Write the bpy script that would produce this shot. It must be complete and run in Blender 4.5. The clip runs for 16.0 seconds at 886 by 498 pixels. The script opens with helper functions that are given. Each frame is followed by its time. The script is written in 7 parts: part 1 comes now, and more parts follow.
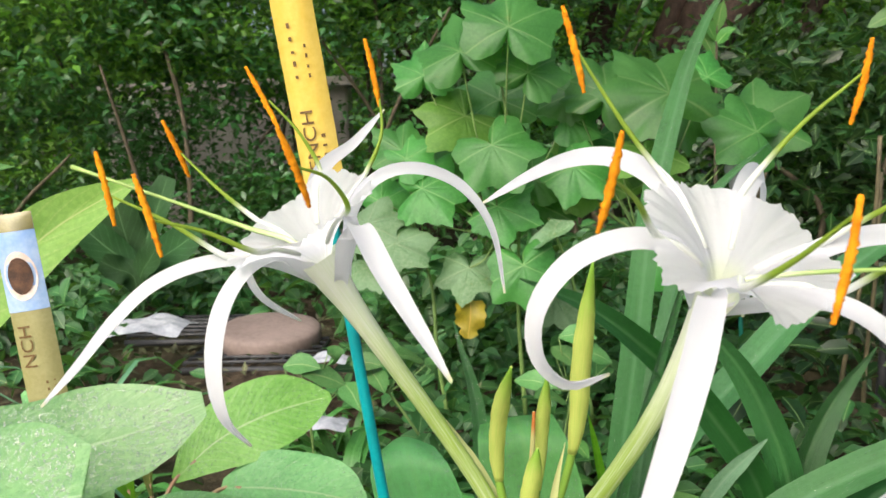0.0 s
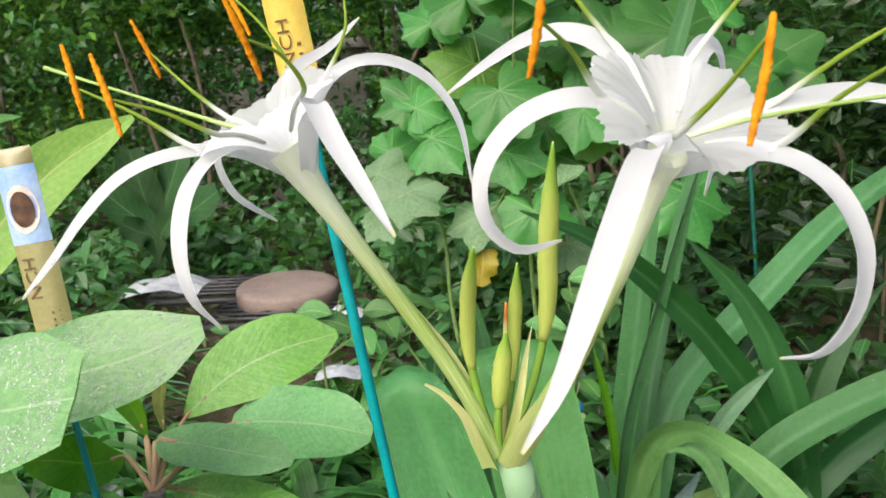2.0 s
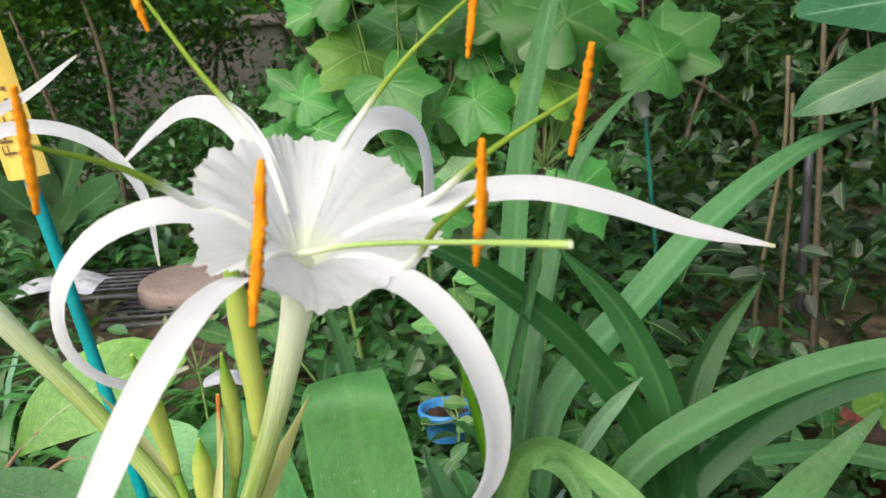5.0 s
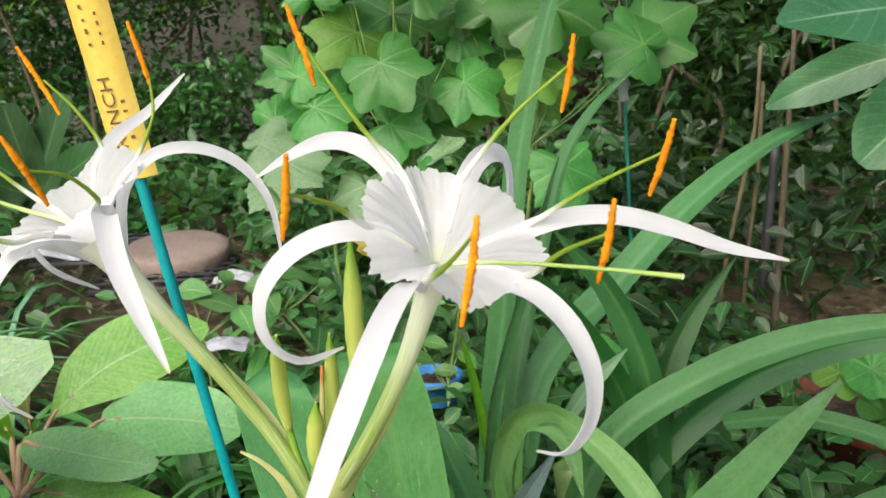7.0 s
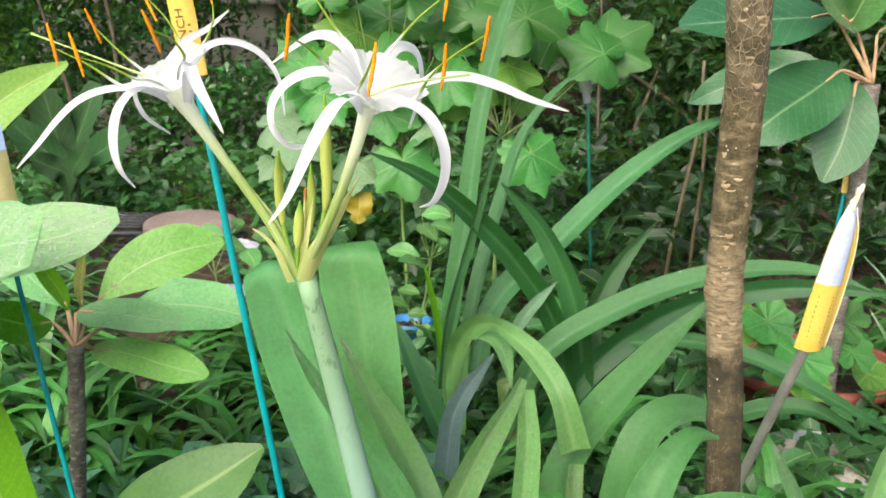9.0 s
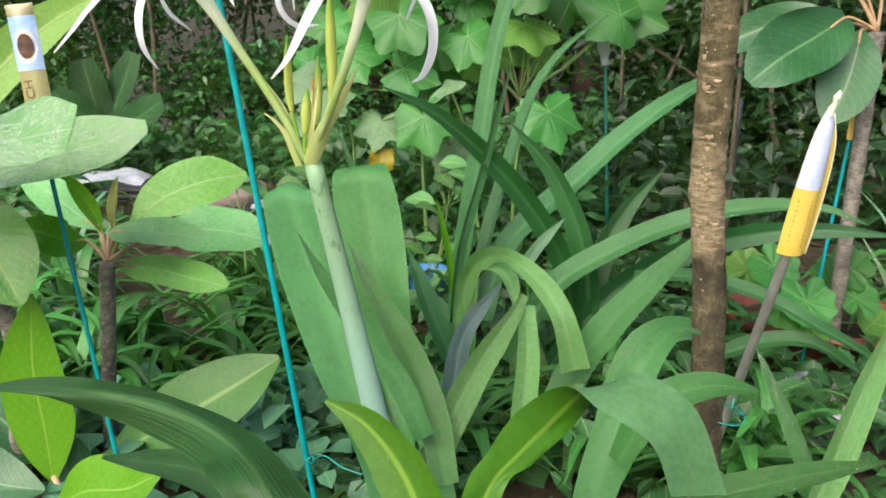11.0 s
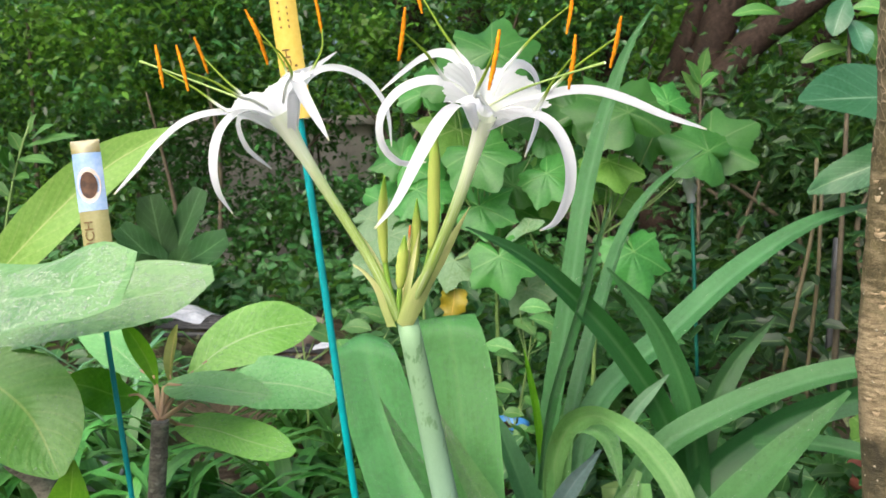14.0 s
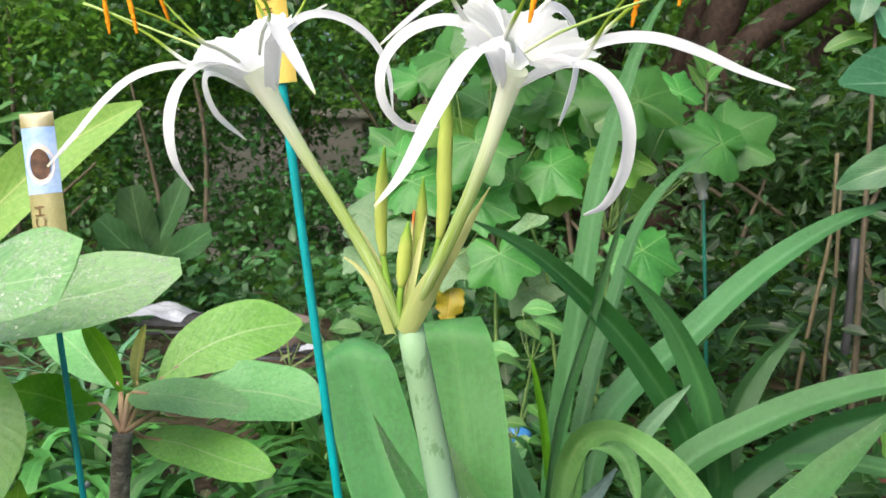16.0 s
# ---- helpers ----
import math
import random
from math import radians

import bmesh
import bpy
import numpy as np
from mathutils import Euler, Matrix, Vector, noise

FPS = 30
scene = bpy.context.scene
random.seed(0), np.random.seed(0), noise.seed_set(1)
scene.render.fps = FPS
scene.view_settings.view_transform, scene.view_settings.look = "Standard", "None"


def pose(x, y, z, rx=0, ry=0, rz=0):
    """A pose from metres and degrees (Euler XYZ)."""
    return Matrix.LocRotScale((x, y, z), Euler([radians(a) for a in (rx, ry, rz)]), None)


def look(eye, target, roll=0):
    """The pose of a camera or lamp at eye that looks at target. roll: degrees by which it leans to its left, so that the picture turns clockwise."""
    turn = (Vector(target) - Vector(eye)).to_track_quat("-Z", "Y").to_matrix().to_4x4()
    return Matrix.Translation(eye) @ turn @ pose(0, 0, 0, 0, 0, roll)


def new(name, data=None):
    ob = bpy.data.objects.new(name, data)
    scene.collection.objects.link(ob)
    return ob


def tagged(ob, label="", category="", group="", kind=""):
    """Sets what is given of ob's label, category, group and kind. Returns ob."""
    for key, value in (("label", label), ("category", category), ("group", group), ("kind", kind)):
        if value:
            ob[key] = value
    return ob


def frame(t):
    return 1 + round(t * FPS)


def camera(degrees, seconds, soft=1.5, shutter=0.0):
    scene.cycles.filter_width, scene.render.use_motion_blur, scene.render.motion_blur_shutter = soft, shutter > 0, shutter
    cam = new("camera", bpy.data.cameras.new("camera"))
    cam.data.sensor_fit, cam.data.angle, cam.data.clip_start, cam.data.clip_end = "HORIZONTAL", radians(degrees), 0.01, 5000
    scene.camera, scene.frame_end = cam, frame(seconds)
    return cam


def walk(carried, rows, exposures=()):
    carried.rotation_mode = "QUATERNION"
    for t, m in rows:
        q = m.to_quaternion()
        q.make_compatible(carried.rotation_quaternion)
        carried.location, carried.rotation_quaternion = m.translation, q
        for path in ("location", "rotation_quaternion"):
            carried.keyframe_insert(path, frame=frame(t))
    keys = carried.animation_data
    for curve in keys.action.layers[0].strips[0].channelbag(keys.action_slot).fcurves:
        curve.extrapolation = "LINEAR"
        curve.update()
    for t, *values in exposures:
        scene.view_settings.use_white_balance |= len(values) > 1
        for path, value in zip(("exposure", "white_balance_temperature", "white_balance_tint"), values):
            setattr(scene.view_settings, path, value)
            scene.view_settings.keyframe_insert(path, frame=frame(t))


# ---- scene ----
cam = camera(55.0, 16.0)
EXPOSURE = 1.02
PATH = [
    (0.0, (0.0007, -0.0023, 0.7228), (-0.1226, 1.9733, 0.4369), -1.94),
    (0.5, (-0.0056, -0.0134, 0.7013), (-0.1544, 1.9601, 0.4125), -2.00),
    (1.0, (0.0130, -0.0093, 0.6978), (-0.1534, 1.9604, 0.3937), -2.23),
    (1.5, (0.0285, -0.0096, 0.6868), (-0.1517, 1.9536, 0.3504), -2.88),
    (2.0, (0.0303, -0.0136, 0.6822), (-0.1539, 1.9450, 0.3214), -3.54),
    (2.5, (0.0537, -0.0039, 0.6875), (-0.1318, 1.9531, 0.3191), -4.01),
    (3.0, (0.0984, 0.0158, 0.6901), (-0.0917, 1.9689, 0.3040), -4.43),
    (3.5, (0.1362, 0.0386, 0.6808), (-0.0580, 1.9891, 0.2833), -4.80),
    (4.0, (0.1422, 0.0529, 0.6906), (-0.0484, 2.0021, 0.2853), -4.89),
    (4.5, (0.1422, 0.0525, 0.7094), (-0.0362, 2.0027, 0.3033), -4.67),
    (5.0, (0.1513, 0.0617, 0.7183), (0.0857, 2.0121, 0.2807), -4.28),
    (5.2, (0.1542, 0.0641, 0.7182), (0.1255, 2.0119, 0.2654), -4.11),
    (7.5, (0.0828, -0.1102, 0.7680), (0.1121, 1.8201, 0.2455), -2.51),
    (8.0, (0.1100, -0.2196, 0.7518), (0.1368, 1.7210, 0.2690), -1.71),
    (8.5, (0.1463, -0.2919, 0.7331), (0.1593, 1.6513, 0.2600), -0.79),
    (9.0, (0.1488, -0.3681, 0.6927), (0.1632, 1.5800, 0.2401), 0.01),
    (9.5, (0.1841, -0.4141, 0.6617), (0.1727, 1.5323, 0.2017), 0.03),
    (9.7, (0.1836, -0.4143, 0.6434), (0.1723, 1.5317, 0.1822), 0.15),
    (11.8, (0.1927, -0.4881, 0.5909), (0.0623, 1.4545, 0.1338), -0.47),
    (12.0, (0.1904, -0.4747, 0.5884), (0.0420, 1.4763, 0.1743), -0.75),
    (12.5, (0.1669, -0.4090, 0.5800), (0.0030, 1.5644, 0.2991), -1.29),
    (13.0, (0.1383, -0.3343, 0.5839), (-0.0360, 1.6441, 0.3484), -1.40),
    (13.5, (0.1252, -0.3112, 0.5931), (-0.0642, 1.6726, 0.4227), -0.80),
    (14.0, (0.1236, -0.3077, 0.6011), (-0.0667, 1.6771, 0.4457), 0.19),
    (14.5, (0.1235, -0.3200, 0.6137), (-0.0620, 1.6653, 0.4582), 0.93),
    (15.0, (0.1236, -0.2872, 0.6124), (-0.0445, 1.6995, 0.4540), 0.91),
    (15.5, (0.1081, -0.2221, 0.5861), (-0.0541, 1.7638, 0.4132), 1.08),
    (16.0, (0.0947, -0.1706, 0.5838), (-0.0719, 1.8161, 0.4260), 0.91),
]
walk(cam, [(t, look(eye, target, roll)) for t, eye, target, roll in PATH], [(t, EXPOSURE + e, k, 10) for t, e, k in ((0, -0.48, 6450), (2.5, -0.54, 6400), (5.2, -0.55, 6400), (7.5, -0.52, 6500), (9.0, -0.23, 6450), (9.7, -0.27, 6400), (12.0, -0.46, 6350), (14.0, -0.38, 6350), (16.0, -0.33, 6350))])
cam.data.dof.use_dof = True
cam.data.dof.focus_distance = 0.57
cam.data.dof.aperture_fstop = 27.0

# ---- light: bright open shade, high soft sun through thin cloud ----
world = bpy.data.worlds.new("garden_sky")
scene.world = world
world.use_nodes = True
wn = world.node_tree.nodes
sky = wn.new("ShaderNodeTexSky")
sky.sky_type, sky.sun_disc = "NISHITA", False
SUN_ELEVATION, SUN_AZIMUTH = radians(42), radians(206)
sky.sun_elevation, sky.sun_rotation = SUN_ELEVATION, SUN_AZIMUTH
sky.air_density, sky.dust_density, sky.ozone_density = 1.0, 7.0, 1.0
wn["Background"].inputs["Strength"].default_value = 0.15
world.node_tree.links.new(sky.outputs[0], wn["Background"].inputs["Color"])
sun = new("sun", bpy.data.lights.new("sun", "SUN"))
sun.data.energy, sun.data.angle, sun.data.color = 2.1, radians(65), (1.0, 0.96, 0.91)
sun_way = Vector((math.sin(SUN_AZIMUTH) * math.cos(SUN_ELEVATION), math.cos(SUN_AZIMUTH) * math.cos(SUN_ELEVATION), math.sin(SUN_ELEVATION)))
sun.matrix_world = look(sun_way * 20, (0, 0, 0))


# ---- materials ----
class Nodes:
    """A small wrapper to write node trees in few lines."""

    def __init__(self, name):
        self.mat = bpy.data.materials.new(name)
        self.mat.use_nodes = True
        self.tree = self.mat.node_tree
        self.tree.nodes.clear()

    def add(self, kind, values=(), **props):
        n = self.tree.nodes.new("ShaderNode" + kind)
        for k, v in props.items():
            setattr(n, k, v)
        for key, v in dict(values).items():
            if isinstance(v, bpy.types.NodeSocket):
                self.tree.links.new(v, n.inputs[key])
            else:
                n.inputs[key].default_value = v
        return n

    def math(self, op, a, b=0.0, clamp=False):
        return self.add("Math", {0: a, 1: b}, operation=op, use_clamp=clamp).outputs[0]

    def mix(self, f, a, b, blend="MIX"):
        return self.add("Mix", {0: f, 6: a, 7: b}, data_type="RGBA", blend_type=blend).outputs[2]

    def ramp(self, f, lo, hi):
        return self.add("MapRange", {0: f, 1: lo, 2: hi}, interpolation_type="SMOOTHSTEP").outputs[0]

    def noise(self, scale, vector=None, detail=3.0, rough=0.55):
        v = {"Scale": scale, "Detail": detail, "Roughness": rough}
        if vector is not None:
            v["Vector"] = vector
        return self.add("TexNoise", v).outputs["Fac"]

    def where(self):
        return self.add("TexCoord").outputs["Object"]

    def done(self, color, rough=0.5, bump=None, strength=0.3, distance=0.001, metal=0.0, glow=0.0, glow_color=None, spec=0.5, coat=0.0):
        values = {"Base Color": color, "Roughness": rough, "Metallic": metal, "Specular IOR Level": spec, "Coat Weight": coat, "Coat Roughness": 0.22}
        p = self.add("BsdfPrincipled", values)
        normal = None
        if bump is not None:
            normal = self.add("Bump", {"Height": bump, "Strength": strength, "Distance": distance}).outputs[0]
            self.tree.links.new(normal, p.inputs["Normal"])
        shader = p.outputs[0]
        if glow:
            v = {"Color": glow_color if glow_color is not None else color}
            tr = self.add("BsdfTranslucent", v)
            shader = self.add("MixShader", {0: glow, 1: shader, 2: tr.outputs[0]}).outputs[0]
        self.tree.links.new(shader, self.add("OutputMaterial").inputs[0])
        return self.mat


def rgb(r, g, b):
    return (r, g, b, 1.0)


def leaf_material(name, dark, light, rib=(0.24, 0.38, 0.13), rib_width=0.02, veins=0.0, stripes=0.0, fan=0.0, dew=0.0, rough=0.42, glow=0.28, spots=0.0, beads=420.0, island=False, vary=0.3, patch=9.0, tone=1.0):
    """Leaf skin: u runs across, v along the blade; midrib, side veins or parallel lines, blotches, dew and light coming through."""
    dark, light = [(c[0] * 0.37 * tone, c[1] * 0.58 * tone, c[2] * 0.57 * tone) for c in (dark, light)]
    if stripes:
        dark, light = [(c[0] * 0.78, c[1] * 0.98, c[2] * 0.86) for c in (dark, light)]
    n = Nodes(name)
    uv = n.add("UVMap").outputs[0]
    sep = n.add("SeparateXYZ", {0: uv})
    u, v = sep.outputs[0], sep.outputs[1]
    off = n.math("ABSOLUTE", n.math("SUBTRACT", u, 0.5))
    place = n.where()
    blotch = n.noise(patch, place, 4.0)
    fine = n.math("ADD", n.math("MULTIPLY", n.noise(160.0, place, 2.0), 0.5), n.math("MULTIPLY", n.noise(900.0, place, 2.0), 0.5))
    color = n.mix(n.ramp(blotch, 0.3, 0.72), rgb(*dark), rgb(*light))
    color = n.mix(n.math("MULTIPLY", n.ramp(fine, 0.42, 0.60), 0.58), color, rgb(light[0] * 1.4, light[1] * 1.28, light[2] * 1.25))
    height = n.math("MULTIPLY", fine, 0.25)
    if veins:
        wave = n.math("SINE", n.math("MULTIPLY", n.math("SUBTRACT", v, n.math("MULTIPLY", off, 0.5)), 6.2832 * veins))
        line = n.ramp(wave, 0.86, 1.0)
        color = n.mix(n.math("MULTIPLY", n.math("MULTIPLY", line, n.ramp(fine, 0.3, 0.6)), 0.26), color, rgb(*rib))
        height = n.math("ADD", height, n.math("MULTIPLY", n.math("ABSOLUTE", wave), 0.30))
    if stripes:
        along = n.add("CombineXYZ", {0: n.math("MULTIPLY", u, stripes * 0.55), 1: n.math("MULTIPLY", v, 1.6), 2: 0.0}).outputs[0]
        lines = n.noise(2.0, along, 4.0, 0.7)
        color = n.mix(n.math("MULTIPLY", n.ramp(lines, 0.46, 0.57), 0.36), color, rgb(light[0] * 1.5, light[1] * 1.35, light[2] * 1.5))
        ridge = n.math("SINE", n.math("ADD", n.math("MULTIPLY", u, stripes * 3.1), n.math("MULTIPLY", lines, 5.0)))
        color = n.mix(n.math("MULTIPLY", n.ramp(ridge, 0.2, 1.0), n.math("MULTIPLY", n.ramp(blotch, 0.35, 0.65), 0.09)), color, rgb(dark[0] * 0.75, dark[1] * 0.8, dark[2] * 0.7))
        color = n.mix(n.math("MULTIPLY", n.math("SUBTRACT", 1.0, n.ramp(off, 0.02, 0.15)), 0.30), color, rgb(light[0] * 1.4, light[1] * 1.3, light[2] * 1.5))
        color = n.mix(n.math("MULTIPLY", n.ramp(off, 0.465, 0.49), 0.45), color, rgb(light[0] * 1.7, light[1] * 1.45, light[2] * 1.5))
        height = n.math("ADD", height, n.math("MULTIPLY", ridge, 0.12))
        height = n.math("ADD", height, n.math("MULTIPLY", lines, 1.9))
    if fan:
        x, y = n.math("SUBTRACT", u, 0.5), n.math("SUBTRACT", v, 0.5)
        lines = None
        for a in (1.571, 0.60, 2.54, -0.42, 3.56):
            along = n.math("ADD", n.math("MULTIPLY", x, math.cos(a)), n.math("MULTIPLY", y, math.sin(a)))
            across = n.math("ABSOLUTE", n.math("SUBTRACT", n.math("MULTIPLY", x, math.sin(a)), n.math("MULTIPLY", y, math.cos(a))))
            line = n.math("MULTIPLY", n.math("SUBTRACT", 1.0, n.ramp(across, 0.003, 0.012)), n.math("GREATER_THAN", along, 0.0))
            lines = line if lines is None else n.math("MAXIMUM", lines, line)
        color = n.mix(n.math("MULTIPLY", lines, fan), color, rgb(*rib))
        height = n.math("SUBTRACT", height, n.math("MULTIPLY", lines, 0.6))
    if rib_width:
        mid = n.math("SUBTRACT", 1.0, n.ramp(off, rib_width * 0.4, rib_width * 1.6))
        color = n.mix(n.math("MULTIPLY", mid, 0.22 if stripes else 0.7), color, rgb(*rib))
    if spots:
        spot = n.ramp(n.noise(34.0, place, 4.0, 0.7), 0.64, 0.74)
        color = n.mix(n.math("MULTIPLY", spot, spots), color, rgb(0.32, 0.24, 0.07))
    rnd = n.add("NewGeometry").outputs["Random Per Island"] if island else n.add("ObjectInfo").outputs["Random"]
    shade = n.add("MapRange", {0: rnd, 3: 1.0 - vary, 4: 1.0 + vary}).outputs[0]
    hue = n.add("HueSaturation", {"Hue": n.add("MapRange", {0: rnd, 3: 0.491, 4: 0.509}).outputs[0], "Value": shade, "Color": color}).outputs[0]
    rough_map = n.add("MapRange", {0: blotch, 3: rough - 0.08, 4: rough + 0.12}).outputs[0]
    strength = 0.5
    if dew:
        cells = n.add("TexVoronoi", {"Vector": place, "Scale": beads * 1.5, "Randomness": 1.0}).outputs["Distance"]
        where = n.ramp(n.noise(26.0, place, 3.0), 0.30, 0.56)
        drop = n.math("MULTIPLY", n.math("SUBTRACT", 1.0, n.ramp(cells, 0.10, 0.34)), where)
        height = n.math("ADD", height, n.math("MULTIPLY", drop, 1.8 * dew))
        # Pale tint on the drops, a painted stand-in for the sparkle of dew.
        hue = n.mix(n.math("MULTIPLY", drop, 0.14 * dew), hue, rgb(0.5, 0.66, 0.46))
        rough_map = n.mix(n.math("MULTIPLY", drop, 0.85), rough_map, rgb(0.1, 0.1, 0.1))
        strength = 0.8
    through_color = n.mix(0.55, hue, rgb(0.24, 0.55, 0.06))
    return n.done(hue, rough_map, height, strength, 0.0012, glow=glow, glow_color=through_color, spec=0.5 if stripes else 0.40, coat=0.06 + 0.20 * dew)


strap_skin = leaf_material("strap_leaf_skin", (0.055, 0.155, 0.035), (0.12, 0.27, 0.075), rib=(0.17, 0.33, 0.12), rib_width=0.05, stripes=26, dew=0.25, rough=0.36, vary=0.22, tone=0.86)
blade_skin = leaf_material("lily_blade_skin", (0.09, 0.205, 0.05), (0.155, 0.31, 0.09), rib=(0.13, 0.28, 0.09), rib_width=0.03, stripes=120, dew=0.6, rough=0.36, vary=0.14, beads=420.0, patch=14.0, tone=1.5)
inner_skin = leaf_material("lily_inner_blade_skin", (0.13, 0.235, 0.05), (0.195, 0.32, 0.09), rib=(0.2, 0.36, 0.1), rib_width=0.03, stripes=120, dew=0.5, rough=0.38, vary=0.06, patch=16.0, tone=1.42)
limp_skin = leaf_material("limp_leaf_skin", (0.185, 0.27, 0.06), (0.32, 0.39, 0.13), rib=(0.36, 0.42, 0.2), rib_width=0.04, stripes=30, dew=0.5, rough=0.38, vary=0.18, spots=0.3, tone=1.45)
pale_skin = leaf_material("pale_dry_leaf_skin", (0.30, 0.36, 0.22), (0.48, 0.5, 0.33), rib=(0.5, 0.5, 0.36), rib_width=0.03, stripes=20, rough=0.5, vary=0.1, spots=0.35)
shiny_skin = leaf_material("glossy_leaf_skin", (0.13, 0.29, 0.06), (0.24, 0.40, 0.12), rib=(0.42, 0.52, 0.22), rib_width=0.018, veins=13, dew=0.25, rough=0.34, vary=0.22, spots=0.12, tone=1.1)
dewy_skin = leaf_material("dewy_leaf_skin", (0.15, 0.235, 0.085), (0.27, 0.345, 0.14), rib=(0.36, 0.50, 0.29), rib_width=0.010, veins=11, dew=0.9, rough=0.27, vary=0.10, spots=0.1, beads=380.0, tone=1.75)
sage_skin = leaf_material("sage_leaf_skin", (0.19, 0.36, 0.105), (0.29, 0.46, 0.165), rib=(0.40, 0.54, 0.28), rib_width=0.012, veins=11, dew=0.7, rough=0.42, vary=0.10, spots=0.08, beads=420.0, tone=1.6)
fresh_skin = leaf_material("fresh_leaf_skin", (0.30, 0.47, 0.07), (0.42, 0.58, 0.12), rib=(0.50, 0.62, 0.32), rib_width=0.012, veins=11, dew=0.35, rough=0.4, vary=0.08, glow=0.36, tone=1.4)
cool_skin = leaf_material("cool_green_leaf_skin", (0.08, 0.22, 0.10), (0.14, 0.31, 0.16), rib=(0.26, 0.44, 0.28), rib_width=0.012, veins=9, rough=0.3, vary=0.12, glow=0.25, tone=0.9)
# Young leaves seen against the light, the brightness partly put into the colour.
lit_skin = leaf_material("backlit_young_leaf_skin", (0.27, 0.50, 0.015), (0.38, 0.62, 0.03), rib=(0.36, 0.56, 0.10), rib_width=0.016, veins=14, rough=0.36, glow=0.46, vary=0.12, tone=1.0)
deep_skin = leaf_material("deep_green_leaf_skin", (0.045, 0.14, 0.045), (0.09, 0.22, 0.075), rib=(0.18, 0.32, 0.14), rib_width=0.016, veins=12, rough=0.33, vary=0.2, glow=0.2)
star_skin = leaf_material("lobed_leaf_skin", (0.055, 0.175, 0.035), (0.12, 0.28, 0.06), rib=(0.28, 0.46, 0.16), rib_width=0.0, fan=0.42, rough=0.42, vary=0.34, glow=0.38, spots=0.25, patch=14.0, tone=1.35)
faded_skin = leaf_material("faded_leaf_skin", (0.2, 0.28, 0.1), (0.42, 0.46, 0.26), rib=(0.4, 0.44, 0.25), rib_width=0.0, fan=0.3, rough=0.55, vary=0.2, glow=0.3, spots=0.5, patch=16.0)
yellow_skin = leaf_material("yellow_leaf_skin", (0.72, 0.36, 0.02), (0.85, 0.5, 0.04), rib=(0.8, 0.5, 0.1), rib_width=0.015, rough=0.5, vary=0.05, glow=0.35)
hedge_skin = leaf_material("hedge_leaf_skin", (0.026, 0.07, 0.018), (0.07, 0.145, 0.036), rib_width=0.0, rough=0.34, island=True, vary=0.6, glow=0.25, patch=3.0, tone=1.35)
# Brighter, yellower hedge leaf: sunlight on far foliage is put into its colour.
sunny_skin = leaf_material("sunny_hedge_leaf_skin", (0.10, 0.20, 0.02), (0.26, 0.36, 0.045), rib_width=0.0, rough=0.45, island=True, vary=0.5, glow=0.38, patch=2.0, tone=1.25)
cover_skin = leaf_material("ground_cover_leaf_skin", (0.06, 0.16, 0.04), (0.13, 0.27, 0.075), rib_width=0.02, rough=0.42, island=True, vary=0.45, glow=0.25, patch=5.0, tone=0.74)
round_skin = leaf_material("grey_green_cover_skin", (0.12, 0.25, 0.12), (0.24, 0.4, 0.24), rib_width=0.012, rough=0.5, island=True, vary=0.3, glow=0.2, patch=6.0)
rosette_skin = leaf_material("rosette_leaf_skin", (0.045, 0.11, 0.022), (0.13, 0.225, 0.05), rib=(0.14, 0.3, 0.08), rib_width=0.04, stripes=10, rough=0.36, island=True, vary=0.45, glow=0.22, tone=1.55)
pale_blades = leaf_material("pale_grass_skin", (0.16, 0.28, 0.12), (0.32, 0.42, 0.26), rib_width=0.05, stripes=8, rough=0.45, island=True, vary=0.3, glow=0.25)
litter_skin = leaf_material("dry_litter_skin", (0.09, 0.055, 0.03), (0.28, 0.19, 0.10), rib_width=0.02, rough=0.7, island=True, vary=0.5, glow=0.1)
cover_single = leaf_material("small_leaf_skin", (0.12, 0.27, 0.05), (0.22, 0.38, 0.09), rib=(0.3, 0.45, 0.15), rib_width=0.03, rough=0.4, vary=0.25, glow=0.3)
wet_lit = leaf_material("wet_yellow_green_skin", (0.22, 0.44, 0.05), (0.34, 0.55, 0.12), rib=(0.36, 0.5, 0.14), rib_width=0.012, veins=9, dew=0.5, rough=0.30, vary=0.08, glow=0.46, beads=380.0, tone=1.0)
# Halved tone paints the gloom at the back into the crinkled leaves.
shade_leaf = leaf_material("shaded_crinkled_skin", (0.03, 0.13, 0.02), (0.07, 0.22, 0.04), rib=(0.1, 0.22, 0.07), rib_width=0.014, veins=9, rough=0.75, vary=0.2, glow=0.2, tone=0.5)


# The yellow-green holds painted backlight, besides what the glow lets through.
under_skin = leaf_material("near_leaf_backlit_underside", (0.16, 0.34, 0.012), (0.23, 0.43, 0.022), rib=(0.26, 0.44, 0.05), rib_width=0.05, rough=0.42, vary=0.06, glow=0.46, patch=20.0, tone=0.8)
matt_skin = leaf_material("near_leaf_matt_skin", (0.16, 0.27, 0.095), (0.24, 0.35, 0.15), rib=(0.14, 0.26, 0.11), rib_width=0.02, dew=0.35, rough=0.55, vary=0.06, patch=24.0, tone=1.25)
olive_skin = leaf_material("olive_bud_leaf_skin", (0.26, 0.22, 0.04), (0.40, 0.34, 0.07), rib=(0.4, 0.32, 0.1), rib_width=0.03, veins=16, rough=0.5, vary=0.1, glow=0.3, tone=1.0)
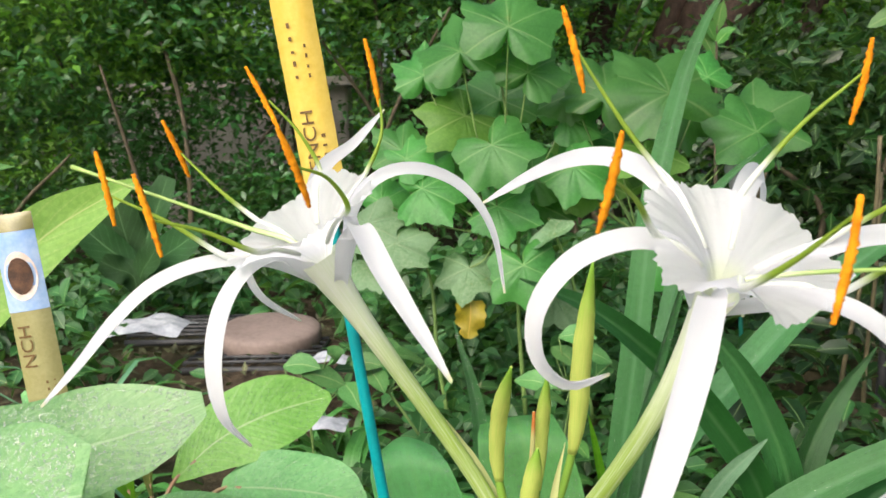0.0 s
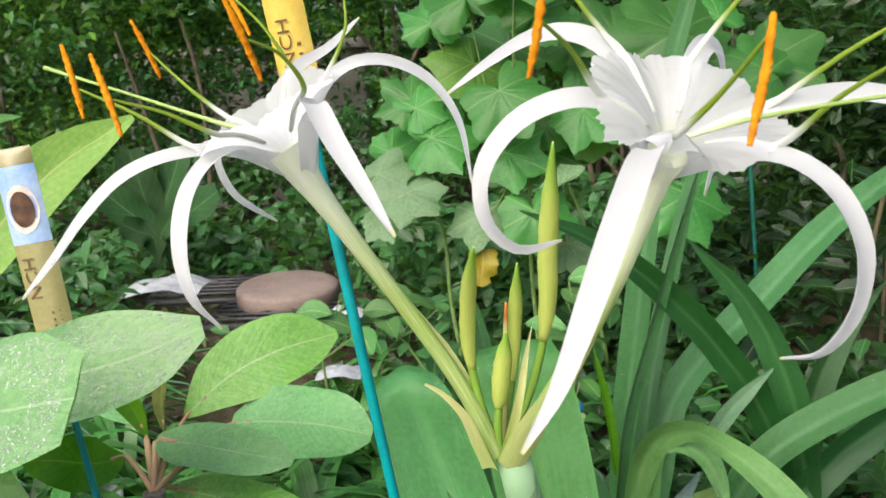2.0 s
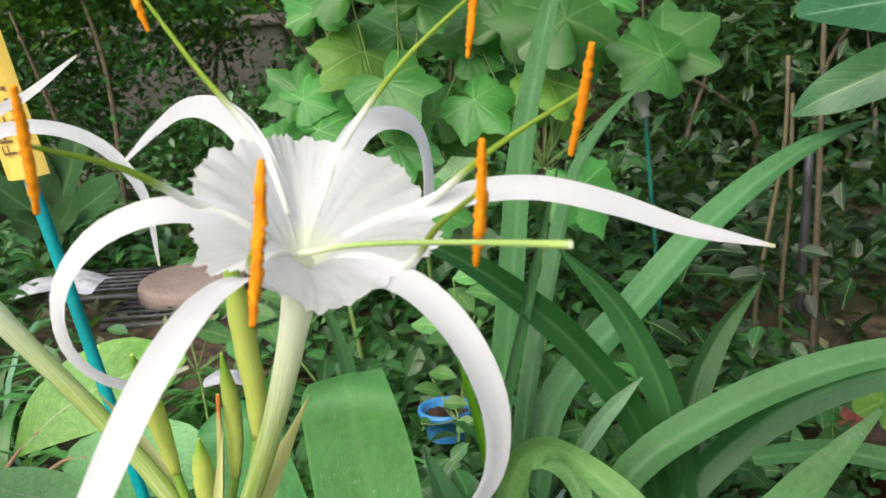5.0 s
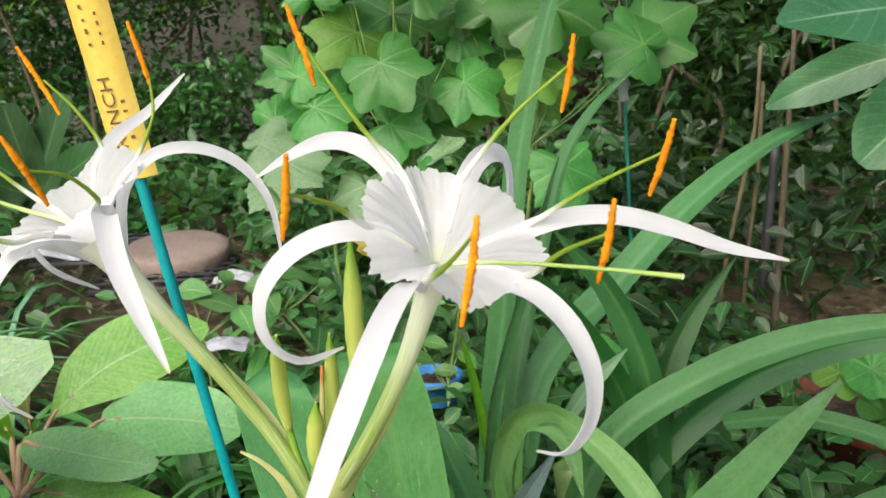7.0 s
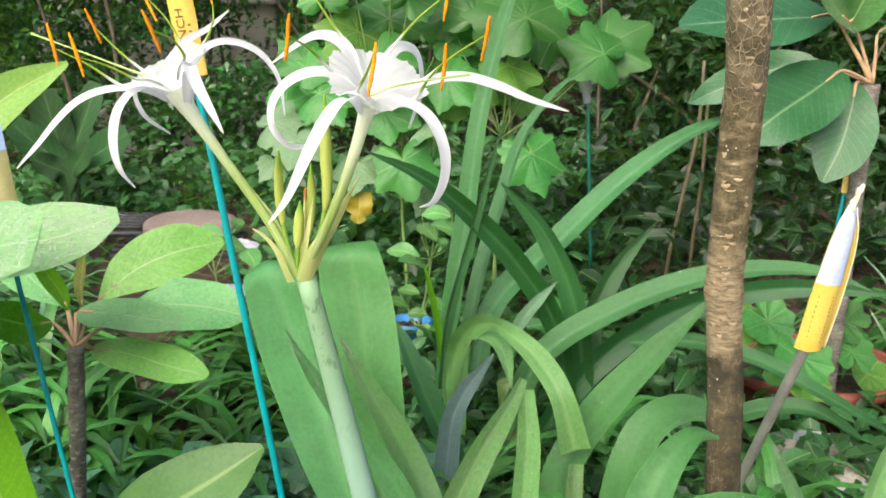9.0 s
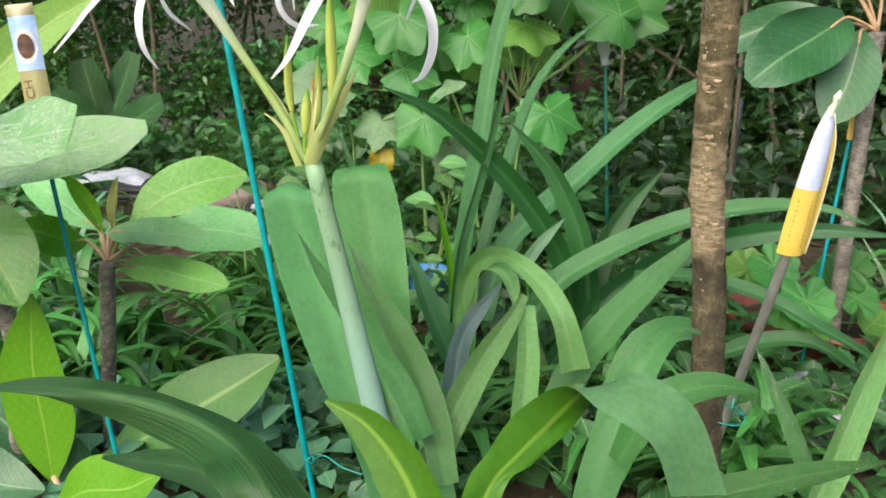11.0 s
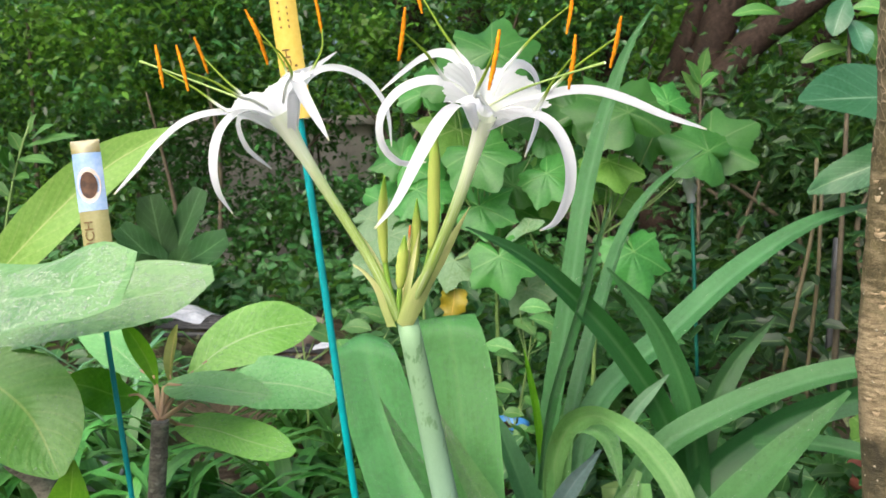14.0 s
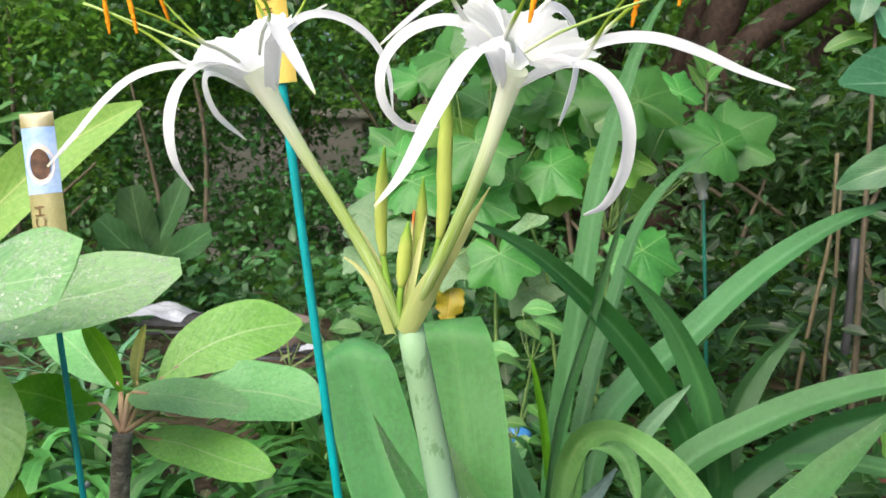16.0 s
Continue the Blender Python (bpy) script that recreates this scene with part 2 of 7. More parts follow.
steel_skin = leaf_material("blue_grey_leaf_base_skin", (0.17, 0.19, 0.19), (0.26, 0.28, 0.28), rib=(0.3, 0.34, 0.3), rib_width=0.03, stripes=60, dew=0.2, rough=0.34, vary=0.08, glow=0.12, tone=0.85)
cool_strap = leaf_material("pale_strap_leaf_skin", (0.095, 0.215, 0.06), (0.17, 0.32, 0.11), rib=(0.2, 0.38, 0.19), rib_width=0.06, stripes=40, dew=0.2, rough=0.34, vary=0.16, tone=1.12)
# Darker copy of the strap skin, with shade put into the green.
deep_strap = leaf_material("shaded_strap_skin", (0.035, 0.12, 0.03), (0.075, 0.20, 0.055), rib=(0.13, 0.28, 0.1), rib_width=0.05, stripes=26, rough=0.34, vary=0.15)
near_skin = leaf_material("near_leaf_skin", (0.085, 0.21, 0.028), (0.16, 0.31, 0.065), rib=(0.2, 0.36, 0.09), rib_width=0.03, stripes=26, dew=0.3, rough=0.34, vary=0.12, glow=0.3, tone=0.8)
# Near leaf green darkened to stand for leaf faces lying in shade.
deep_near = leaf_material("near_shaded_leaf_skin", (0.06, 0.17, 0.03), (0.13, 0.27, 0.06), rib=(0.16, 0.3, 0.08), rib_width=0.03, stripes=26, dew=0.3, rough=0.36, vary=0.12, tone=0.58)
# Transmitted sun is painted into this pale yellow-green as well.
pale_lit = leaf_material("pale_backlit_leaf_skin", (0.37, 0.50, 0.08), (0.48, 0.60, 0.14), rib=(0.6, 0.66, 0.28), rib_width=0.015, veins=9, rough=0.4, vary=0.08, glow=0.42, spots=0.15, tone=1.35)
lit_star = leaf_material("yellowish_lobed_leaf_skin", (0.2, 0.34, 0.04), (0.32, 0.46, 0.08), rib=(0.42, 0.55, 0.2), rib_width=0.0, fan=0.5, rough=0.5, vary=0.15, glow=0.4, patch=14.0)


def petal_material():
    n = Nodes("white_petal_skin")
    uv = n.add("UVMap").outputs[0]
    sep = n.add("SeparateXYZ", {0: uv})
    along = n.add("CombineXYZ", {0: n.math("MULTIPLY", sep.outputs[0], 34.0), 1: n.math("MULTIPLY", sep.outputs[1], 2.0), 2: 0.0}).outputs[0]
    lines = n.noise(1.6, along, 3.0)
    color = n.mix(n.ramp(lines, 0.4, 0.75), rgb(0.68, 0.69, 0.72), rgb(0.76, 0.77, 0.80))
    tip = n.ramp(sep.outputs[1], 0.965, 1.0)
    color = n.mix(tip, color, rgb(0.62, 0.62, 0.28))
    return n.done(color, 0.42, n.math("ADD", lines, n.math("MULTIPLY", n.noise(700.0, n.where()), 0.25)), 0.22, 0.0005, glow=0.60, glow_color=rgb(0.95, 0.96, 0.98), spec=0.35)


def cup_material():
    n = Nodes("white_cup_skin")
    uv = n.add("UVMap").outputs[0]
    sep = n.add("SeparateXYZ", {0: uv})
    rays = n.add("CombineXYZ", {0: n.math("MULTIPLY", sep.outputs[0], 60.0), 1: n.math("MULTIPLY", sep.outputs[1], 2.5), 2: 0.0}).outputs[0]
    lines = n.noise(1.5, rays, 4.0)
    crepe = n.noise(420.0, n.where(), 3.0)
    color = n.mix(n.ramp(lines, 0.35, 0.75), rgb(0.68, 0.69, 0.72), rgb(0.76, 0.77, 0.80))
    throat = n.math("SUBTRACT", 1.0, n.ramp(sep.outputs[1], 0.08, 0.34))
    color = n.mix(n.math("MULTIPLY", throat, 0.75), color, rgb(0.74, 0.82, 0.48))
    return n.done(color, 0.5, n.math("ADD", n.math("MULTIPLY", lines, 0.45), n.math("ADD", n.math("MULTIPLY", crepe, 0.25), n.math("MULTIPLY", n.noise(95.0, n.where(), 2.0), 1.1))), 0.8, 0.0016, glow=0.62, glow_color=rgb(0.95, 0.96, 0.98), spec=0.3)


def plain(name, a, b, scale=60.0, rough=0.5, strength=0.2, distance=0.0008, spec=0.4, glow=0.0, detail=4.0, vary=0.0, metal=0.0):
    n = Nodes(name)
    place = n.where()
    big, small = n.noise(scale * 0.22, place, detail), n.noise(scale * 3.0, place, 3.0)
    color = n.mix(n.ramp(n.math("ADD", n.math("MULTIPLY", big, 0.65), n.math("MULTIPLY", small, 0.35)), 0.34, 0.68), rgb(*a), rgb(*b))
    if vary:
        r = n.add("ObjectInfo").outputs["Random"]
        color = n.add("HueSaturation", {"Value": n.add("MapRange", {0: r, 3: 1 - vary, 4: 1 + vary}).outputs[0], "Color": color}).outputs[0]
    return n.done(color, rough, n.math("ADD", big, n.math("MULTIPLY", small, 0.5)), strength, distance, glow=glow, spec=spec, metal=metal)


def gradient(name, a, b, lo, hi, rough=0.45, glow=0.12, spec=0.4):
    """Colour that runs along the piece from a to b, with fine streaks."""
    n = Nodes(name)
    sep = n.add("SeparateXYZ", {0: n.add("UVMap").outputs[0]})
    streak = n.noise(2.0, n.add("CombineXYZ", {0: n.math("MULTIPLY", sep.outputs[0], 26.0), 1: n.math("MULTIPLY", sep.outputs[1], 3.0), 2: 0.0}).outputs[0], 3.0)
    mixed = n.mix(n.ramp(sep.outputs[1], lo, hi), rgb(*a), rgb(*b))
    mixed = n.mix(n.math("MULTIPLY", n.ramp(streak, 0.4, 0.7), 0.35), mixed, rgb(*[min(1, c * 1.45) for c in b]))
    return n.done(mixed, rough, streak, 0.25, 0.0006, glow=glow, spec=spec)


petal_skin, cup_skin = petal_material(), cup_material()
filament_skin = gradient("filament_skin", (0.84, 0.85, 0.86), (0.30, 0.44, 0.05), 0.40, 0.56, glow=0.5)
style_skin = gradient("style_skin", (0.80, 0.86, 0.62), (0.30, 0.44, 0.12), 0.0, 0.4)
anther_skin = plain("anther_pollen", (0.62, 0.19, 0.004), (0.86, 0.36, 0.012), 900, 0.85, 1.0, 0.001, spec=0.15)
tube_skin = gradient("flower_tube_skin", (0.36, 0.52, 0.10), (0.82, 0.88, 0.70), 0.50, 0.96, glow=0.40)


def scape_material():
    """A waxy blue-green bloom, rubbed off in darker blotches towards the top."""
    n = Nodes("scape_skin")
    v = n.add("SeparateXYZ", {0: n.add("UVMap").outputs[0]}).outputs[1]
    place = n.where()
    blotch = n.noise(70.0, n.add("Mapping", {"Vector": place, "Scale": (1.0, 1.0, 0.35)}).outputs[0], 4.0, 0.65)
    fine = n.noise(500.0, place, 3.0)
    bloom = n.mix(n.ramp(v, 0.5, 1.0), rgb(0.22, 0.39, 0.31), rgb(0.21, 0.37, 0.19))
    color = n.mix(n.math("MULTIPLY", n.math("MULTIPLY", n.ramp(blotch, 0.52, 0.58), 0.85), n.ramp(v, 0.62, 0.9)), bloom, rgb(0.09, 0.21, 0.07))
    color = n.mix(n.math("MULTIPLY", fine, 0.3), color, rgb(0.34, 0.50, 0.38))
    return n.done(color, 0.5, n.math("ADD", blotch, fine), 0.25, 0.0006, glow=0.1, spec=0.35)


scape_skin = scape_material()
bud_skin = gradient("bud_skin", (0.58, 0.66, 0.17), (0.20, 0.40, 0.04), 0.60, 1.0, glow=0.3)
pedicel_skin = gradient("pedicel_skin", (0.14, 0.28, 0.03), (0.20, 0.36, 0.05), 0.0, 0.9, glow=0.15)
bract_skin = gradient("bract_skin", (0.60, 0.70, 0.28), (0.74, 0.76, 0.40), 0.0, 0.7, rough=0.6, glow=0.58)
dry_skin = gradient("dry_tip_skin", (0.46, 0.50, 0.20), (0.46, 0.15, 0.03), 0.80, 0.92, rough=0.7)
stake_paint = plain("turquoise_stake_plastic", (0.0, 0.25, 0.27), (0.0, 0.33, 0.35), 120, 0.38, 0.15)
packet_yellow = plain("yellow_packet_film", (0.56, 0.40, 0.055), (0.66, 0.50, 0.11), 70, 0.3, 0.5, 0.002, spec=0.6)
packet_sand = plain("sand_packet_film", (0.225, 0.215, 0.08), (0.30, 0.285, 0.13), 90, 0.32, 0.5, 0.002, spec=0.6)
packet_cream = plain("cream_packet_film", (0.62, 0.60, 0.40), (0.74, 0.72, 0.52), 120, 0.35, 0.6, 0.002, spec=0.5)
packet_blue = plain("pale_blue_packet_film", (0.20, 0.34, 0.60), (0.38, 0.50, 0.68), 60, 0.3, 0.5, 0.002, spec=0.6)
packet_pale = plain("pale_lilac_packet_film", (0.36, 0.44, 0.63), (0.50, 0.57, 0.74), 60, 0.3, 0.5, 0.002, spec=0.6)
packet_gold = plain("gold_packet_crimp", (0.15, 0.135, 0.04), (0.24, 0.215, 0.07), 200, 0.28, 0.5, 0.001, spec=0.8)
ink = plain("brown_print", (0.10, 0.06, 0.02), (0.16, 0.09, 0.03), 200, 0.5)
coffee = plain("coffee_print", (0.03, 0.014, 0.008), (0.11, 0.05, 0.022), 400, 0.6)
cup_ring = plain("cup_print", (0.55, 0.42, 0.35), (0.75, 0.66, 0.6), 400, 0.4)


def bark_material(name, a, b, ring, scars):
    """Bark: tan and dark patches, flaking plates edged by pale cracks, pale breathing pores."""
    n = Nodes(name)
    place = n.where()
    stretched = n.add("Mapping", {"Vector": place, "Scale": (1.0, 1.0, ring)}).outputs[0]
    rings, flakes, fine = n.noise(70.0, stretched, 5.0, 0.7), n.noise(40.0, place, 6.0, 0.7), n.noise(600.0, place, 3.0, 0.7)
    wide = n.noise(7.0, place, 3.0)
    color = n.mix(n.ramp(n.math("ADD", n.math("MULTIPLY", rings, 0.4), n.math("MULTIPLY", flakes, 0.6)), 0.42, 0.6), rgb(*a), rgb(*b))
    color = n.mix(n.math("MULTIPLY", n.ramp(wide, 0.5, 0.64), 0.5), color, rgb(a[0] * 0.55, a[1] * 0.6, a[2] * 0.55))
    cells = n.add("TexVoronoi", {"Vector": n.add("Mapping", {"Vector": place, "Scale": (1.0, 1.0, 0.8)}).outputs[0], "Scale": 95.0, "Randomness": 1.0}, feature="DISTANCE_TO_EDGE").outputs["Distance"]
    crack = n.math("MULTIPLY", n.math("SUBTRACT", 1.0, n.ramp(cells, 0.015, 0.07)), n.ramp(n.noise(16.0, place, 2.0), 0.52, 0.62))
    color = n.mix(n.math("MULTIPLY", crack, 0.55), color, rgb(*[min(1, c * 1.35) for c in b]))
    color = n.mix(n.math("MULTIPLY", n.ramp(fine, 0.45, 0.7), 0.45), color, rgb(*[min(1, c * 1.4) for c in b]))
    dots = n.add("TexVoronoi", {"Vector": place, "Scale": 110.0}).outputs["Distance"]
    dot = n.math("MULTIPLY", n.math("SUBTRACT", 1.0, n.ramp(dots, 0.10, 0.2)), n.ramp(n.noise(60.0, place, 1.0), 0.52, 0.56))
    color = n.mix(n.math("MULTIPLY", dot, scars), color, rgb(0.6, 0.52, 0.38))
    height = n.math("ADD", n.math("ADD", n.math("MULTIPLY", rings, 0.8), flakes), n.math("ADD", n.math("MULTIPLY", fine, 0.4), n.math("MULTIPLY", dot, 0.5)))
    return n.done(color, 0.75, height, 1.0, 0.004, spec=0.25)


# Weed green at a low tone: the shade under the shrub is in the colour.
shaded_weed_skin = leaf_material("shade_weed_skin", (0.02, 0.07, 0.014), (0.06, 0.15, 0.035), rib_width=0.02, rough=0.42, island=True, vary=0.5, glow=0.2, patch=5.0, tone=0.4)
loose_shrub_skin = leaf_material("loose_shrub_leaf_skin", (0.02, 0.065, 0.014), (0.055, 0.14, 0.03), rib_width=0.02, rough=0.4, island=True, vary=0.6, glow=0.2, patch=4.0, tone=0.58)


def trunk_material():
    """Dark olive lower bark with pale pores, a tan wrinkled stretch, olive-brown above that goes grey and netted."""
    n = Nodes("young_trunk_bark")
    place = n.where()
    flat = n.add("Mapping", {"Vector": place, "Scale": (1.0, 1.0, 4.0)}).outputs[0]
    tall = n.add("Mapping", {"Vector": place, "Scale": (1.0, 1.0, 0.5)}).outputs[0]
    wrinkle, mottle, fine = n.noise(60.0, flat, 6.0, 0.72), n.noise(38.0, place, 5.0, 0.68), n.noise(480.0, place, 3.0, 0.7)
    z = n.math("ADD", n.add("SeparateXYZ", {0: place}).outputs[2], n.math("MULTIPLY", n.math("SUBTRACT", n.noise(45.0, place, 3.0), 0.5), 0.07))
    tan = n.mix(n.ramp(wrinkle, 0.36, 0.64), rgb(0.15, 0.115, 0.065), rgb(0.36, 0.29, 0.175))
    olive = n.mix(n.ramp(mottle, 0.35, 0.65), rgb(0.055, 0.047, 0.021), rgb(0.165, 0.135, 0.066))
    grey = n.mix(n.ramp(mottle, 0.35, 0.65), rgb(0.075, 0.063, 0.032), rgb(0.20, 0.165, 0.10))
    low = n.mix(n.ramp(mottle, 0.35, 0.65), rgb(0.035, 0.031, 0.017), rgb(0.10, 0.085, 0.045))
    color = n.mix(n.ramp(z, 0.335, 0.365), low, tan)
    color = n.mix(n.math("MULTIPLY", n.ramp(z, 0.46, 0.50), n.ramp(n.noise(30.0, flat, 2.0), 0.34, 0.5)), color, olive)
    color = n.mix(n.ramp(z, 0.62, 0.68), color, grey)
    net = n.add("TexVoronoi", {"Vector": tall, "Scale": 130.0, "Randomness": 1.0}, feature="DISTANCE_TO_EDGE").outputs["Distance"]
    crack = n.math("MULTIPLY", n.math("SUBTRACT", 1.0, n.ramp(net, 0.01, 0.07)), n.math("ADD", n.ramp(z, 0.60, 0.68), n.math("MULTIPLY", n.ramp(mottle, 0.5, 0.6), 0.35)))
    color = n.mix(n.math("MULTIPLY", crack, 0.6), color, rgb(0.52, 0.42, 0.28))
    color = n.mix(n.math("MULTIPLY", n.ramp(fine, 0.5, 0.72), n.math("ADD", n.math("MULTIPLY", n.ramp(z, 0.33, 0.38), 0.3), 0.06)), color, rgb(0.36, 0.30, 0.19))
    dots = n.add("TexVoronoi", {"Vector": place, "Scale": 120.0}).outputs["Distance"]
    dot = n.math("MULTIPLY", n.math("SUBTRACT", 1.0, n.ramp(dots, 0.10, 0.17)), n.ramp(n.noise(80.0, place, 1.0), 0.56, 0.59))
    color = n.mix(n.math("MULTIPLY", dot, 0.85), color, rgb(0.62, 0.55, 0.42))
    height = n.math("ADD", n.math("ADD", wrinkle, mottle), n.math("ADD", n.math("MULTIPLY", fine, 0.5), n.math("ADD", dot, n.math("MULTIPLY", crack, 0.4))))
    return n.done(color, 0.72, height, 1.0, 0.0032, spec=0.3)


trunk_bark = trunk_material()
scar_skin = plain("leaf_scar_cork", (0.24, 0.18, 0.10), (0.46, 0.37, 0.24), 300, 0.75, 0.6)
grey_bark = bark_material("grey_bark", (0.11, 0.10, 0.085), (0.30, 0.275, 0.23), 3.0, 0.7)
tree_bark = bark_material("dark_tree_bark", (0.016, 0.010, 0.007), (0.055, 0.035, 0.025), 0.6, 0.1)
pale_scar = plain("pale_leaf_scar", (0.24, 0.225, 0.19), (0.42, 0.40, 0.34), 300, 0.75, 0.6)
twig_skin = plain("brown_twig", (0.045, 0.038, 0.023), (0.11, 0.09, 0.055), 120, 0.7, 0.4)
petiole_skin = plain("pinkish_petiole", (0.38, 0.22, 0.13), (0.46, 0.34, 0.18), 150, 0.5)
cane_skin = plain("tan_cane", (0.062, 0.054, 0.028), (0.12, 0.102, 0.052), 120, 0.6, 0.4)
green_stem = plain("green_stem", (0.10, 0.18, 0.05), (0.18, 0.28, 0.08), 150, 0.5)
clay = plain("terracotta_plastic", (0.16, 0.045, 0.03), (0.23, 0.07, 0.045), 60, 0.5, 0.2)
white_plastic = plain("white_pot_plastic", (0.30, 0.32, 0.35), (0.44, 0.46, 0.5), 30, 0.4, 0.2)
bag_film = plain("clear_bag_film", (0.26, 0.28, 0.31), (0.48, 0.5, 0.54), 30, 0.25, 0.5, 0.004, spec=0.6)
blue_plastic = plain("blue_pot_plastic", (0.03, 0.17, 0.42), (0.06, 0.25, 0.52), 50, 0.35, 0.2)
grey_rod = plain("grey_metal_rod", (0.20, 0.205, 0.18), (0.34, 0.345, 0.31), 90, 0.35, 0.2, spec=0.7)
wire_coat = plain("green_wire_coating", (0.01, 0.22, 0.17), (0.02, 0.3, 0.24), 200, 0.35)
dark_stake = plain("dark_green_stake_plastic", (0.004, 0.09, 0.07), (0.01, 0.14, 0.1), 120, 0.45)
lid_stone = plain("brown_stone_lid", (0.15, 0.115, 0.10), (0.23, 0.18, 0.16), 22, 0.8, 0.5, 0.003)
gap_pale = plain("pale_gap_colour", (0.40, 0.36, 0.33), (0.54, 0.50, 0.46), 14, 0.85, 0.4, 0.004)
bounce_concrete = plain("pale_bounce_concrete", (0.42, 0.40, 0.37), (0.56, 0.54, 0.50), 18, 0.9, 0.4, 0.003)
gravel_skin = plain("pale_gravel", (0.26, 0.22, 0.18), (0.55, 0.5, 0.43), 40, 0.8, 0.5, 0.002)
net_skin = plain("black_tray_plastic", (0.02, 0.022, 0.025), (0.05, 0.052, 0.055), 60, 0.5)


def water_material():
    n = Nodes("dew_water")
    # Pale, partly opaque water: brightness put into the beads, which would read dark.
    p = n.add("BsdfPrincipled", {"Base Color": rgb(0.80, 0.90, 0.78), "Roughness": 0.04, "IOR": 1.33, "Transmission Weight": 0.74, "Specular IOR Level": 0.5})
    n.tree.links.new(p.outputs[0], n.add("OutputMaterial").inputs[0])
    return n.mat


dew_water = water_material()


def soil_material():
    n = Nodes("garden_soil")
    place = n.where()
    clod, grit, wide = n.noise(26.0, place, 6.0, 0.65), n.noise(150.0, place, 4.0, 0.7), n.noise(1.3, place, 4.0)
    color = n.mix(n.ramp(clod, 0.35, 0.7), rgb(0.035, 0.024, 0.016), rgb(0.12, 0.085, 0.058))
    color = n.mix(n.math("MULTIPLY", n.ramp(grit, 0.58, 0.72), 0.6), color, rgb(0.25, 0.2, 0.14))
    color = n.mix(n.math("MULTIPLY", n.ramp(wide, 0.45, 0.65), 0.5), color, rgb(0.06, 0.075, 0.025))
    return n.done(color, 0.92, n.math("ADD", clod, n.math("MULTIPLY", grit, 0.5)), 1.0, 0.02, spec=0.2)


soil = soil_material()


# ---- shapes ----
def curve_points(points, n):
    """n + 1 points evenly along a smooth line through the given ones."""
    p = [Vector(q) for q in points]
    if len(p) == 2:
        return [p[0].lerp(p[1], i / n) for i in range(n + 1)]
    p = [p[0] * 2 - p[1]] + p + [p[-1] * 2 - p[-2]]
    dense = []
    for i in range(1, len(p) - 2):
        a, b, c, d = p[i - 1:i + 3]
        for k in range(24):
            s = k / 24
            dense.append(0.5 * ((2 * b) + (c - a) * s + (2 * a - 5 * b + 4 * c - d) * s * s + (3 * b - a - 3 * c + d) * s ** 3))
    dense.append(p[-2])
    far = [0.0]
    for a, b in zip(dense, dense[1:]):
        far.append(far[-1] + (b - a).length)
    out, j = [], 0
    for i in range(n + 1):
        want = far[-1] * i / n
        while j < len(dense) - 2 and far[j + 1] < want:
            j += 1
        span = far[j + 1] - far[j]
        out.append(dense[j].lerp(dense[j + 1], (want - far[j]) / span if span > 1e-9 else 0))
    return out


def spread(values, v):
    """The value at v (0 to 1) of evenly spaced numbers or vectors, joined by straight lines."""
    if len(values) == 1:
        return values[0]
    s = min(max(v, 0), 0.99999) * (len(values) - 1)
    i = int(s)
    return values[i] * (1 - (s - i)) + values[i + 1] * (s - i)


def blade(points, width, face=((0, -1, 0.3),), shape=(0.6, 1, 1, 0.85, 0.55, 0.05), n=18, m=4, fold=0.18, thick=0.0012, wave=0.0, keel=True, seed=0):
    """A leaf or petal along a line: width at its widest, its upper side towards face, folded along its middle."""
    mid, bm = curve_points(points, n), bmesh.new()
    uv = bm.loops.layers.uv.new("UVMap")
    faces = [Vector(f).normalized() for f in face]
    rows, rng = [], random.Random(seed)
    phase = rng.uniform(0, 6.28)
    for i, c in enumerate(mid):
        v = i / n
        way = (mid[min(i + 1, n)] - mid[max(i - 1, 0)]).normalized()
        side = way.cross(spread(faces, v))
        side = side.normalized() if side.length > 1e-6 else Vector((1, 0, 0))
        up = side.cross(way)
        half = width * 0.5 * spread(shape, v)
        top, low = [], []
        for k in range(m + 1):
            u = 2 * k / m - 1
            bend = abs(u) if keel else u * u
            lift = fold * half * bend + wave * half * math.sin(v * 9.0 + phase + (1.3 if u > 0 else 0)) * abs(u) ** 1.5
            q = c + side * (u * half) + up * lift
            top.append(bm.verts.new(q))
            low.append(top[-1] if abs(u) > 0.999 else bm.verts.new(q - up * thick * (1 - u * u * 0.7)))
        rows.append((top, low))
    for i in range(n):
        for layer in (0, 1):
            for k in range(m):
                ring = [rows[i][layer][k], rows[i][layer][k + 1], rows[i + 1][layer][k + 1], rows[i + 1][layer][k]]
                at = [(k / m, i / n), ((k + 1) / m, i / n), ((k + 1) / m, (i + 1) / n), (k / m, (i + 1) / n)]
                if layer:
                    ring.reverse(), at.reverse()
                f = bm.faces.new(ring)
                f.smooth = True
                for loop, q in zip(f.loops, at):
                    loop[uv].uv = q
    for a, b in zip(rows, rows[1:]):
        for k in (0, m):
            bm.edges.get((a[0][k], b[0][k])).smooth = False
    return bm


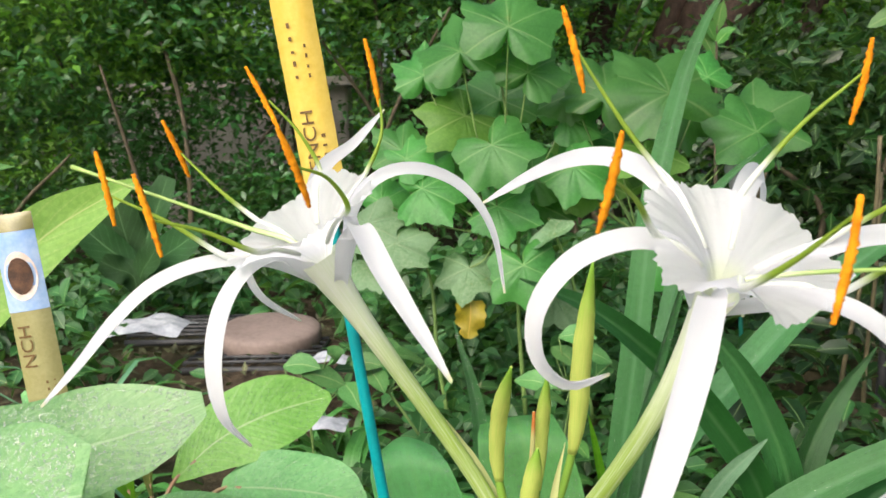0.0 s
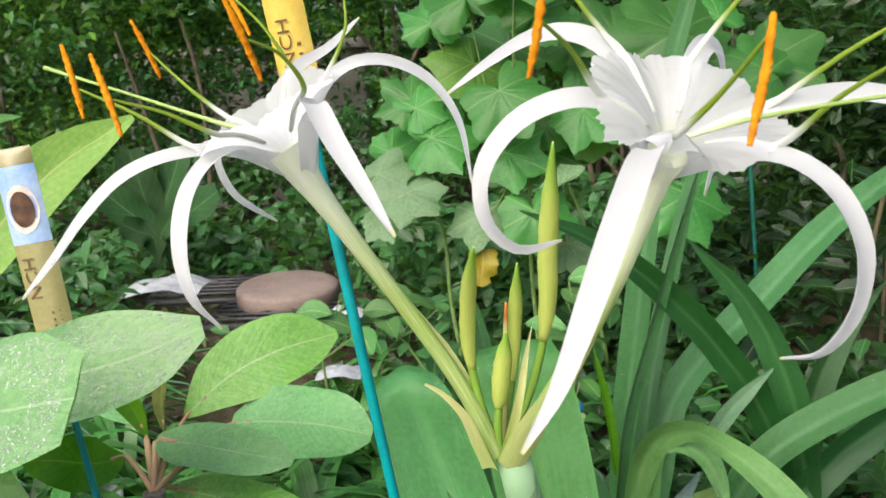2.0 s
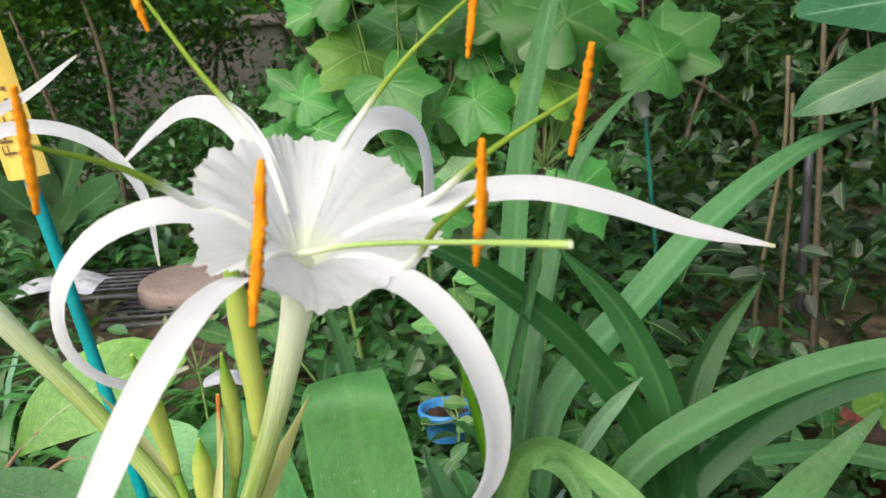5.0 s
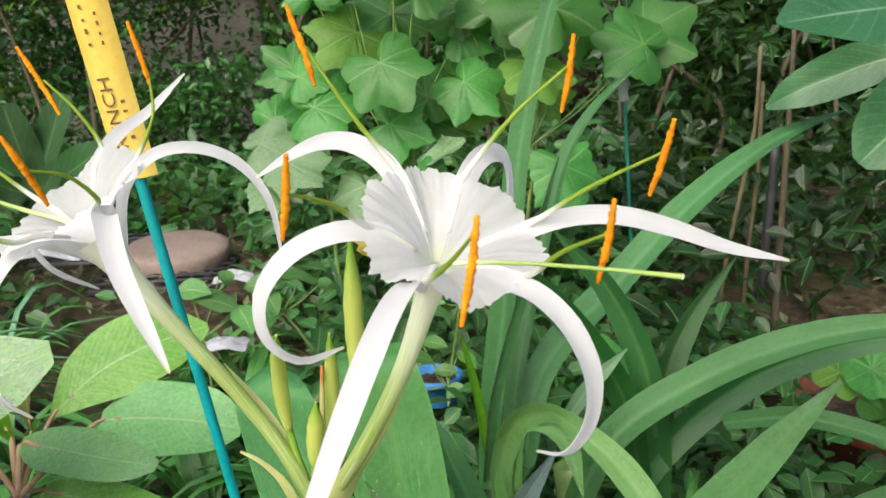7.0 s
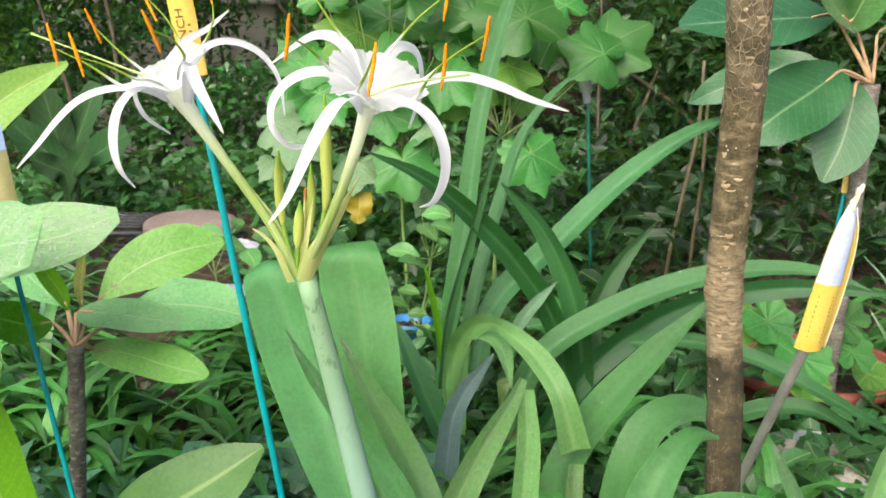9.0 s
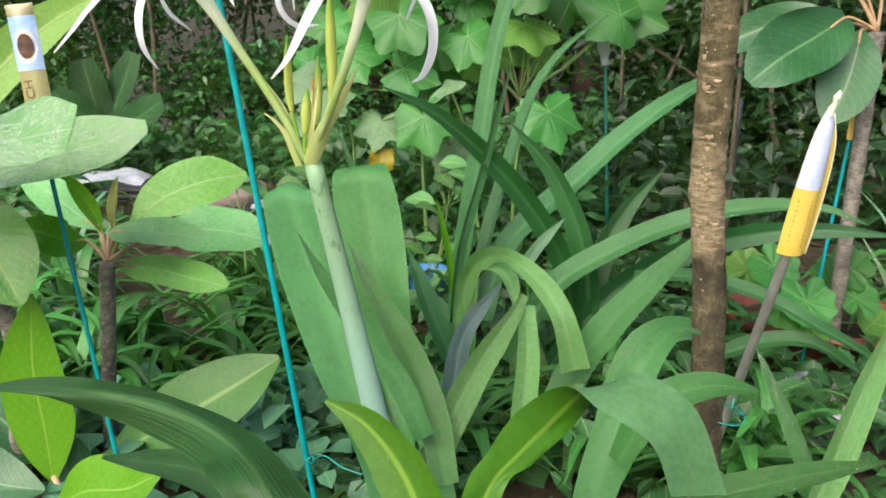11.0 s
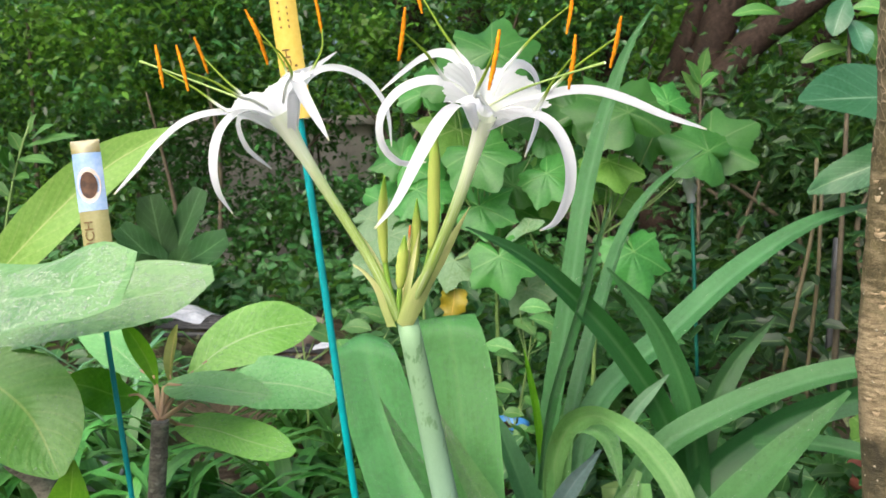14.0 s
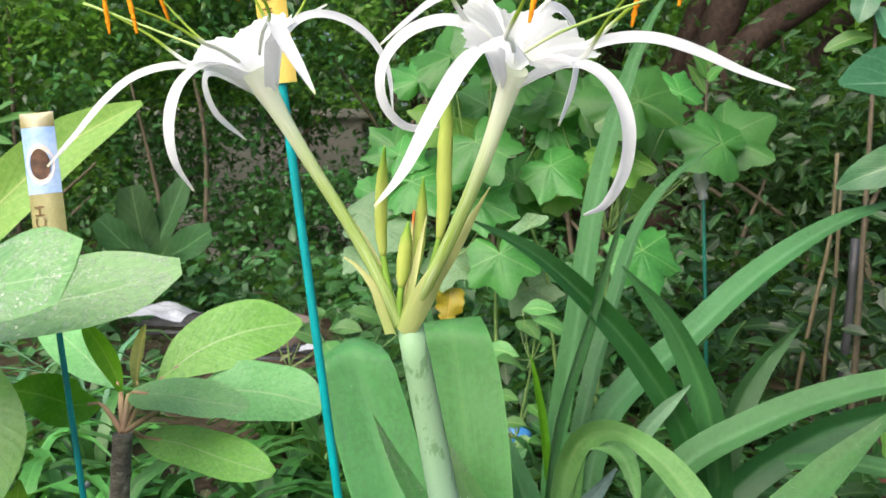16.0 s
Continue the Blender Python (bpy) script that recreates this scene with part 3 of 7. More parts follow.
def sheet(lines, n=40, m=10, thick=0.0014, seed=0):
    """A leaf stretched between lines that run along it; its under side takes the second material."""
    curves, bm = [curve_points(c, n) for c in lines], bmesh.new()
    uv = bm.loops.layers.uv.new("UVMap")
    grid = []
    for i in range(n + 1):
        row = curve_points([c[i] for c in curves], m) if len(curves) > 2 else [curves[0][i].lerp(curves[1][i], k / m) for k in range(m + 1)]
        ripple = [0.0006 * noise.noise((k * 0.45 + seed, i * 0.16, 0.7)) for k in range(m + 1)]
        grid.append([p + Vector((0, w, w)) for p, w in zip(row, ripple)])
    layers = [[], []]
    for i in range(n + 1):
        top, low = [], []
        for k in range(m + 1):
            way = grid[min(i + 1, n)][k] - grid[max(i - 1, 0)][k]
            across = grid[i][min(k + 1, m)] - grid[i][max(k - 1, 0)]
            up = way.cross(across)
            up = up.normalized() if up.length > 1e-12 else Vector((0, 0, 1))
            top.append(bm.verts.new(grid[i][k]))
            low.append(top[-1] if k in (0, m) else bm.verts.new(grid[i][k] - up * thick))
        layers[0].append(top), layers[1].append(low)
    for side, rows in enumerate(layers):
        for i in range(n):
            for k in range(m):
                ring = [rows[i][k], rows[i + 1][k], rows[i + 1][k + 1], rows[i][k + 1]]
                at = [(k / m, i / n), (k / m, (i + 1) / n), ((k + 1) / m, (i + 1) / n), ((k + 1) / m, i / n)]
                if side:
                    ring.reverse(), at.reverse()
                f = bm.faces.new(ring)
                f.smooth, f.material_index = True, side
                for loop, q in zip(f.loops, at):
                    loop[uv].uv = q
    for a, b in zip(layers[0], layers[0][1:]):
        for k in (0, m):
            bm.edges.get((a[k], b[k])).smooth = False
    return bm


def tube(points, radii, n=14, sides=10, bm=None, ripple=0.0, ring=0.0, seed=0, flat=1.0, closed=True):
    """A round rod along a line; radii are spread evenly along it."""
    bm = bm or bmesh.new()
    uv = bm.loops.layers.uv.verify()
    mid, rings, rng = curve_points(points, n), [], random.Random(seed)
    ref = Vector((0.31, 0.17, 0.93)) if abs((mid[-1] - mid[0]).normalized().z) < 0.9 else Vector((1, 0.2, 0))
    for i, c in enumerate(mid):
        way = (mid[min(i + 1, n)] - mid[max(i - 1, 0)]).normalized()
        a = way.cross(ref).normalized()
        b = way.cross(a)
        r = spread(radii, i / n) * (1 + ring * rng.uniform(-1, 1))
        rings.append([bm.verts.new(c + (a * math.cos(6.28319 * k / sides) + b * math.sin(6.28319 * k / sides) * flat) * r * (1 + ripple * rng.uniform(-1, 1))) for k in range(sides)])
    for i in range(n):
        for k in range(sides):
            q = (k + 1) % sides
            f = bm.faces.new([rings[i][k], rings[i][q], rings[i + 1][q], rings[i + 1][k]])
            f.smooth = True
            for loop, at in zip(f.loops, ((k, i), (k + 1, i), (k + 1, i + 1), (k, i + 1))):
                loop[uv].uv = (at[0] / sides, at[1] / n)
    if closed:
        bm.faces.new(list(reversed(rings[0])))
        bm.faces.new(rings[-1])
    return bm


def lathe(profile, sides=40, close=False):
    """A turned shape about z from (radius, height) pairs."""
    bm = bmesh.new()
    rings = [[bm.verts.new((r * math.cos(6.28319 * k / sides), r * math.sin(6.28319 * k / sides), z)) for k in range(sides)] for r, z in profile]
    for a, b in zip(rings, rings[1:]):
        for k in range(sides):
            bm.faces.new([a[k], a[(k + 1) % sides], b[(k + 1) % sides], b[k]]).smooth = True
    if close:
        bm.faces.new(list(reversed(rings[0])))
        bm.faces.new(rings[-1])
    return bm


def bead(bm, base, side, way, r):
    """One bead of water lying on a leaf."""
    up = side.cross(way)
    up = -up if up.y > 0 else up
    rows = [[bm.verts.new(base + (side * math.cos(a) + way * math.sin(a)) * r * w + up * r * h) for a in [k * 1.0472 for k in range(6)]] for w, h in ((1.0, 0.0), (0.75, 0.5))]
    tip = bm.verts.new(base + up * r * 0.75)
    for k in range(6):
        q = (k + 1) % 6
        bm.faces.new([rows[0][k], rows[0][q], rows[1][q], rows[1][k]]).smooth = True
        bm.faces.new([rows[1][k], rows[1][q], tip]).smooth = True


def drops_on(points, width, face, shape, n, count, seed, size=(0.0003, 0.001)):
    """Beads of dew lying on the upper side of a blade built with the same values."""
    mid, bm, rng = curve_points(points, n), bmesh.new(), random.Random(seed)
    faces = [Vector(f).normalized() for f in face]
    for _ in range(count):
        v, u = rng.uniform(0.08, 0.97), rng.uniform(-0.92, 0.92)
        if noise.noise((v * 7 + seed, u * 2.5, 0.3)) < -0.36:
            continue
        i = min(n - 1, int(v * n))
        c = mid[i].lerp(mid[i + 1], v * n - i)
        way = (mid[min(i + 2, n)] - mid[max(i - 1, 0)]).normalized()
        side = way.cross(spread(faces, v))
        side = side.normalized() if side.length > 1e-6 else Vector((1, 0, 0))
        up = side.cross(way)
        half = width * 0.5 * spread(shape, v)
        r = size[0] + (size[1] - size[0]) * rng.random() ** 3
        base = c + side * (u * half) + up * (half * shape_lift(u, v))
        bead(bm, base, side, way, r)
    return bm


def shape_lift(u, v):
    fold, keel, wave, seed = LIFT
    phase = random.Random(seed).uniform(0, 6.28)
    return fold * (abs(u) if keel else u * u) + wave * math.sin(v * 9.0 + phase + (1.3 if u > 0 else 0)) * abs(u) ** 1.5


LIFT = [0.1, False, 0.0, 0]


# ---- things and parts ----
HOME = {}


def thing(name, place, label, category, group="", kind=""):
    ob = new(name)
    ob.empty_display_size = 0.03
    ob.location = place
    HOME[ob.name] = Vector(place)
    return tagged(ob, label, category, group, kind)


def part(name, bm, material, parent, label=""):
    """Links a bmesh, in world metres, as one mesh under a thing or a part."""
    me = bpy.data.meshes.new(name)
    bm.normal_update()
    bm.to_mesh(me)
    bm.free()
    me.materials.append(material)
    ob = new(name, me)
    ob.parent = parent
    ob.matrix_parent_inverse = Matrix.Translation(-HOME.get(parent.name, Vector((0, 0, 0))))
    if label:
        ob["label"] = label
    return ob


def whole(name, bm, material, label, category, group="", kind=""):
    me = bpy.data.meshes.new(name)
    bm.normal_update()
    bm.to_mesh(me)
    bm.free()
    me.materials.append(material)
    return tagged(new(name, me), label, category, group, kind)


def moved(bm, m):
    bmesh.ops.transform(bm, matrix=m, verts=bm.verts)
    return bm


def scattered(name, verts, faces, uvs, material, label, category, kind="stuff", parent=None):
    """One mesh from arrays of four-cornered leaves."""
    me = bpy.data.meshes.new(name)
    me.from_pydata(verts.tolist(), [], faces.tolist())
    layer = me.uv_layers.new(name="UVMap")
    layer.data.foreach_set("uv", uvs.astype(np.float32).ravel())
    me.polygons.foreach_set("use_smooth", np.ones(len(me.polygons), dtype=bool))
    me.materials.append(material)
    ob = new(name, me)
    if parent is not None:
        ob.parent = parent
        ob.matrix_parent_inverse = Matrix.Translation(-HOME.get(parent.name, Vector((0, 0, 0))))
        return ob
    return tagged(ob, label, category, "", kind)


def leaf_cloud(centres, size, rng, droop=0.25, slim=0.42, upward=0.7, long_var=0.35, fine=False):
    """Folded pointed leaves at the given places, as arrays: five corners each, or eight where they are seen well."""
    n = len(centres)
    az, tip = rng.uniform(0, 2 * np.pi, n), rng.normal(0.0, 0.45, n) - droop
    way = np.stack([np.cos(az) * np.cos(tip), np.sin(az) * np.cos(tip), np.sin(tip)], 1)
    up = np.stack([rng.normal(0, 0.5, n), rng.normal(-0.25, 0.5, n), np.full(n, upward)], 1)
    side = np.cross(way, up)
    side /= np.linalg.norm(side, axis=1)[:, None] + 1e-9
    nor = np.cross(side, way)
    L = (size * rng.uniform(1 - long_var, 1 + long_var, n))[:, None]
    W = L * slim
    c = np.asarray(centres)
    if not fine:
        pts = [c, c + way * L * 0.38 + side * W * 0.5 + nor * W * 0.16, c + way * L * 0.42,
               c + way * L * 0.38 - side * W * 0.5 + nor * W * 0.16, c + way * L - nor * L * 0.12]
        tris = [[0, 2, 1], [1, 2, 4], [0, 3, 2], [3, 4, 2]]
        uv = [[0.5, 0], [0, 0.4], [0.5, 0.42], [1, 0.4], [0.5, 1]]
    else:
        pts = [c]
        uv = [[0.5, 0]]
        for v, w, drop in ((0.28, 0.46, 0.0), (0.66, 0.42, 0.04)):
            for u in (1, 0, -1):
                pts.append(c + way * L * v + side * W * w * u + nor * (W * 0.16 * abs(u) - L * drop))
                uv.append([0.5 - 0.5 * u, v])
        pts.append(c + way * L - nor * L * 0.14)
        uv.append([0.5, 1])
        tris = [[0, 2, 1], [0, 3, 2], [1, 2, 4], [2, 5, 4], [2, 3, 5], [3, 6, 5], [4, 5, 7], [5, 6, 7]]
    k = len(pts)
    verts = np.stack(pts, 1).reshape(-1, 3)
    faces = (np.arange(n)[:, None, None] * k + np.array(tris)[None]).reshape(-1, 3)
    return verts, faces, np.tile(np.array(uv)[np.array(tris).ravel()], (n, 1))


# ---- ground ----
def ground_level(y):
    """The bed by the path lies a hand lower than the garden behind."""
    s = min(1.0, max(0.0, (y - 1.5) / 1.1))
    return -0.12 + 0.13 * s * s * (3 - 2 * s)


def ground_height(x, y):
    return 0.018 * noise.noise((x * 2.3, y * 2.3, 0)) + 0.008 * noise.noise((x * 9, y * 9, 3)) - 0.01 + ground_level(y)


def build_ground():
    bm = bmesh.new()
    fine = [i * 0.06 for i in range(-50, 51)]
    xs = [-300, -80, -25, -9, -5] + fine + [5, 9, 25, 80, 300]
    ys = [-300, -60, -15, -5, -2.5] + [-1.2 + i * 0.07 for i in range(100)] + [7, 9, 14, 30, 80, 300]
    grid = [[bm.verts.new((x, y, ground_height(x, y))) for x in xs] for y in ys]
    for a, b in zip(grid, grid[1:]):
        for k in range(len(xs) - 1):
            bm.faces.new([a[k], a[k + 1], b[k + 1], b[k]]).smooth = True
    whole("ground", bm, soil, "dark damp garden soil with moss and litter", "ground", kind="structure")


build_ground()


def build_bounce_slabs():
    """Unseen pale slabs in front of the bed, added to throw light up under the petals."""
    bm = bmesh.new()
    for i in range(10):
        x0 = -6.0 + 1.2 * i
        bmesh.ops.create_cube(bm, size=1.0, matrix=Matrix.Translation((x0 + 0.6, -1.45, -0.105)) @ Matrix.Diagonal((1.188, 2.3, 0.08, 1)))
    bmesh.ops.bevel(bm, geom=bm.edges[:], offset=0.006, segments=2, affect="EDGES")
    whole("path", bm, bounce_concrete, "unseen pale concrete slabs added before the bed to bounce light up", "path", kind="structure")


build_bounce_slabs()


# ---- the spider lily ----
def cup_curve(throat, rim, s):
    """A place on the funnel's wall on the way from its throat to a point of its rim."""
    throat, rim, axis = Vector(throat), Vector(rim), CUP_AXIS[0]
    out = rim - throat
    rise = axis * out.dot(axis)
    bend = throat + rise * 0.72 + (out - rise) * 0.36
    foot = throat + (out - rise).normalized() * 0.0042
    return foot * (1 - s) ** 2 + bend * (2 * s * (1 - s)) + rim * s * s


CUP_AXIS = [Vector((0, 0, 1))]


def cup_shape(throat, axis, rim, seed):
    """The thin funnel that joins the stamens: six ribs that carry them, pleated lobes between, a ragged crinkled edge."""
    axis = Vector(axis).normalized()
    CUP_AXIS[0] = axis
    throat, rng, bm = Vector(throat), random.Random(seed), bmesh.new()
    uv = bm.loops.layers.uv.new("UVMap")
    rim = [Vector(q) for q in rim]
    count, per, rows = len(rim), 16, 22
    sides = count * per
    edge = []
    for i in range(count):
        a, b, c, d = (rim[(i + k) % count] for k in (-1, 0, 1, 2))
        for k in range(per):
            s = k / per
            edge.append(0.5 * ((2 * b) + (c - a) * s + (2 * a - 5 * b + 4 * c - d) * s * s + (3 * b - a - 3 * c + d) * s ** 3))
    jag = [rng.uniform(-1, 1) for _ in range(sides)]
    for k in range(sides):
        jag[k] += 0.9 * math.sin(k * 0.83 + seed) + 0.7 * math.sin(k * 0.31 + 2 * seed)
    rings = []
    for i in range(rows + 1):
        s, ring = i / rows, []
        for k in range(sides):
            q = cup_curve(throat, edge[k], s)
            out = q - throat - axis * (q - throat).dot(axis)
            out = out.normalized() if out.length > 1e-6 else axis
            lobe = abs(math.sin(math.pi * k / (2 * per)))
            rib = math.exp(-((1 - math.cos(2 * math.pi * k / (2 * per))) / 0.06))
            fold = math.sin(6.28319 * 4 * k / (2 * per) + 1.7 * math.sin(k * 0.11 + seed) + 0.8 * s)
            crisp = noise.noise((q.x * 190 + seed, q.y * 190, q.z * 190))
            fine = noise.noise((q.x * 480 + seed, q.y * 480, q.z * 480))
            push = -0.0009 * rib * math.sin(math.pi * min(1, s * 1.1)) + lobe * (s * s * 0.0010 * fold + 0.0016 * s * crisp + 0.0006 * s * fine + 0.0022 * s ** 4)
            lift = lobe * (s ** 9 * 0.0010 * jag[k] - 0.0016 * s ** 6 + 0.0009 * s * crisp)
            ring.append(bm.verts.new(q + out * push + axis * lift + out * (s ** 12 * 0.0006 * jag[(k * 5) % sides])))
        rings.append(ring)
    for i in range(rows):
        for k in range(sides):
            q = (k + 1) % sides
            f = bm.faces.new([rings[i][k], rings[i][q], rings[i + 1][q], rings[i + 1][k]])
            f.smooth = True
            for loop, c in zip(f.loops, ((k, i), (k + 1, i), (k + 1, i + 1), (k, i + 1))):
                loop[uv].uv = (c[0] / sides, c[1] / rows)
    return bm


def lobe_between(a, b, throat, out, drop):
    """The middle of a lobe's edge between two stamens."""
    a, b, throat, axis = Vector(a), Vector(b), Vector(throat), CUP_AXIS[0]
    m = (a + b) / 2
    way = m - throat - axis * (m - throat).dot(axis)
    return m + way.normalized() * out - axis * drop


def anther_shape(a, b, bow, seed):
    """A narrow pollen-covered anther, slightly bent, rough all over."""
    a, b = Vector(a), Vector(b)
    middle = (a + b) / 2 + Vector(bow)
    return tube([a, middle, b], [0.0008, 0.0014, 0.0015, 0.0015, 0.00135, 0.0008], n=40, sides=9, ripple=0.3, ring=0.08, seed=seed)


HEART = [Vector((0, 0, 0))]


def stamen(flower, root, top, low, hold, bend, seed):
    """A green filament, white at its foot, with an anther balanced on its end."""
    root, hold = Vector(root), Vector(hold)
    mid = (root + hold) / 2 + Vector(bend)
    wall = [cup_curve(HEART[0], root, u) for u in (0.35, 0.7)]
    part("filament", tube([*wall, root, mid, hold], [0.0013, 0.0016, 0.0016, 0.0013, 0.0010, 0.0008, 0.0006], n=24, sides=8), filament_skin, flower, "green filament with a white foot")
    part("anther", anther_shape(top, low, (0.0006, -0.0004, 0), seed), anther_skin, flower, "orange pollen-covered anther")


PETAL = (0.55, 0.75, 0.95, 1, 1, 0.95, 0.8, 0.55, 0.12)


def petal(flower, points, width, face, seed, fold=0.3):
    part("petal", blade(points, width, face, PETAL, n=30, m=6, fold=fold, thick=0.0011, wave=0.05, keel=False, seed=seed), petal_skin, flower)


lily = thing("spider_lily", (0.1510, 0.4892, -0.1867), "white spider lily with two open flowers and broad dewy leaves", "flower")
NODE = Vector((0.0132, 0.4376, 0.4773))
part("scape", tube([(0.1510, 0.4892, -0.1867), (0.1137, 0.5017, -0.0182), (0.0796, 0.4979, 0.1491), (0.0486, 0.4774, 0.3149), (0.0202, 0.4392, 0.4789)], [0.0135, 0.0132, 0.0126, 0.0112, 0.0095, 0.008], n=24, sides=16, flat=1.22), scape_skin, lily, "pale blue-green flower stalk")

# flower that faces the path
RIGHT_BASE = Vector((0.0885, 0.3579, 0.6395))
RIGHT_THROAT = Vector((0.0927, 0.3480, 0.6530))
right_cup = part("flower", cup_shape(RIGHT_THROAT, (0.26, -0.45, 0.86), [(0.0767, 0.3720, 0.6942), (0.0888, 0.3825, 0.6936), (0.1071, 0.3700, 0.6902), (0.1265, 0.3690, 0.6815), (0.1361, 0.3605, 0.6681), (0.1390, 0.3400, 0.6610), (0.1307, 0.3242, 0.6549), (0.1071, 0.3080, 0.6492), (0.0878, 0.2974, 0.6630), (0.0683, 0.3211, 0.6615), (0.0635, 0.3320, 0.6781), (0.0648, 0.3498, 0.6918)], 3), cup_skin, lily, "open white flower with a ragged crinkled cup")
part("flower_tube", tube([(0.0168, 0.4400, 0.4778), (0.0379, 0.4140, 0.5176), (0.0572, 0.3907, 0.5572), (0.0743, 0.3714, 0.5977), RIGHT_BASE, RIGHT_BASE.lerp(RIGHT_THROAT, 0.5), RIGHT_BASE.lerp(RIGHT_THROAT, 0.9)], [0.0048, 0.0046, 0.0046, 0.0045, 0.0045, 0.0045, 0.0045, 0.0045, 0.0046, 0.0046, 0.0047, 0.0049, 0.0052, 0.0057, 0.0068, 0.0090], n=34, sides=16, closed=False), tube_skin, right_cup, "pale green flower tube")
petal(right_cup, [RIGHT_BASE + Vector((-0.002, 0.002, 0.002)), (0.0825, 0.3642, 0.6746), (0.0724, 0.3739, 0.6956), (0.0572, 0.3887, 0.7049), (0.0394, 0.4072, 0.7047), (0.0193, 0.4277, 0.6962), (-0.0054, 0.4480, 0.6818)], 0.0105, ((-0.2, -0.9, 0.5), (-0.2, -0.8, 0.6), (-0.6, -0.6, 0.4)), 1)
petal(right_cup, [RIGHT_BASE + Vector((-0.003, 0, 0.002)), (0.0745, 0.3399, 0.6686), (0.0549, 0.3301, 0.6766), (0.0324, 0.3266, 0.6700), (0.0175, 0.3256, 0.6522), (0.0167, 0.3285, 0.6311), (0.0289, 0.3366, 0.6165), (0.0475, 0.3482, 0.6170)], 0.0100, ((-0.2, -0.8, 0.6), (-0.5, -0.75, 0.4), (-0.7, -0.7, 0.0), (-0.3, -0.9, -0.2)), 2)
petal(right_cup, [RIGHT_BASE + Vector((0, -0.003, 0.001)), (0.0831, 0.3221, 0.6553), (0.0748, 0.2943, 0.6545), (0.0654, 0.2722, 0.6412), (0.0536, 0.2562, 0.6172), (0.0400, 0.2439, 0.5882), (0.0275, 0.2335, 0.5715)], 0.0112, ((-0.3, -0.8, 0.6), (-0.3, -1, 0.3), (-0.3, -1, 0.2)), 3)
petal(right_cup, [RIGHT_BASE + Vector((0.003, -0.002, 0.001)), (0.1223, 0.3260, 0.6513), (0.1415, 0.3093, 0.6425), (0.1532, 0.3036, 0.6202), (0.1541, 0.3074, 0.5947), (0.1459, 0.3179, 0.5734), (0.1349, 0.3348, 0.5652)], 0.0112, ((0.3, -0.7, 0.6), (0.5, -0.8, 0.3), (0.6, -0.8, 0.1), (0.3, -0.9, -0.2)), 4)
petal(right_cup, [RIGHT_BASE + Vector((0.003, 0, 0.002)), (0.1211, 0.3589, 0.6590), (0.1483, 0.3584, 0.6697), (0.1746, 0.3577, 0.6710), (0.2015, 0.3586, 0.6637), (0.2300, 0.3614, 0.6521), (0.2619, 0.3661, 0.6427)], 0.0100, ((0.1, -0.7, 0.7), (0, -0.75, 0.6), (0.1, -0.8, 0.5)), 5)
petal(right_cup, [RIGHT_BASE + Vector((0.002, 0.003, 0.002)), (0.1016, 0.3668, 0.6735), (0.1113, 0.3801, 0.6917), (0.1208, 0.3988, 0.6962), (0.1302, 0.4179, 0.6906), (0.1340, 0.4309, 0.6756), (0.1324, 0.4331, 0.6523), (0.1234, 0.4222, 0.6232)], 0.0108, ((0.1, -0.9, 0.4), (0.1, -0.8, 0.5), (0.9, -0.5, 0.3), (0.9, -0.5, 0.2)), 6)
HEART[:] = [RIGHT_THROAT]
stamen(right_cup, (0.0767, 0.3720, 0.6942), (0.0314, 0.3710, 0.7715), (0.0407, 0.3763, 0.7350), (0.0375, 0.3742, 0.7532), (0.001, 0, -0.004), 11)
stamen(right_cup, (0.0635, 0.3320, 0.6781), (0.0416, 0.2729, 0.7193), (0.0353, 0.2857, 0.6853), (0.0398, 0.2798, 0.7038), (0, 0, 0.003), 12)
stamen(right_cup, (0.0878, 0.2974, 0.6630), (0.1063, 0.2493, 0.6993), (0.0995, 0.2493, 0.6609), (0.1059, 0.2496, 0.6941), (0, 0, -0.002), 13)
stamen(right_cup, (0.1071, 0.3700, 0.6902), (0.1594, 0.3702, 0.7532), (0.1548, 0.3781, 0.7175), (0.1571, 0.3733, 0.7390), (-0.001, 0, 0.003), 14)
stamen(right_cup, (0.1361, 0.3605, 0.6681), (0.1902, 0.3161, 0.7193), (0.1847, 0.3317, 0.6853), (0.1873, 0.3226, 0.7051), (0, 0, 0.002), 15)
stamen(right_cup, (0.1307, 0.3242, 0.6549), (0.1557, 0.2676, 0.6985), (0.1522, 0.2795, 0.6643), (0.1540, 0.2722, 0.6849), (0, 0, 0.002), 16)
part("style", tube([(0.0945, 0.3370, 0.6580), (0.1160, 0.3080, 0.6660), (0.1440, 0.2760, 0.6720), (0.1729, 0.2426, 0.6768)], [0.0012, 0.0010, 0.0008, 0.0007, 0.0010], n=18, sides=8), style_skin, right_cup, "long green style")

# flower turned to the side
LEFT_BASE = Vector((-0.0794, 0.4254, 0.6407))
LEFT_THROAT = LEFT_BASE + Vector((-0.0075, -0.0025, 0.0140))
CUP_AXIS[0] = Vector((-0.46, -0.16, 0.87)).normalized()
LEFT_ROOTS = ((-0.1308, 0.4059, 0.6621), (-0.1070, 0.3687, 0.6701), (-0.0640, 0.3699, 0.6886), (-0.0675, 0.4427, 0.6979), (-0.0949, 0.4651, 0.7011), (-0.1253, 0.4431, 0.6760))
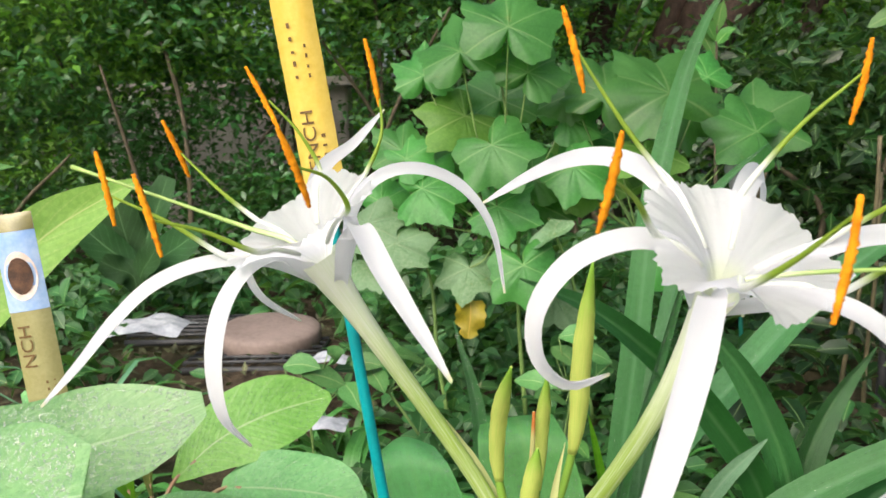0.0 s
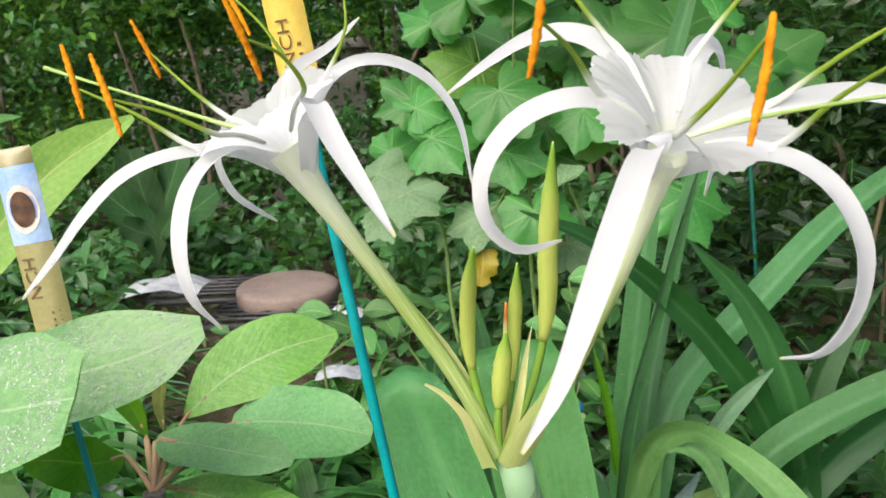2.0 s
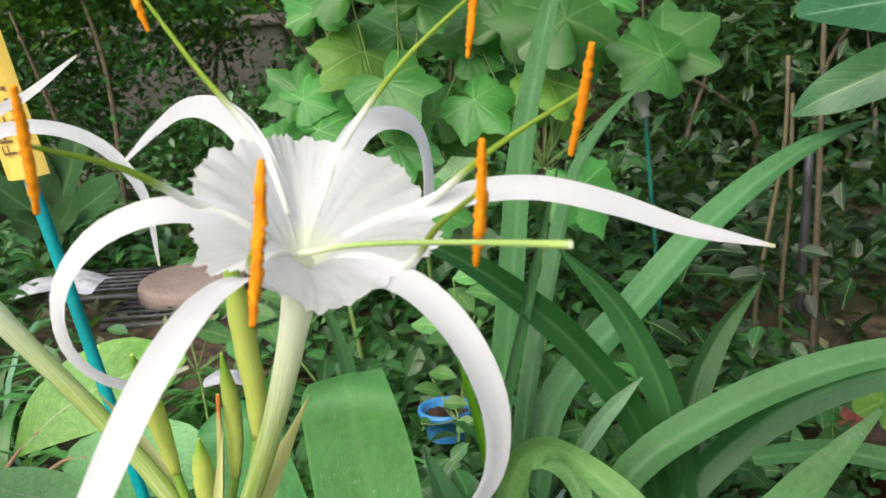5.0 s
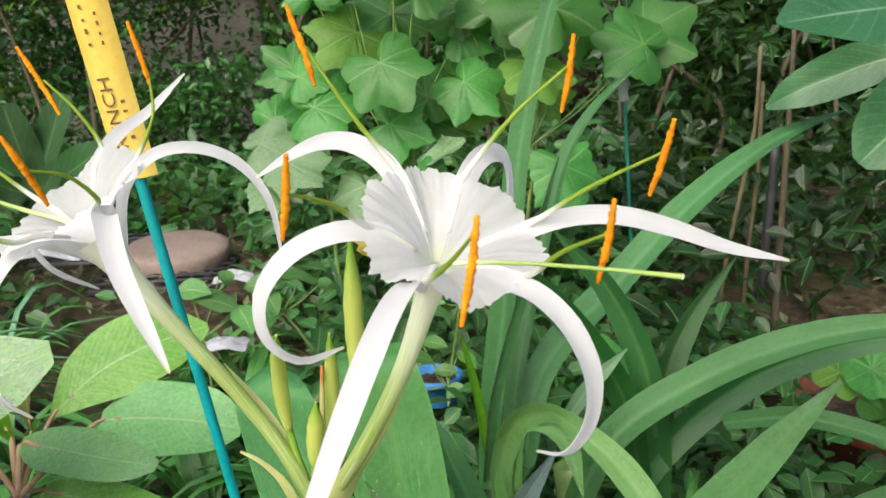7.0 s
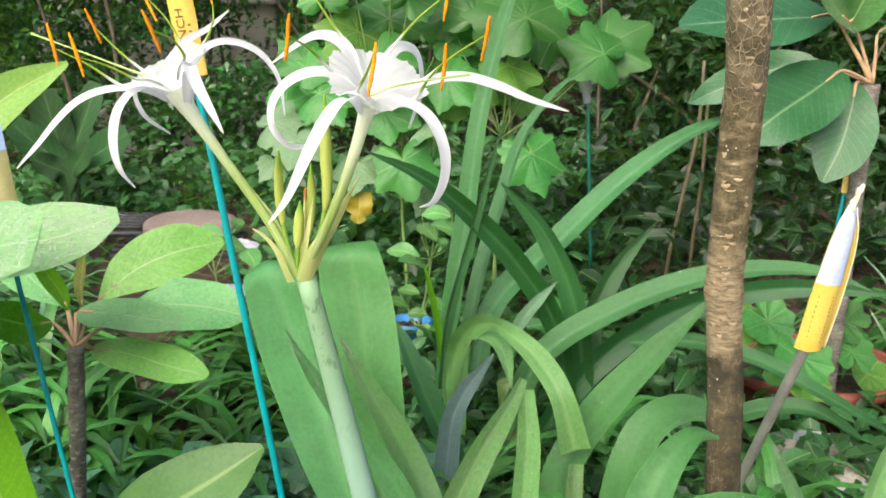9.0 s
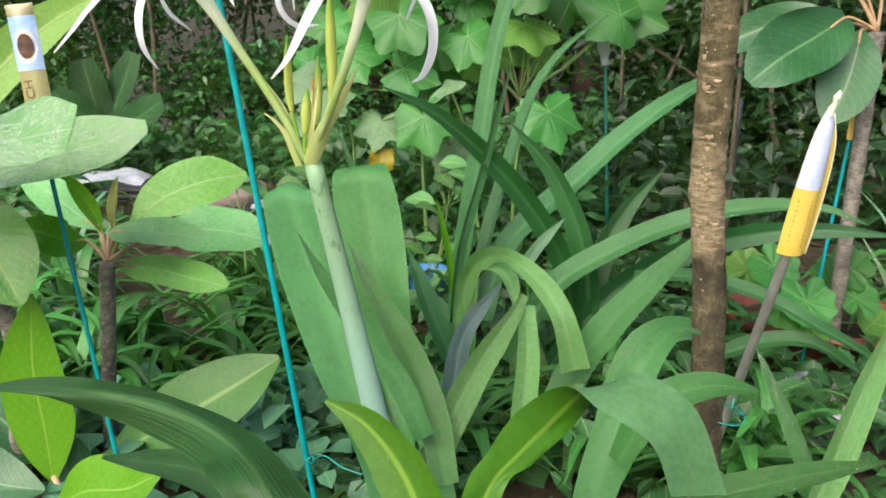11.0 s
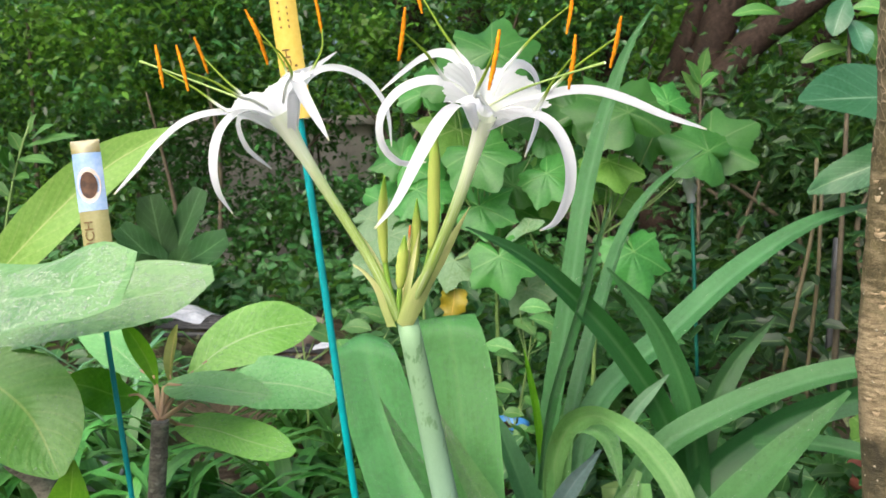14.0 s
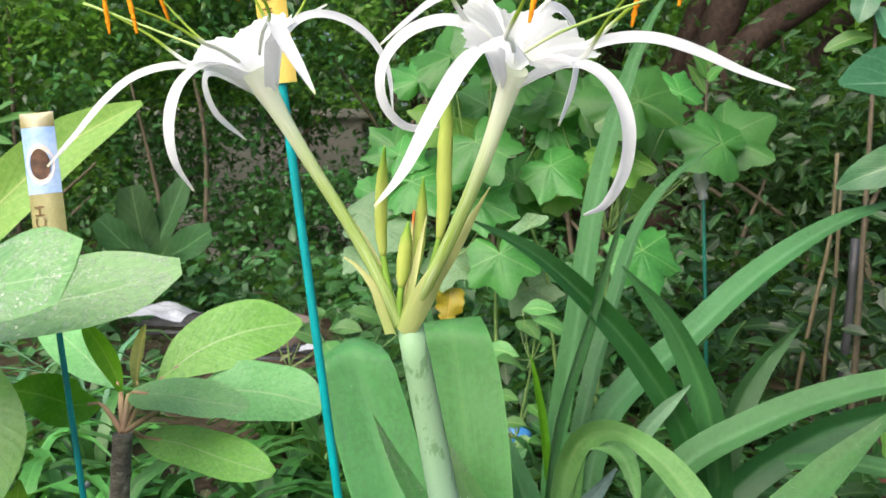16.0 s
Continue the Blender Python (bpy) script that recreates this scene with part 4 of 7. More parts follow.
left_cup = part("flower", cup_shape(LEFT_THROAT, CUP_AXIS[0], [q for a, b in zip(LEFT_ROOTS, LEFT_ROOTS[1:] + LEFT_ROOTS[:1]) for q in (a, lobe_between(a, b, LEFT_THROAT, 0.004, 0.002))], 5), cup_skin, lily, "open white flower seen from its side")
part("flower_tube", tube([(0.0116, 0.4386, 0.4783), (-0.0059, 0.4436, 0.5164), (-0.0283, 0.4413, 0.5555), (-0.0536, 0.4344, 0.5967), LEFT_BASE, LEFT_BASE.lerp(LEFT_THROAT, 0.6), LEFT_BASE.lerp(LEFT_THROAT, 1.3)], [0.0048, 0.0046, 0.0046, 0.0045, 0.0045, 0.0045, 0.0045, 0.0046, 0.0046, 0.0047, 0.0049, 0.0052, 0.0058, 0.0068, 0.0088, 0.0120], n=34, sides=16, closed=False), tube_skin, left_cup, "pale green flower tube")
petal(left_cup, [LEFT_BASE + Vector((-0.003, 0, 0.001)), (-0.1119, 0.4137, 0.6579), (-0.1393, 0.4031, 0.6597), (-0.1638, 0.3948, 0.6514), (-0.1846, 0.3913, 0.6337), (-0.2053, 0.3923, 0.6118), (-0.2290, 0.3964, 0.5900)], 0.0100, ((-0.4, -0.6, 0.7), (-0.5, -0.7, 0.5), (-0.5, -0.8, 0.3)), 21)
petal(left_cup, [LEFT_BASE + Vector((-0.002, -0.003, 0)), (-0.1012, 0.4097, 0.6608), (-0.1155, 0.3915, 0.6588), (-0.1242, 0.3734, 0.6436), (-0.1264, 0.3625, 0.6200), (-0.1240, 0.3636, 0.5949), (-0.1181, 0.3791, 0.5749)], 0.0112, ((-0.3, -0.8, 0.5), (-0.4, -0.9, 0.3), (-0.4, -0.9, 0.1)), 22)
petal(left_cup, [LEFT_BASE + Vector((-0.002, 0.003, 0)), (-0.1170, 0.4307, 0.6598), (-0.1319, 0.4400, 0.6551), (-0.1296, 0.4551, 0.6333), (-0.1132, 0.4754, 0.6132)], 0.0095, ((-0.3, -0.8, 0.4), (-0.6, -0.7, 0.2), (-0.4, -0.9, -0.2)), 23)
petal(left_cup, [LEFT_BASE + Vector((0, -0.003, 0.001)), (-0.0691, 0.3923, 0.6734), (-0.0581, 0.3603, 0.6802), (-0.0425, 0.3273, 0.6640), (-0.0164, 0.2943, 0.6312)], 0.0112, ((0.3, -0.9, 0.2), (0.4, -0.9, 0.3), (0.4, -0.9, 0.2)), 24)
petal(left_cup, [LEFT_BASE + Vector((0.003, 0, 0.002)), (-0.0723, 0.4261, 0.6803), (-0.0572, 0.4330, 0.6986), (-0.0364, 0.4436, 0.7006), (-0.0158, 0.4530, 0.6894), (-0.0010, 0.4551, 0.6663), (0.0053, 0.4465, 0.6331)], 0.0070, ((0.3, -0.7, 0.6), (0.3, -0.8, 0.5), (0.7, -0.7, 0.2), (0.8, -0.6, 0.0)), 25)
petal(left_cup, [LEFT_BASE + Vector((0, 0.003, 0.002)), (-0.0985, 0.4589, 0.6787), (-0.0987, 0.4940, 0.7005), (-0.0854, 0.5316, 0.7145), (-0.0708, 0.5666, 0.7351)], 0.0098, ((0.2, -0.9, 0.4), (0.1, -0.9, 0.5), (-0.2, -0.9, 0.4)), 26)
HEART[:] = [LEFT_THROAT]
stamen(left_cup, (-0.1308, 0.4059, 0.6621), (-0.1885, 0.3956, 0.7165), (-0.1829, 0.3969, 0.6803), (-0.1843, 0.3965, 0.6953), (0, 0, 0.002), 31)
stamen(left_cup, (-0.1070, 0.3687, 0.6701), (-0.1483, 0.3430, 0.7075), (-0.1401, 0.3454, 0.6719), (-0.1431, 0.3444, 0.6881), (0, 0, 0.002), 32)
stamen(left_cup, (-0.1253, 0.4431, 0.6760), (-0.1730, 0.4425, 0.7307), (-0.1657, 0.4558, 0.6999), (-0.1681, 0.4499, 0.7141), (0, 0, -0.002), 33)
stamen(left_cup, (-0.0640, 0.3699, 0.6886), (-0.0828, 0.3279, 0.7242), (-0.0755, 0.3442, 0.6916), (-0.0779, 0.3363, 0.7085), (0.002, 0, 0.004), 34)
stamen(left_cup, (-0.0949, 0.4651, 0.7011), (-0.1330, 0.4647, 0.7584), (-0.1151, 0.4647, 0.7202), (-0.1212, 0.4647, 0.7398), (0.002, 0, 0.002), 35)
stamen(left_cup, (-0.0675, 0.4427, 0.6979), (-0.0642, 0.4457, 0.7688), (-0.0591, 0.4540, 0.7340), (-0.0588, 0.4532, 0.7395), (0.005, 0, 0), 36)
part("style", tube([LEFT_THROAT, (-0.1050, 0.4240, 0.6680), (-0.1238, 0.4262, 0.6734), (-0.1700, 0.4290, 0.6905), (-0.2197, 0.4328, 0.7083)], [0.0018, 0.0014, 0.001, 0.0008, 0.0012], n=18, sides=8), style_skin, left_cup, "long green style with a pale knob")


def bud(points, width):
    """A closed bud: slender stalk, swollen ribbed middle, pointed tip."""
    line = curve_points(points, 40)
    body = part("bud", tube(line[15:], [0.0026, width * 0.44, width * 0.52, width * 0.54, width * 0.53, width * 0.5, width * 0.42, width * 0.24, 0.0006], n=26, sides=8, ripple=0.05, seed=4), bud_skin, lily, "closed yellow-green flower bud")
    part("pedicel", tube(line[:18], [0.0027, 0.0025, 0.0024], n=12, sides=8), pedicel_skin, body, "dark green bud stalk")


bud([(0.0128, 0.4376, 0.4772), (0.0027, 0.4444, 0.5099), (-0.0014, 0.4395, 0.5424), (0.0008, 0.4236, 0.5748), (0.0068, 0.3967, 0.6069)], 0.0088)
bud([(0.0133, 0.4380, 0.4774), (0.0326, 0.4494, 0.5155), (0.0423, 0.4462, 0.5576), (0.0445, 0.4320, 0.6041), (0.0478, 0.4104, 0.6550)], 0.0105)
bud([(0.0124, 0.4378, 0.4775), (0.0199, 0.4629, 0.5079), (0.0238, 0.4669, 0.5444), (0.0273, 0.4505, 0.5869)], 0.0085)
bud([(0.0124, 0.4377, 0.4773), (0.0124, 0.4406, 0.4963), (0.0155, 0.4356, 0.5224), (0.0200, 0.4234, 0.5553)], 0.0098)
part("dry_bud", tube([NODE + Vector((0.001, 0.006, 0.006)), (0.0175, 0.4560, 0.5250), (0.0199, 0.4595, 0.5625)], [0.0022, 0.0022, 0.0020, 0.0016, 0.0009], n=14, sides=7), dry_skin, lily, "pale withered bud with an orange-brown tip")
part("bract", blade([NODE + Vector((0.004, -0.005, -0.004)), (0.0367, 0.416, 0.5095), (0.052, 0.408, 0.5332), (0.0776, 0.405, 0.5806)], 0.0185, ((0.1, -1, 0), (0.6, -0.7, 0.1), (0.7, -0.5, 0)), (0.75, 1, 0.8, 0.5, 0.05), n=16, m=6, fold=-0.35, keel=False, thick=0.0006, wave=0.1, seed=2), bract_skin, lily, "papery straw-coloured bract")
part("bract", blade([NODE + Vector((-0.005, -0.003, -0.004)), (-0.0014, 0.425, 0.5045), (-0.0144, 0.42, 0.5225), (-0.0245, 0.418, 0.5297)], 0.012, ((-0.5, -0.8, 0.1), (-0.5, -0.6, 0.5)), (0.9, 0.9, 0.6, 0.35, 0.12), n=14, m=4, fold=0.5, keel=False, thick=0.0006, wave=0.15, seed=5), bract_skin, lily, "papery straw-coloured bract")
part("bract", blade([NODE + Vector((-0.001, 0.006, 0.0)), (-0.0092, 0.448, 0.5272), (-0.0234, 0.452, 0.5499), (-0.0368, 0.452, 0.5704)], 0.010, ((0.4, -0.8, 0.3),), (1, 0.9, 0.6, 0.05), n=12, m=4, fold=0.3, keel=False, thick=0.0006, seed=7), bract_skin, lily, "papery straw-coloured bract")
part("bract", blade([NODE + Vector((0.002, -0.002, 0.002)), (0.0246, 0.42, 0.5161), (0.0294, 0.418, 0.5414), (0.0338, 0.417, 0.5605)], 0.006, ((0.2, -1, 0.1),), (1, 0.9, 0.7, 0.05), n=10, m=4, fold=0.3, keel=False, thick=0.0006, seed=9), bract_skin, lily, "papery straw-coloured bract")

# broad leaves of the lily


def dewy(owner, points, width, face, shape, skin, seed, fold=0.12, keel=False, wave=0.03, count=500, n=40, size=(0.0003, 0.001)):
    """A blade with beads of dew lying on it."""
    leaf = part("leaf", blade(points, width, face, shape, n=n, m=8, fold=fold, keel=keel, wave=wave, thick=0.0016, seed=seed), skin, owner)
    LIFT[:] = [fold, keel, wave, seed]
    tagged(part("dew", drops_on(points, width, face, shape, n, count, seed, size), dew_water, leaf, "beads of clear dew"), kind="stuff")
    return leaf


def lily_blade(lines, skin, seed):
    """One of the lily's broad channelled leaves, its end curling back, beaded with dew."""
    leaf = part("leaf", sheet(lines, n=60, m=12, thick=0.0018, seed=seed), skin, lily)
    leaf.data.materials.append(skin)
    curves, rng, bm = [curve_points(c, 60) for c in lines], random.Random(seed), bmesh.new()
    for _ in range(3600):
        v, u = rng.uniform(0.25, 0.98), rng.uniform(0.03, 0.97)
        if noise.noise((v * 6 + seed, u * 3, 0.3)) < -0.2 + 0.5 * (0.75 - v):
            continue
        i = min(59, int(v * 60))
        a, m, b = [c[i].lerp(c[i + 1], v * 60 - i) for c in curves]
        row = curve_points([a, m, b], 12)
        k = min(11, int(u * 12))
        base = row[k].lerp(row[k + 1], u * 12 - k)
        bead(bm, base, (b - a).normalized(), (curves[1][i + 1] - curves[1][i]).normalized(), 0.00024 + 0.0006 * rng.random() ** 3)
    tagged(part("dew", bm, dew_water, leaf, "beads of clear dew"), kind="stuff")


lily_blade([
    [(0.125, 0.565, -0.17), (0.1218, 0.6, -0.0108), (0.094, 0.66, 0.0361), (0.0638, 0.7, 0.0924), (0.0264, 0.75, 0.1758), (-0.0098, 0.8, 0.2702), (-0.0372, 0.835, 0.3338), (-0.0539, 0.855, 0.3662), (-0.0723, 0.89, 0.3751)],
    [(0.1, 0.575, -0.17), (0.0874, 0.612, -0.0184), (0.0528, 0.672, 0.0293), (0.0216, 0.712, 0.0975), (-0.0123, 0.762, 0.1714), (-0.0503, 0.812, 0.2503), (-0.0819, 0.847, 0.3175), (-0.1032, 0.867, 0.3754), (-0.1074, 0.902, 0.3818)],
    [(0.075, 0.565, -0.17), (0.0551, 0.6, -0.0127), (0.015, 0.66, 0.0609), (-0.0273, 0.7, 0.1177), (-0.0679, 0.75, 0.1857), (-0.1072, 0.8, 0.2642), (-0.1298, 0.835, 0.3282), (-0.1384, 0.855, 0.3634), (-0.1328, 0.89, 0.37)],
], blade_skin, 1)
lily_blade([
    [(0.14, 0.58, -0.17), (0.1211, 0.61, -0.0164), (0.1132, 0.67, 0.0424), (0.108, 0.715, 0.1031), (0.1027, 0.75, 0.1983), (0.0931, 0.785, 0.296), (0.0815, 0.81, 0.3603), (0.0687, 0.825, 0.4032), (0.0555, 0.86, 0.4206)],
    [(0.115, 0.59, -0.17), (0.0963, 0.62, -0.0226), (0.0824, 0.68, 0.037), (0.0691, 0.725, 0.0984), (0.057, 0.76, 0.1947), (0.0437, 0.795, 0.2934), (0.0328, 0.82, 0.3639), (0.0256, 0.835, 0.41), (0.0198, 0.87, 0.4151)],
    [(0.09, 0.58, -0.17), (0.0683, 0.61, -0.0178), (0.0483, 0.67, 0.041), (0.0316, 0.715, 0.1019), (0.0112, 0.75, 0.1974), (-0.0079, 0.785, 0.2955), (-0.0183, 0.81, 0.3603), (-0.022, 0.825, 0.4035), (-0.0202, 0.86, 0.41)],
], inner_skin, 2)
dewy(lily, [(0.132, 0.6, 0.0811), (0.0978, 0.63, 0.1426), (0.0638, 0.645, 0.1865), (0.0261, 0.65, 0.2392), (-0.0095, 0.65, 0.293), (-0.0407, 0.646, 0.3539)], 0.034, ((-0.1, -0.8, 0.5), (-0.1, -0.8, 0.5), (-0.2, -0.8, 0.5)), (0.8, 1, 0.95, 0.8, 0.5, 0.04), blade_skin, 3, fold=0.3, keel=True, count=900)
dewy(lily, [(0.1602, 0.58, 0.0216), (0.1392, 0.65, 0.089), (0.1131, 0.69, 0.145), (0.0823, 0.71, 0.2004), (0.0467, 0.725, 0.2581), (0.0126, 0.735, 0.3227)], 0.046, ((0.2, -0.8, 0.45), (0.2, -0.8, 0.5)), (0.8, 1, 1, 0.85, 0.55, 0.05), inner_skin, 4, fold=0.30, keel=True, count=2200, size=(0.0003, 0.0008))
dewy(lily, [(0.1767, 0.56, -0.1021), (0.125, 0.66, 0.0161), (0.0723, 0.75, 0.1032), (0.0256, 0.82, 0.1719)], 0.07, ((0, -1, 0.1),), (0.7, 1, 0.9, 0.4), blade_skin, 5, fold=0.2, keel=True, count=1200)

# ---- stakes and packets ----
stake = thing("garden_stake", (-0.0206, 0.6593, -0.14), "slim turquoise plastic plant stake beside the lily", "garden stake", "garden stakes")
part("rod", tube([(-0.0206, 0.6593, -0.14), (-0.1246, 0.5489, 0.8)], [0.0041, 0.0041], n=16, sides=12), stake_paint, stake)


def packet(name, bottom, top, width, across, label, film, upper=None, upper_from=0.5, crimp=0.06, picture=False, rows=(), outline=(1, 1), bulge=0.004, word=None):
    """A flattened paper-and-film sachet pulled over the end of a stake: soft pillow body, crimped end, print."""
    bottom, top, across = Vector(bottom), Vector(top), Vector(across).normalized()
    length, up = (top - bottom).length, (top - bottom).normalized()
    across = (across - up * across.dot(up)).normalized()
    out = across.cross(up).normalized()
    if out.y > 0:
        out = -out
    holder = thing(name, bottom, label, "packet", "sachets on the plant stakes")
    rng = random.Random(name + label)

    def skin(v0, v1, lift=0.0, u0=-1.0, u1=1.0, n=20, m=10):
        bm = bmesh.new()
        uv = bm.loops.layers.uv.new("UVMap")
        for side in ((1, -1) if lift == 0 else (1,)):
            grid = []
            for i in range(n + 1):
                v = v0 + (v1 - v0) * i / n
                row = []
                w = width * 0.5 * spread(outline, v)
                for k in range(m + 1):
                    u = u0 + (u1 - u0) * k / m
                    puff = bulge * spread(outline, v) * (1 - abs(u) ** 2.4) * min(1, (1 - v) * 9) ** 0.6
                    puff += 0.0007 * noise.noise((u * 2.2, v * 9 + len(label), 1.7)) * (1 - u * u)
                    row.append(bm.verts.new(bottom + up * (v * length) + across * (u * w) + out * (side * puff + lift + 0.0002)))
                grid.append(row)
            for i in range(n):
                for k in range(m):
                    f = bm.faces.new([grid[i][k], grid[i][k + 1], grid[i + 1][k + 1], grid[i + 1][k]])
                    f.smooth = True
        return bm

    body = part("sleeve", skin(0, 1), film, holder)
    if upper is not None:
        part("printed_top", skin(upper_from, 1.0, 0.0004), upper, body, "pale blue printed film")
    if crimp:
        part("crimp", skin(1 - crimp, 1.0, 0.0009, n=8), packet_gold, body, "crimped gold end seal")
    if picture:
        disc = bmesh.new()
        for r, mat, lift, title in ((0.40, cup_ring, 0.0010, "cup_picture"), (0.30, coffee, 0.0014, "coffee_picture")):
            disc = bmesh.new()
            centre = bottom + up * (length * 0.70)
            ring = []
            for k in range(28):
                x, y = math.cos(6.28319 * k / 28) * width * r, math.sin(6.28319 * k / 28) * width * r * 1.55
                u = 2 * x / width
                ring.append(disc.verts.new(centre + across * x + up * y + out * (bulge * (1 - abs(u) ** 2.4) + lift)))
            hub = disc.verts.new(centre + out * (bulge + lift))
            for k in range(28):
                disc.faces.new([ring[k], ring[(k + 1) % 28], hub])
            part(title, disc, mat, body)
    for u, v0, v1, bars, high in rows:
        for i in range(bars):
            a = v0 + (v1 - v0) * (i + 0.12) / bars
            b = v0 + (v1 - v0) * (i + 0.45 + rng.uniform(-0.12, 0.12)) / bars
            if high > 0.15:
                thin = (v1 - v0) / bars * 0.11
                part("print_bar", skin(a, a + thin, 0.0010, u - high, u + high, n=2, m=4), ink, body)
                part("print_bar", skin(b + thin, b + thin * 2, 0.0010, u - high * rng.uniform(0.5, 1.0), u + high, n=2, m=4), ink, body)
            else:
                part("print_bar", skin(a, b, 0.0010, u - high * 0.7, u + high * 0.7, n=2, m=2), ink, body)
    if word is not None:
        letters, foot, head, v0, v1 = word
        script = bpy.data.curves.new("word", "FONT")
        script.body = letters
        script.resolution_u = 3
        carrier = bpy.data.objects.new("word", script)
        bpy.context.scene.collection.objects.link(carrier)
        flat = bpy.data.meshes.new_from_object(carrier.evaluated_get(bpy.context.evaluated_depsgraph_get()))
        bpy.data.objects.remove(carrier)
        bm = bmesh.new()
        bm.from_mesh(flat)
        bpy.data.meshes.remove(flat)
        bmesh.ops.subdivide_edges(bm, edges=bm.edges[:], cuts=1, use_grid_fill=True)
        wide, high = max(v.co.x for v in bm.verts), max(v.co.y for v in bm.verts)
        for vert in bm.verts:
            v = v0 + (v1 - v0) * vert.co.x / wide
            u = foot + (head - foot) * vert.co.y / high
            puff = bulge * (1 - abs(u) ** 2.4) * min(1, (1 - v) * 9) ** 0.6
            vert.co = bottom + up * (v * length) + across * (u * width * 0.5) + out * (puff + 0.0013)
        part("printed_word", bm, ink, body, "thin dark brown capital letters")
    return holder


packet("packet", (-0.1099, 0.5646, 0.667), (-0.1296, 0.5437, 0.845), 0.028, (0.97, -0.1, 0.15), "yellow printed drink sachet slipped over the turquoise stake", packet_yellow, crimp=0.0, rows=((0.5, 0.15, 0.32, 5, 0.13), (-0.2, 0.50, 0.72, 5, 0.11), (0.4, 0.50, 0.64, 4, 0.07)), bulge=0.0065, word=("FRENCH", 0.2, -0.42, 0.08, 0.39))

left_stake = thing("garden_stake", (-0.36, 0.7697, -0.14), "slim turquoise plastic plant stake under the big leaves", "garden stake", "garden stakes")
part("rod", tube([(-0.36, 0.7697, -0.14), (-0.448, 0.7659, 0.54)], [0.0036, 0.0036], n=12, sides=12), stake_paint, left_stake)
packet("packet", (-0.4306, 0.765, 0.4584), (-0.4544, 0.7704, 0.6549), 0.038, (1, 0.15, 0.05), "pale blue and sand drink sachet with a coffee cup picture", packet_sand, packet_blue, 0.53, rows=((0.25, 0.06, 0.2, 4, 0.08), (0.6, 0.1, 0.2, 4, 0.06)), picture=True, crimp=0.085, bulge=0.006, word=("NCH", -0.05, -0.7, 0.25, 0.46))

# ---- the trunk by the path, its rod and packet ----
tree = thing("young_tree_trunk", (0.530, 0.64, -0.12), "bare young tree trunk with ringed tan bark", "tree")


def ringed_trunk(line, r0, r1, seed, n=70, sides=22):
    """A trunk with leaf-scar ridges and small bumps all the way up."""
    rng, bm = random.Random(seed), bmesh.new()
    mid = curve_points(line, n)
    rings, scars = [], [rng.random() for _ in range(34)]
    for i in range(n + 1):
        v = i / n
        c = mid[i]
        ridge = max(math.exp(-((v - s) / 0.0045) ** 2) for s in scars)
        r = (r0 + (r1 - r0) * v) * (1 + 0.06 * ridge + 0.02 * rng.uniform(-1, 1))
        ring = []
        for k in range(sides):
            th = 6.28319 * k / sides
            bump = 0.05 * max(0, noise.noise((math.cos(th) * 2.5, math.sin(th) * 2.5, v * 46 + seed)) - 0.18)
            ring.append(bm.verts.new(c + Vector((math.cos(th), math.sin(th), 0)) * r * (1 + 3.0 * bump)))
        rings.append(ring)
    for a, b in zip(rings, rings[1:]):
        for k in range(sides):
            bm.faces.new([a[k], a[(k + 1) % sides], b[(k + 1) % sides], b[k]]).smooth = True
    bm.faces.new(list(reversed(rings[0]))), bm.faces.new(rings[-1])
    return bm


TRUNK = ((0.530, 0.64, -0.14), (0.508, 0.60, 0.10), (0.4960, 0.589, 0.2916), (0.4885, 0.5835, 0.3526), (0.4745, 0.5607, 0.4541), (0.4640, 0.5180, 0.6178), (0.4510, 0.478, 0.70), (0.405, 0.38, 0.98), (0.38, 0.33, 1.25))
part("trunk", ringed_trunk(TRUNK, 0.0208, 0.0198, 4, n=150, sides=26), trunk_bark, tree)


def leaf_scar(owner, line, radius, v, angle, wide, high, skin, label):
    """A raised corky crescent where a leaf stalk fell off."""
    mid = curve_points(line, 400)
    i = int(v * 400)
    c, bm = mid[i], bmesh.new()
    up = (mid[i + 1] - mid[i - 1]).normalized()
    rows, rng = [], random.Random(int(v * 99999))
    for r in range(5):
        row = []
        for k in range(11):
            u = k / 5 - 1
            th = angle + u * wide / radius * 0.5
            rise = high * (r / 4 - 0.5) * (1.05 - u * u) - high * 0.9 * (1 - u * u) + rng.uniform(-0.1, 0.1) * high
            bulge = (0.0, 0.0006, 0.0009, 0.0006, 0.0)[r] * (1 - u * u) * rng.uniform(0.4, 1.3)
            row.append(bm.verts.new(c + Vector((math.cos(th), math.sin(th), 0)) * (radius + bulge - 0.0012 * u * u) + up * rise))
        rows.append(row)
    for a, b in zip(rows, rows[1:]):
        for k in range(10):
            bm.faces.new([a[k], a[k + 1], b[k + 1], b[k]]).smooth = True
    part("leaf_scar", bm, skin, owner, label)


